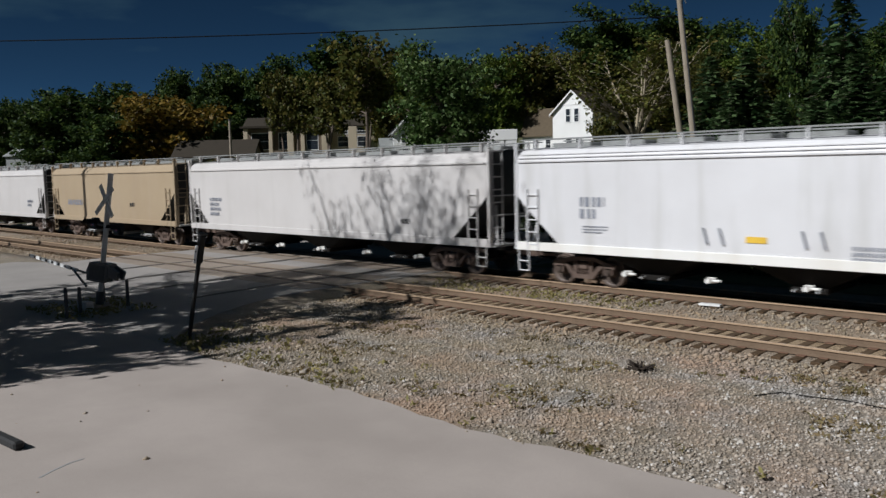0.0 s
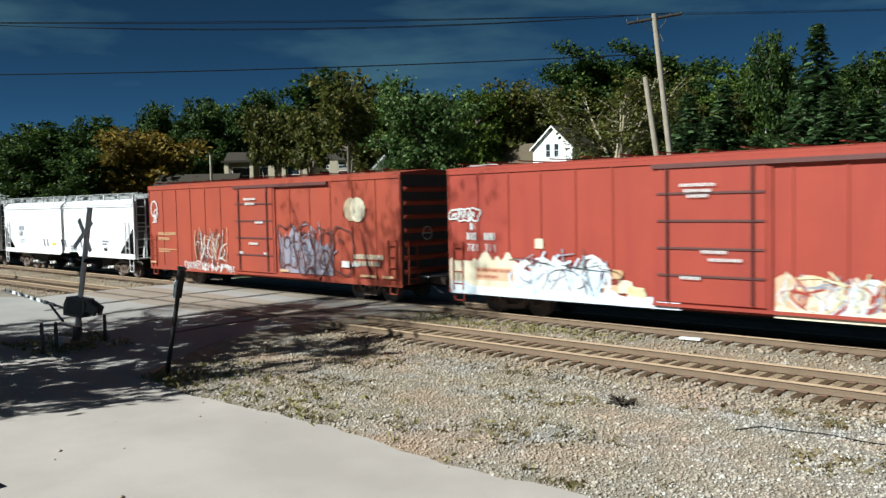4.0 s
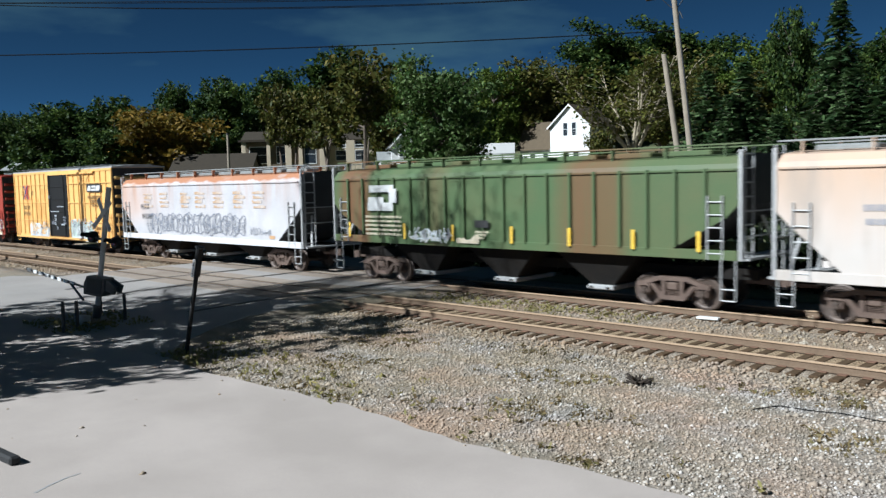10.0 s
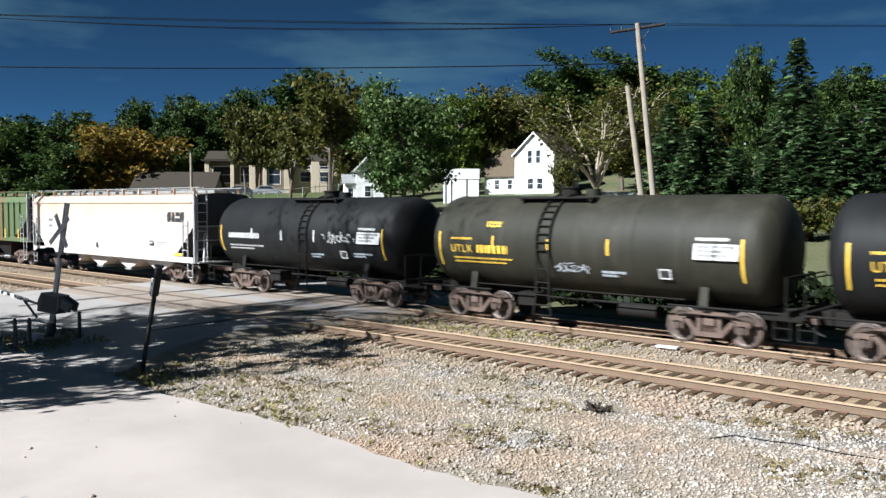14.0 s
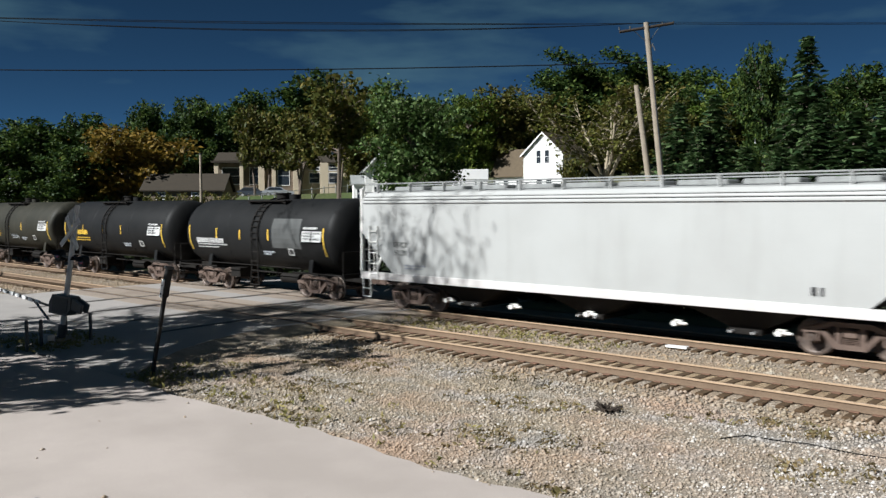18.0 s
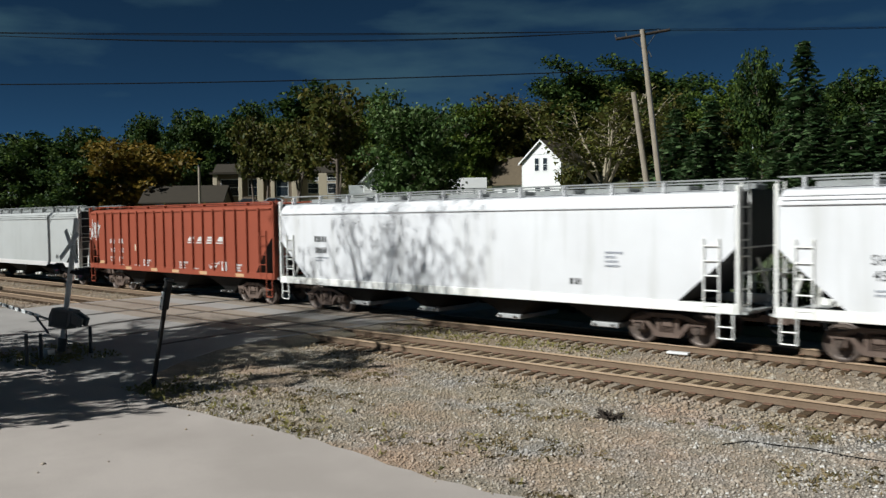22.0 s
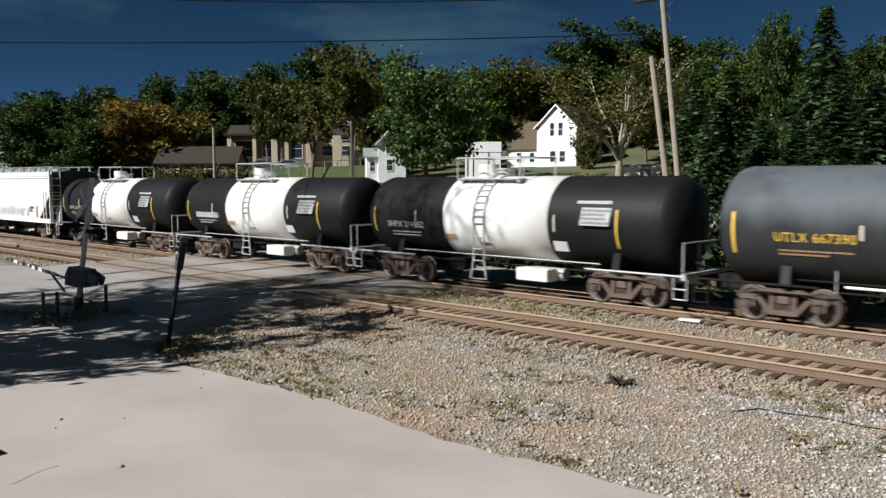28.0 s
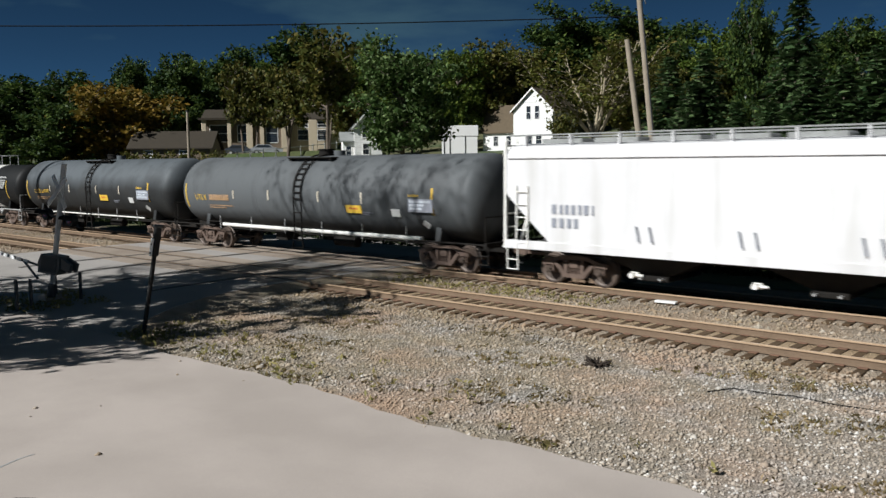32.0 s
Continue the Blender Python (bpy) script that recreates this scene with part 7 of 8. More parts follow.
plant(BROAD[2], -58.6, 103.4, 13.3, 3.3)
plant(BROAD[2], -59.8, 118.8, 13.1, 3.2)
plant(BROAD[1], -56.5, 123.4, 13.1, 3.0)
plant(BROAD[0], -47.6, 113.0, 14.6, 3.3)
plant(BROAD[0], -46.1, 121.8, 12.6, 2.7)
plant(BROAD[1], -45.6, 133.3, 14.2, 3.5)
plant(BROAD[2], -42.0, 139.0, 15.9, 3.5)
plant(BROAD[2], -34.6, 125.5, 13.0, 2.7)
plant(BUSH, -42.8, 36.6, 4.2, 1.9)
plant(BUSH, -39.7, 36.7, 4.2, 2.1)
plant(BUSH, -28.1, 31.2, 4.9, 1.9)
plant(BUSH, -24.5, 30.5, 4.5, 2.2)
plant(BUSH, -21.1, 29.5, 4.3, 2.1)
plant(BUSH, -18.4, 29.4, 4.2, 2.0)
plant(BUSH, -15.5, 29.4, 4.4, 1.9)
plant(BUSH, -12.8, 29.1, 4.2, 1.8)
plant(BUSH, -60.6, 36.1, 3.8, 1.7)
plant(BUSH, -59.6, 66.0, 9.8, 2.3)
plant(BUSH, -95.5, 32.1, 4.4, 2.8)
plant(BUSH, -99.7, 28.0, 4.9, 2.8)

# the trees whose shade falls on the road and the train
plant(SHADE, -24.8, -21.2, 12.4, 5.0)
plant(SHADE, -21.2, -23.2, 9.6, 3.0)
plant(SHADE, -30.6, -22.6, 10.2, 3.7)
plant(HIGH_SHADE, -30.6, -25.0, 22.5, 5.6)


# ---- buildings ----
def window(parent, x, y, z, w, h, face=-1):
    """A window in a wall that faces local -y."""
    fr = G()
    for a, b, c2, d in ((-w / 2 - .08, -w / 2, 0, h), (w / 2, w / 2 + .08, 0, h), (-w / 2 - .08, w / 2 + .08, -.1, 0), (-w / 2 - .08, w / 2 + .08, h, h + .1), (-w / 2, w / 2, h / 2 - .03, h / 2 + .03)):
        fr.box(a, -0.07, c2, b, 0.02, d)
    ob = part("window", fr, M_SIDING, parent, "white framed sash window", pose(x, y, z))
    part("pane", G().box(-w / 2, -0.02, 0, w / 2, 0.0, h), M_GLASS, ob)
    return ob


def house(name, label, m, blocks, wall, roof_mat, windows):
    """blocks: (x0, x1, y0, y1, wall height, ridge height, ridge axis)."""
    ob = tagged(new(name), label, "house")
    ob.matrix_basis = m
    for x0, x1, y0, y1, hw, hr, ax in blocks:
        g = G().box(x0, y0, -1.5, x1, y1, hw)
        xm, ym = (x0 + x1) / 2, (y0 + y1) / 2
        if ax == 1:
            g.prism([(x0, hw), (x1, hw), (xm, hr)], 1, y0, y1)
        else:
            g.prism([(y0, hw), (y1, hw), (ym, hr)], 0, x0, x1)
        face = wall[len(ob.children) // 3] if isinstance(wall, list) else wall
        w = part("wall", g, face, ob)
        lap = G()
        for k in range(int(hw / 0.3)):
            lap.box(x0 - .015, y0 - .02, k * .3, x1 + .015, y0, k * .3 + .025)
        part("siding_lap", lap, face, w)
        o, t = 0.35, 0.14
        for s in (-1, 1):
            if ax == 1:
                e = x0 - o if s < 0 else x1 + o
                dz = (hr - hw) / (xm - x0) * o
                rp = G().loft([[(e, y, hw - dz), (xm, y, hr), (xm, y, hr + t), (e, y, hw - dz + t)] for y in (y0 - o, y1 + o)], smooth=False)
            else:
                e = y0 - o if s < 0 else y1 + o
                dz = (hr - hw) / (ym - y0) * o
                rp = G().loft([[(x, e, hw - dz), (x, ym, hr), (x, ym, hr + t), (x, e, hw - dz + t)] for x in (x0 - o, x1 + o)], smooth=False)
            part("roof", rp, roof_mat, ob)
            if ax == 1:
                part("bargeboard", G().loft([[(e, y, hw - dz - .12), (xm, y, hr - .12), (xm, y, hr + t - .02), (e, y, hw - dz + t - .02)] for y in (y0 - o - .04, y0 - o)], smooth=False), face, ob)
    for x, y, z, w, h in windows:
        window(ob, x, y, z, w, h)
    return ob


CAM_TURN = 43.6
white_house = house("house", "white wooden house with a brown gabled roof", pose(-68.6, 71.6, 5.2, 0, 0, CAM_TURN - 32),
                    [(-2.9, 2.9, 0, 9, 5.6, 8.4, 1), (-8.2, -2.9, 1.2, 6.0, 3.0, 6.4, 0)], M_SIDING, M_SHINGLE,
                    [(-0.62, 0, 4.3, 0.6, 1.7), (0.62, 0, 4.3, 0.6, 1.7), (-0.5, 0, 0.8, 0.8, 1.4), (0.9, 0, 0.8, 0.8, 1.4), (-4.2, 1.2, 0.8, 0.7, 1.3), (-6.2, 1.2, 0.8, 0.7, 1.3)])
part("gable_trim", G().box(-1.75, -0.06, 6.55, 1.75, 0.0, 6.7), M_SIDING, white_house)
part("chimney", G().box(-8.6, 3.4, 3.0, -7.9, 4.0, 7.0, .02), M_RUST, white_house)

carport = tagged(new("carport"), "white flat roofed carport beside the house", "carport")
carport.matrix_basis = pose(-69.2, 57.2, 4.2, 0, 0, CAM_TURN)
part("roof", G().box(-2.3, -0.2, 2.75, 2.3, 4.8, 4.05, .03), M_SIDING, carport)
for x in (-1.9, -1.2, 0.7):
    part("post", G().box(x - .05, -.19, -1.0, x + .05, -.142, 2.75), M_DARKMETAL, carport)
part("wall", G().box(-2.2, -0.14, -1.0, 2.2, 0.02, 2.75), M_SIDING, carport)

house("house", "white house with porch half hidden by a tree", pose(-77.8, 49.2, 3.9, 0, 0, CAM_TURN + 8),
      [(-1.2, 2.2, 0, 7, 4.4, 6.2, 1), (-2.6, -1.2, 0.4, 5, 2.6, 3.6, 0)], M_SIDING, M_GREYROOF,
      [(0.1, 0, 3.0, 0.6, 1.1), (1.2, 0, 3.0, 0.6, 1.1), (0.2, 0, 0.9, 0.7, 1.3), (-1.9, 0.4, 0.8, 0.6, 1.1)])
# M_BUFF paints the front's shaded walls, M_CREAMWALL its lit ones
condo = house("apartment_building", "two storey building, walls browned for shade, with cream columns and brown roof", pose(-114.6, 62.4, 6.8, 0, 0, CAM_TURN + 4),
              [(-10.8, -3.0, 0, 9, 4.2, 5.9, 0), (-3.0, 3.2, -1.2, 9, 4.6, 6.4, 1), (3.2, 10.6, 0, 9, 4.2, 5.6, 0)], [M_BUFF, M_BUFF, M_CREAMWALL], M_DARKROOF,
              [(-8.2, 0, 0.6, 3.0, 2.6), (-4.6, 0, 0.6, 1.4, 2.6), (0.3, -1.2, 0.4, 1.8, 3.0), (5.2, 0, 0.8, 1.6, 1.6), (8.4, 0, 0.8, 1.6, 1.6), (5.2, 0, 2.9, 1.6, 0.9), (8.4, 0, 2.9, 1.6, 0.9)])
for x, w in ((-10.4, .35), (-6.4, .3), (-3.2, .5), (-1.2, .3), (2.4, .55), (6.9, .7)):
    part("column", G().box(x - w, -1.7, -1.5, x + w, -1.2, 4.0, .03), M_CREAMWALL, condo, "cream column before the front")
part("porch_roof", G().prism([(-11.2, 4.0), (3.4, 4.0), (3.4, 4.5), (-11.2, 4.3)], 1, -2.0, 0.0), M_DARKROOF, condo)
house("house", "low house with a long brown roof", pose(-88.6, 29.1, 5.0, 0, 0, CAM_TURN + 2), [(-4.5, 4.5, 0, 6, 0.7, 2.5, 0)], M_BUFF, M_DARKROOF, [(-2.5, 0, -0.4, 0.9, 0.7), (1.5, 0, -0.4, 0.9, 0.7)])
for x, y in ((-90.4, 25.6), (-88.0, 27.2), (-85.9, 29.3), (-84.0, 31.6)):
    plant(BUSH, x, y, 5.3, 1.9)
house("house", "pale grey house high on the wooded hill", pose(-47.4, 96.2, 10.8, 0, 0, CAM_TURN + 20), [(-2.0, 2.0, 0, 5, 1.6, 3.9, 1), (-3.2, -2.0, 0.5, 4, 0.8, 2.4, 0)], M_GREYROOF, M_GREYROOF, [(0, 0, 0.7, 0.8, 1.0)])
house("house", "grey roofed house at the edge of the woods", pose(-138.0, 26.0, 5.9, 0, 0, CAM_TURN - 10), [(-4, 4, 0, 6, 1.2, 2.4, 0)], M_GREYROOF, M_GREYROOF, [(1, 0, 0.2, 1.0, 0.8)])
shed = tagged(new("shed"), "low white shed among the trees", "shed")
shed.matrix_basis = pose(-41.6, 48.8, 3.3, 0, 0, CAM_TURN)
part("wall", G().box(-2.2, 0, -0.5, 2.2, 3, 1.5), M_SIDING, shed)
part("roof", G().prism([(-.3, 1.45), (3.3, 1.7), (3.3, 1.82), (-.3, 1.57)], 0, -2.4, 2.4), M_GREYROOF, shed)
part("door", G().box(-.5, -.04, -.4, .5, 0, 1.3), M_GREYROOF, shed)


def parked_car(m, paint, label):
    car = tagged(new("parked_car"), label, "car", group="parked cars")
    car.matrix_basis = m
    prof = [(-2.2, 0.35), (2.2, 0.35), (2.25, 0.7), (2.1, 0.85), (1.0, 0.95), (0.4, 1.42), (-1.2, 1.45), (-1.9, 0.98), (-2.25, 0.9)]
    part("body", G().prism(prof, 1, -0.85, 0.85), paint, car)
    part("side_window", G().prism([(0.75, 0.98), (0.3, 1.34), (-1.15, 1.36), (-1.6, 1.0)], 1, -0.87, 0.87), M_GLASS, car)
    for x in (-1.4, 1.4):
        for s in (-1, 1):
            w = part("wheel", G().tube((0, -0.1, 0), (0, 0.1, 0), 0.33, n=16), M_RUBBER, car, "", pose(x, s * 0.8, 0.33))
            part("rim", G().tube((0, -0.11, 0), (0, 0.11, 0), 0.19, n=12), M_GALV, w)
    return car


for x, y, lift, paint, lab, rz in ((-99.5, 50.5, 1.6, M_CARPAINT, "silver parked car before the apartment building", CAM_TURN + 8), (-103.5, 49.0, 1.7, M_CARDARK, "dark parked car before the apartment building", CAM_TURN + 4)):
    terrace = ground_height(x, y) + lift
    parked_car(pose(x, y, terrace, 0, 0, rz), paint, lab)
street = G()
street.loft([[(-124 + 3.5 * i * .724 + o * -.69, 30 + 3.5 * i * .69 + o * .724, 4.3 + 0.11 * i + (o + 4) * .02 + d) for o, d in ((-4.5, -3.5), (-3.6, 0), (4, 0), (4.5, -3.5))] for i in range(15)], smooth=False)
tagged(place("lawn_terrace", street, M_LAWN), "green lawn on a low terrace behind the railway", "lawn", kind="structure")
rail_fence = tagged(new("guard_rail"), "thin pale guard rail along the lawn", "guard rail")
rail_fence.matrix_basis = pose(-97.4, 44.1, 5.2, 0, 0, 72)
for k in range(9):
    part("post", G().box(-.06, -.06, -1.6, .06, .06, .3), M_GALV, rail_fence, "", pose(1.8 * k, 0, 0.17 * k))
part("beam", G().prism([(0, 0.02), (14.6, 1.4), (14.6, 1.50), (0, .12)], 1, -.1, -.05), M_SIGNWHITE, rail_fence)


# ---- poles and wires ----
def leaning(x, y, z, degrees):
    """Upright things that have settled to one side."""
    return pose(x, y, z) @ Matrix.Rotation(radians(degrees), 4, Vector((-0.69, 0.724, 0)))


def wood_pole(x, y, top, r, label, arm=False, lean=0.0):
    z = ground_height(x, y)
    pole = tagged(new("utility_pole"), label, "utility pole", group="utility poles")
    pole.matrix_basis = leaning(x, y, z, lean)
    part("shaft", G().tube((0, 0, -1), (0, 0, top - z), r * 1.15, r * 0.8, n=14), M_POLE, pole)
    if arm:
        h = top - z
        d = Vector((math.cos(radians(CAM_TURN)), math.sin(radians(CAM_TURN)), 0))
        p = d * 1.45
        g = G()
        a0, a1 = -p + Vector((0, 0, h - .35)), p + Vector((0, 0, h - .2))
        g.tube(a0, a1, 0.075, n=6)
        part("crossarm", g, M_DARKWOOD, pole)
        part("arm_brace", G().tube(-p * .5 + Vector((0, 0, h - .32)), Vector((0, 0, h - 1.1)), .02).tube(p * .5 + Vector((0, 0, h - .28)), Vector((0, 0, h - 1.1)), .02), M_DARKMETAL, pole)
        for k in (-1, -.6, .6, 1):
            q = p * k + Vector((0, 0, h - .25))
            part("insulator", G().tube(q, q + Vector((0, 0, .16)), .05, .03), M_DARKMETAL, pole)
        part("conduit", G().path([(0.16, -.1, 0), (0.16, -.1, h - 1.5), (0.35, -.2, h - 1.2), (0.5, -.25, h - 1.6)], .03), M_DARKMETAL, pole)
    return pole


wood_pole(-22.1, 19.47, 13.5, 0.17, "tall weathered wooden utility pole with a crossarm", True, -6.2)
wood_pole(-21.75, 17.8, 10.0, 0.17, "shorter grey wooden pole stub beside the utility pole", False, -8.0)
wood_pole(-53.4, -10.6, 14.0, 0.17, "weathered wooden utility pole beside the road", True)
wood_pole(18.0, 58.0, 15.0, 0.17, "weathered wooden utility pole on the slope", True)
light_pole = tagged(new("pole"), "slim weathered wooden pole behind the track", "pole")
light_pole.matrix_basis = pose(-55.2, 11.2, ground_height(-55.2, 11.2))
part("shaft", G().tube((0, 0, -.5), (0, 0, 7.5), 0.13, 0.09, n=10), M_POLE, light_pole)
part("cap", G().tube((0, 0, 7.5), (0, 0, 7.6), 0.11, n=10), M_DARKMETAL, light_pole)


def wire(p, q, sag, r=0.018):
    p, q = Vector(p), Vector(q)
    pts = []
    for k in range(25):
        t = k / 24
        c = p.lerp(q, t)
        c.z -= sag * 4 * t * (1 - t)
        pts.append(c)
    g = G().path(pts, r, 5)
    return tagged(place("overhead_wire", g, M_CABLE), "thin black overhead wire between utility poles", "wire", group="overhead wires")


for (dx, dz, sag) in ((-1.05, 0.0, 0.15), (-0.6, 0.02, 0.25), (0.6, 0.06, 0.62), (1.05, 0.1, 0.72)):
    ox, oy = dx * .724, dx * .69
    wire((-23.15 + ox, 18.47 + oy, 13.35 + dz), (-53.4 + ox, -10.6 + oy, 13.85 + dz), sag)
    wire((-23.15 + ox, 18.47 + oy, 13.35 + dz), (18.0 + ox, 58.0 + oy, 14.85 + dz), 0.5, 0.007)
wire((-23.1, 18.35, 11.3), (-53.3, -10.7, 11.0), 0.25, 0.03)


# ---- crossing signal, posts, small things ----
signal = tagged(new("crossing_signal"), "railway crossing mast with crossed boards and a lowered gate", "crossing signal")
signal.matrix_basis = leaning(-24.5, -12.05, LOT_Z, 8.5)
part("foundation", G().box(-.35, -.35, -.3, .35, .35, .12, .03), M_PANEL, signal)
part("mast", G().tube((0, 0, .1), (0, 0, 3.95), .075, n=12), M_SILVER, signal)
part("mast_collar", G().tube((0, 0, .12), (0, 0, .5), .12, n=12), M_DARKMETAL, signal)
boards = pose(0, 0, 3.15, 0, 0, 8)
for s in (-1, 1):
    bd = part("crossbuck_board", G().box(-.56, -.012, -.07, .56, .012, .07, .004), M_SIGNWHITE, signal, "white crossbuck board", boards @ pose(0, -.1 + .03 * s, 0, 0, s * 48, 0))
    part("board_back", G().box(-.55, .0, -.065, .55, .004, .065), M_SILVER, bd, "bare metal back of the board", pose(0, -.018, 0))
part("light_bar", G().tube((-.62, 0, 2.42), (.62, 0, 2.42), .035, n=8), M_DARKMETAL, signal, "", pose(0, 0, 0, 0, 0, 8))
for s in (-1, 1):
    bx = math.cos(radians(8)) * .6 * s
    by = math.sin(radians(8)) * .6 * s
    lt = part("flasher", G().tube((0, -.06, 0), (0, .1, 0), .17, n=20), M_SIGNBLACK, signal, "black flasher disc with hood", pose(bx, by, 2.42, 0, 0, 8))
    part("lens", G().tube((0, -.075, 0), (0, -.06, 0), .09, n=16), M_REDLENS, lt)
    part("hood", G().loft([[(.13 * math.cos(a), y, .13 * math.sin(a)) for a in (math.pi * i / 8 for i in range(9))] for y in (-.32, -.06)], smooth=True, caps=False, closed=False), M_SIGNBLACK, lt)
part("gate_mechanism", G().prism([(-.34, .80), (.22, .80), (.34, 1.0), (.29, 1.34), (-.29, 1.34), (-.37, 1.1)], 1, -.23, .23), M_CASE, signal, "dark gate machine case", pose(0, 0, 0, 0, 0, 30))
part("case_door", G().box(-.26, -.25, .86, .24, -.23, 1.29, .008), M_DARKMETAL, signal, "", pose(0, 0, 0, 0, 0, 30))
part("counterweight", G().prism([(.34, 1.0), (.62, .92), (.66, 1.16), (.34, 1.30)], 1, -.2, -.08).prism([(.34, 1.0), (.62, .92), (.66, 1.16), (.34, 1.30)], 1, .08, .2), M_CASE, signal, "", pose(0, 0, 0, 0, 0, 30))
arm_pose = pose(0, .0, 0.9, 0, 1.5, 184)
gate = part("gate_arm", G().box(0.2, -.02, -.03, 4.8, .02, .03), M_DARKMETAL, signal, "", arm_pose)
for k in range(8):
    part("arm_stripe", G().box(1.5 + .42 * k, -.028, -.05, 1.5 + .42 * k + .26, .028, .05), M_SIGNWHITE, gate)
part("support_arm", G().tube((-.2, -.35, .62), (-1.9, -.1, .85), .035), M_DARKMETAL, signal)
post_g = G().tube((0, 0, -.3), (0, 0, .95), .05, n=10).tube((0, 0, .95), (0, 0, 1.0), .04, n=10)
for x, y, hh in ((-23.4, -13.4, .85), (-23.6, -12.95, .8), (-25.2, -11.6, 1.0), (-24.0, -11.4, .8)):
    tagged(place("bollard", post_g, M_DARKMETAL, pose(x, y, LOT_Z) @ Matrix.Diagonal((1, 1, hh, 1))), "short dark steel bollard guarding the signal", "bollard", group="bollards round the signal")
tagged(place("junction_box", G().box(-.18, -.14, -.05, .18, .14, .3, .02), M_SILVER, pose(-24.1, -12.6, LOT_Z, 0, 0, 20)), "small silver cable box beside the mast", "box")

post = tagged(new("marker_post"), "black square post with a white reflector plate", "post")
post.matrix_basis = leaning(-18.2, -12.6, LOT_Z, 10.0)
part("shaft", G().box(-.042, -.042, -.4, .042, .042, 2.3, .012), M_SIGNBLACK, post)
part("head", G().box(-.07, -.07, 1.8, .07, .07, 2.45, .015), M_SIGNBLACK, post)
part("reflector", G().box(-.075, -.10, 1.78, .03, -.075, 2.20, .006), M_SIGNWHITE, post, "white reflector plate")
for zz in (1.86, 2.06):
    part("bolt", G().tube((-.015, -.112, zz), (-.015, -.10, zz), .02, n=8), M_DARKMETAL, post)
part("cap", G().box(-.09, -.09, 2.45, .09, .09, 2.52, .02), M_DARKMETAL, post)

tagged(place("wheel_stop", G().box(-.9, -.08, 0, .9, .08, .13, .03), M_RUBBER, pose(-13.45, -18.36, LOT_Z, 0, 0, 4)), "black rubber wheel stop on the pavement", "wheel stop")
tagged(place("plank", G().box(-.3, -.1, -.02, .3, .1, .04, .01), M_SIGNWHITE, pose(-10.9, -1.2, -.15, 0, 0, 6)), "short white painted plank beside the rail", "plank")
cable_pts = [(-6.1, -8.95, -.18), (-5.85, -8.5, -.17), (-5.3, -8.42, -.18), (-4.9, -8.32, -.17), (-4.3, -8.36, -.18), (-3.2, -8.2, -.19)]
tagged(place("loose_cable", G().path(cable_pts, .010), M_CABLE), "black cable lying on the gravel", "cable")
tagged(place("hose", G().path([(-10.08, -18.75, -.135), (-10.04, -18.61, -.135), (-9.88, -18.48, -.135), (-9.62, -18.39, -.135), (-9.27, -18.31, -.135), (-8.89, -18.22, -.135), (-8.38, -18.11, -.135)], .018), M_RUBBER), "dark rubber hose lying on the pavement", "hose")
scratch = G().loft([[(x - .012, y - .012, LOT_Z - .01), (x - .012, y - .012, LOT_Z + .004), (x + .012, y + .012, LOT_Z + .004), (x + .012, y + .012, LOT_Z - .01)] for x, y in ((-11.20, -18.52), (-11.35, -18.28), (-11.47, -18.02), (-11.50, -17.83))], smooth=False)
tagged(place("chalk_line", scratch, M_GALV), "thin pale scuffed line on the pavement", "line")
clump = tagged(new("brush_heap"), "small dark heap of twigs on the gravel", "twigs")
clump.matrix_basis = pose(-8.5, -8.55, -.2)
rt = random.Random(9)
for k in range(50):
    a = rt.uniform(0, 6.28)
    part("twig", G().tube((rt.uniform(-.1, .1), rt.uniform(-.1, .1), .02), (math.cos(a) * rt.uniform(.12, .3), math.sin(a) * rt.uniform(.12, .3), rt.uniform(.02, .17)), .022, .012, 5), M_DARKWOOD, clump)


# ---- loose stones and weeds ----
def stones(name, n, spots, size, seed, mat, label):
    """Many small eight-faced stones at the spots."""
    r = np.random.RandomState(seed)
    c = np.array(spots)
    s = size * r.lognormal(0, 0.38, size=(n, 1, 1))
    octa = np.array([(1, 0, 0), (0, 1, 0), (-1, 0, 0), (0, -1, 0), (0, 0, .7), (0, 0, -.7)], float)
    v = octa[None] * (0.7 + 0.6 * r.rand(n, 6, 1))
    a = r.uniform(0, 6.28, n)
    rot = np.zeros((n, 3, 3))
    rot[:, 0, 0], rot[:, 0, 1], rot[:, 1, 0], rot[:, 1, 1], rot[:, 2, 2] = np.cos(a), -np.sin(a), np.sin(a), np.cos(a), 1
    v = np.einsum('nij,nkj->nki', rot, v) * s + c[:, None, :]
    f = np.array([(0, 1, 4), (1, 2, 4), (2, 3, 4), (3, 0, 4), (1, 0, 5), (2, 1, 5), (3, 2, 5), (0, 3, 5)])
    faces = (f[None] + 6 * np.arange(n)[:, None, None]).reshape(-1, 3)
    me = bpy.data.meshes.new(name)
    me.vertices.add(6 * n)
    me.vertices.foreach_set("co", v.astype(np.float32).ravel())
    me.loops.add(faces.size)
    me.loops.foreach_set("vertex_index", faces.astype(np.int32).ravel())
    me.polygons.add(len(faces))
    me.polygons.foreach_set("loop_start", np.arange(0, faces.size, 3, dtype=np.int32))
    me.update()
    me.validate()
    me.materials.append(mat)
    return tagged(new(name, me), label, "stones", kind="stuff")


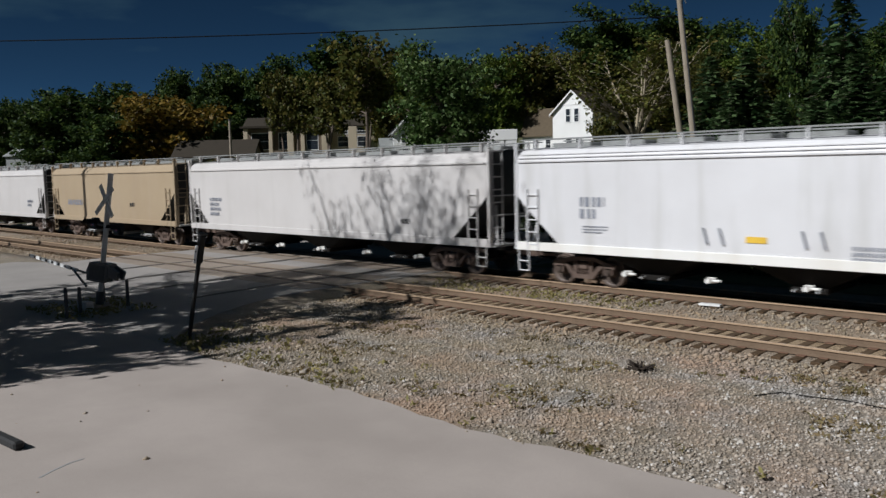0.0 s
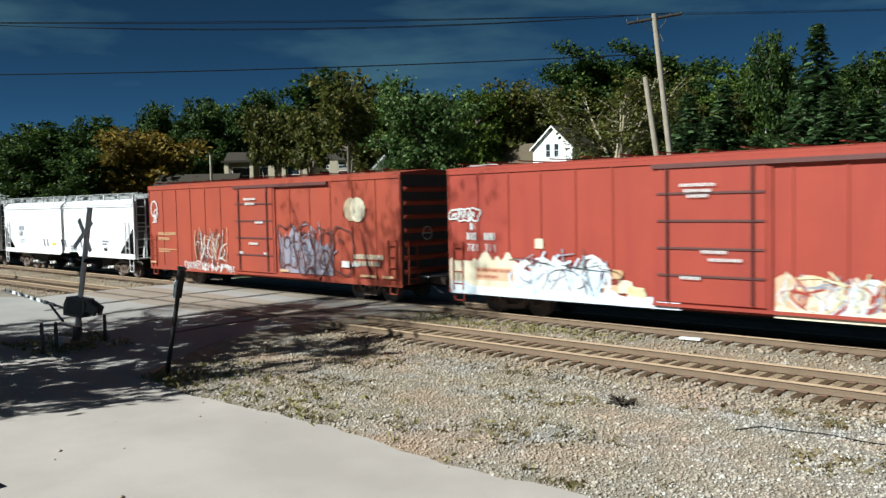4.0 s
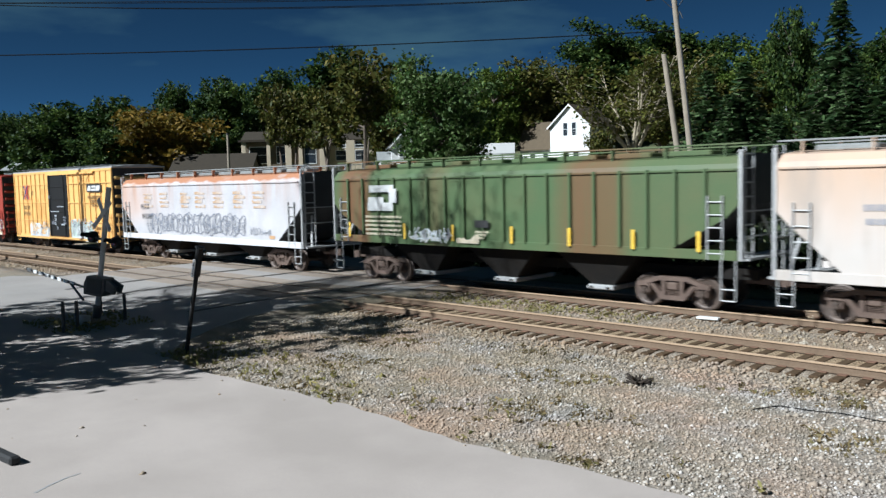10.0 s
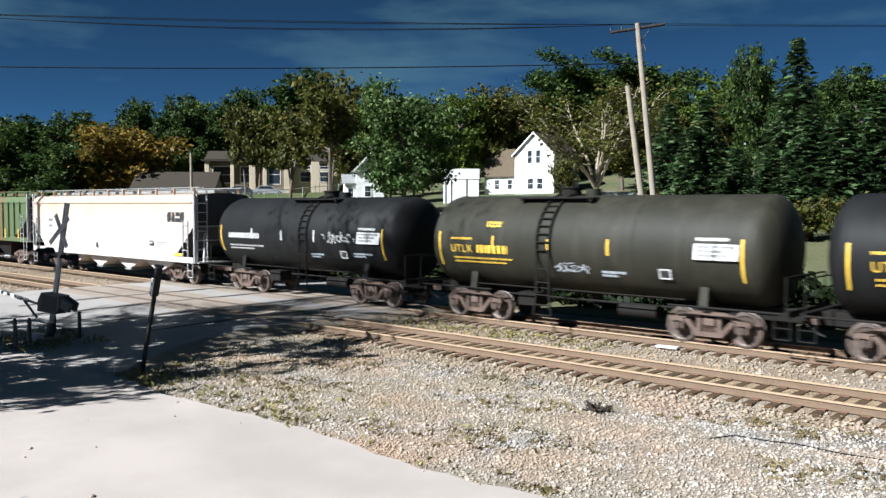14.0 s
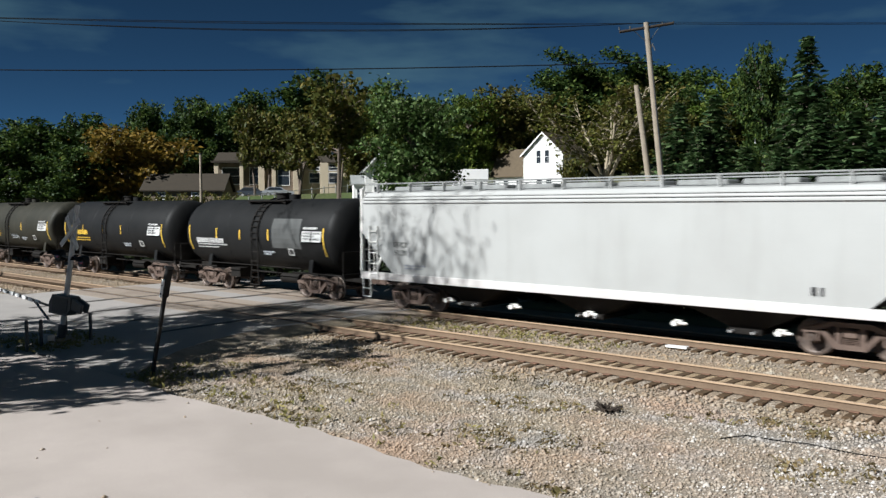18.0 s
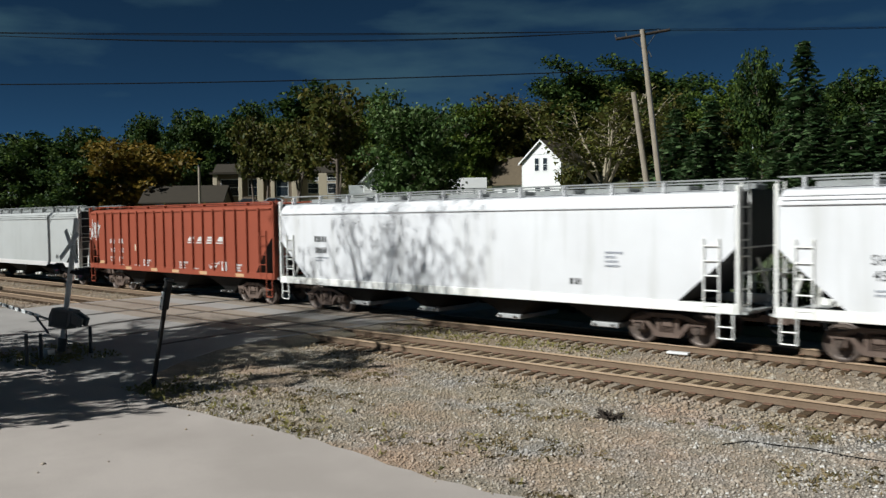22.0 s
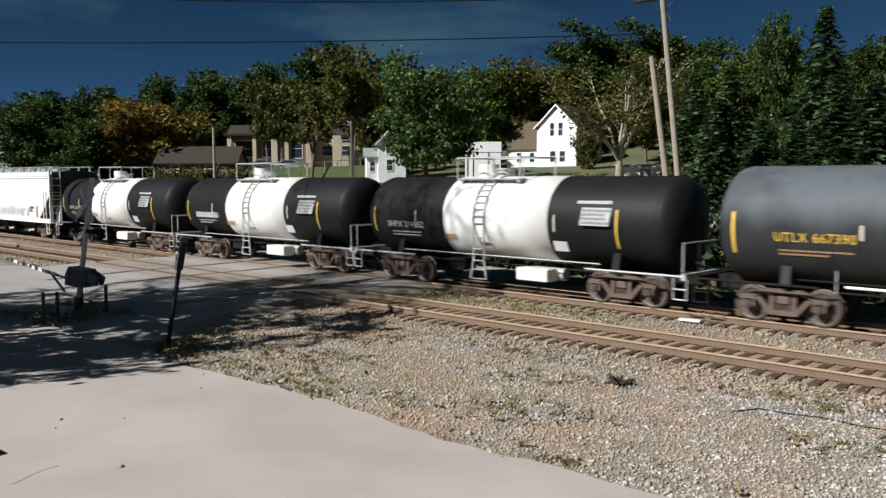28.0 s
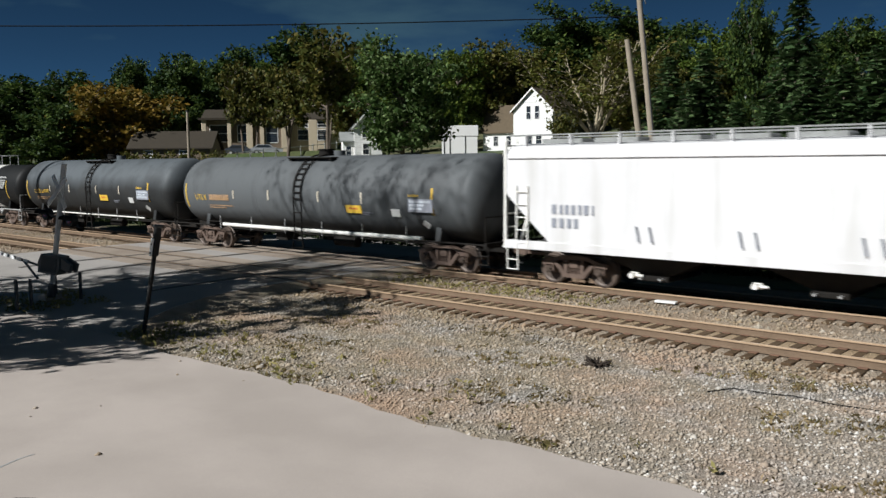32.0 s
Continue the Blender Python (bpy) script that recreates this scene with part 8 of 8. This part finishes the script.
sr = np.random.RandomState(21)
spots = []
for _ in range(56000):
    x, y = sr.uniform(-20.5, 3), sr.uniform(-13.6, -6.9)
    if x < road_edge(y) + 0.15:
        continue
    spots.append((x, y, -0.2 + sr.uniform(0, .012)))
stones("gravel", len(spots), spots, 0.0205, 22, M_STONE, "loose grey and tan gravel beside the track")
spots = []
for _ in range(34000):
    x = sr.uniform(-60, 8)
    y = sr.choice([sr.uniform(-7.2, -2.2), sr.uniform(-7.1, -5.7), sr.uniform(-3.6, -1.0), sr.uniform(-1.5, 2.0)])
    if ROAD_X[0] < x < ROAD_X[1] + .1 or (abs(y + 4.75) < 0.69 or abs(y) < 0.69) and sr.rand() < 0.8:
        continue
    if (-6.12 < y < -5.44 or -1.38 < y < -0.69) and sr.rand() < 0.8:
        continue
    spots.append((x, y, -0.205 + sr.uniform(0, .018)))
stones("ballast_stones", len(spots), spots, 0.032, 23, M_BALLSTONE, "loose ballast stones between the ties")
spots = []
for _ in range(1300):
    x, y = sr.uniform(-19, 3), sr.uniform(-13.3, -6.9)
    if x > road_edge(y) + 0.3:
        spots.append((x, y, -0.185))
stones("cobbles", len(spots), spots, 0.027, 26, M_STONE, "larger pale stones among the gravel")
spots = [(sr.uniform(-20, 2), sr.uniform(-21, -13.4), LOT_Z + .004) for _ in range(60)]
stones("pebbles", len(spots), spots, 0.027, 24, M_STONE, "scattered pale pebbles on the pavement")
cs = []
for _ in range(520):
    x, y = sr.uniform(-18.5, -4), -13.3 + abs(sr.normal(0, 1.2))
    if sr.rand() > math.exp(-(x + 18.5) / 3.5):
        continue
    for k in range(7):
        cs.append((x + sr.normal(0, .06), y + sr.normal(0, .06), -.17 + abs(sr.normal(0, .05))))
for _ in range(140):
    x, y = sr.uniform(-26, -22.8), sr.uniform(-13.6, -11)
    for k in range(7):
        cs.append((x + sr.normal(0, .08), y + sr.normal(0, .08), LOT_Z + .02 + abs(sr.normal(0, .07))))
for _ in range(160):
    x, y = sr.uniform(-21.3, -12), sr.uniform(-3.0, -1.6)
    for k in range(6):
        cs.append((x + sr.normal(0, .06), y + sr.normal(0, .06), -.19 + abs(sr.normal(0, .06))))
tufts = []
for _ in range(1800):
    x, y = sr.uniform(-18.5, 2.5), sr.uniform(-13.2, -6.9)
    if x < road_edge(y) + 0.3 or math.sin(1.1 * x + 0.7 * y) + math.sin(2.3 * y - 0.9 * x + 1.0) + sr.normal(0, 0.5) < 0.75 + max(0.0, x + 8) * 0.12:
        continue
    for k in range(9):
        tufts.append((x + sr.normal(0, .07), y + sr.normal(0, .07), -.19 + abs(sr.normal(0, .018))))
dry = new("dry_weeds", leaf_mesh("dry_weeds", np.array(tufts), 0.042, 28, 0.0, 2.6))
dry.data.materials.append(M_DRYWEED)
tagged(dry, "low brown and olive weeds scattered over the gravel", "weeds", kind="stuff")
# added leaf strip; its near-black green stands in for shade behind the cars
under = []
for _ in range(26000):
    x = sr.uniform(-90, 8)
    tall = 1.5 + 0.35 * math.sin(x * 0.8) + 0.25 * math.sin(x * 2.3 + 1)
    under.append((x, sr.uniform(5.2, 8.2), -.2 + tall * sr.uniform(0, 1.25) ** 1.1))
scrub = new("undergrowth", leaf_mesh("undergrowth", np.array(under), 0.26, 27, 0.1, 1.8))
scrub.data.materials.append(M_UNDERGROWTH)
tagged(scrub, "undergrowth behind the track, its green darkened for shade", "undergrowth", kind="stuff")
weeds = new("weeds", leaf_mesh("weeds", np.array(cs), 0.05, 25, 0.0, 2.4))
weeds.data.materials.append(M_WEED)
tagged(weeds, "yellow green weeds along the pavement edge", "weeds", kind="stuff")


# ---- what moves ----
def motions():
    for car, centre in TRAIN:
        walk(car, [(t, pose(centre - SPEED * t, 0, 0)) for t in (0.0, 8.0, 16.0, 24.0, 32.0)])
    step = 2 / FPS
    turn = math.degrees(SPEED * step / WHEEL_R)
    middle = dict(TRAIN)
    for ob, car in SETS:
        x = ob.matrix_basis.translation.x
        first = max(0.0, (middle[car] - 14.0) / SPEED)
        last = min(32.0, (middle[car] + 75.0) / SPEED)
        if last <= first:
            continue
        first, last = step * math.floor(first / step), last
        rows, k = [], 0
        if first > 0:
            rows.append((0.0, pose(x, 0, WHEEL_R)))
        t = first
        while t <= last + 1e-6:
            rows.append((t, pose(x, 0, WHEEL_R, 0, -turn * k, 0)))
            k += 1
            t = first + step * k
        if rows[-1][0] < 32.0 - 1e-6:
            rows.append((32.0, rows[-1][1]))
        walk(ob, rows)


motions()
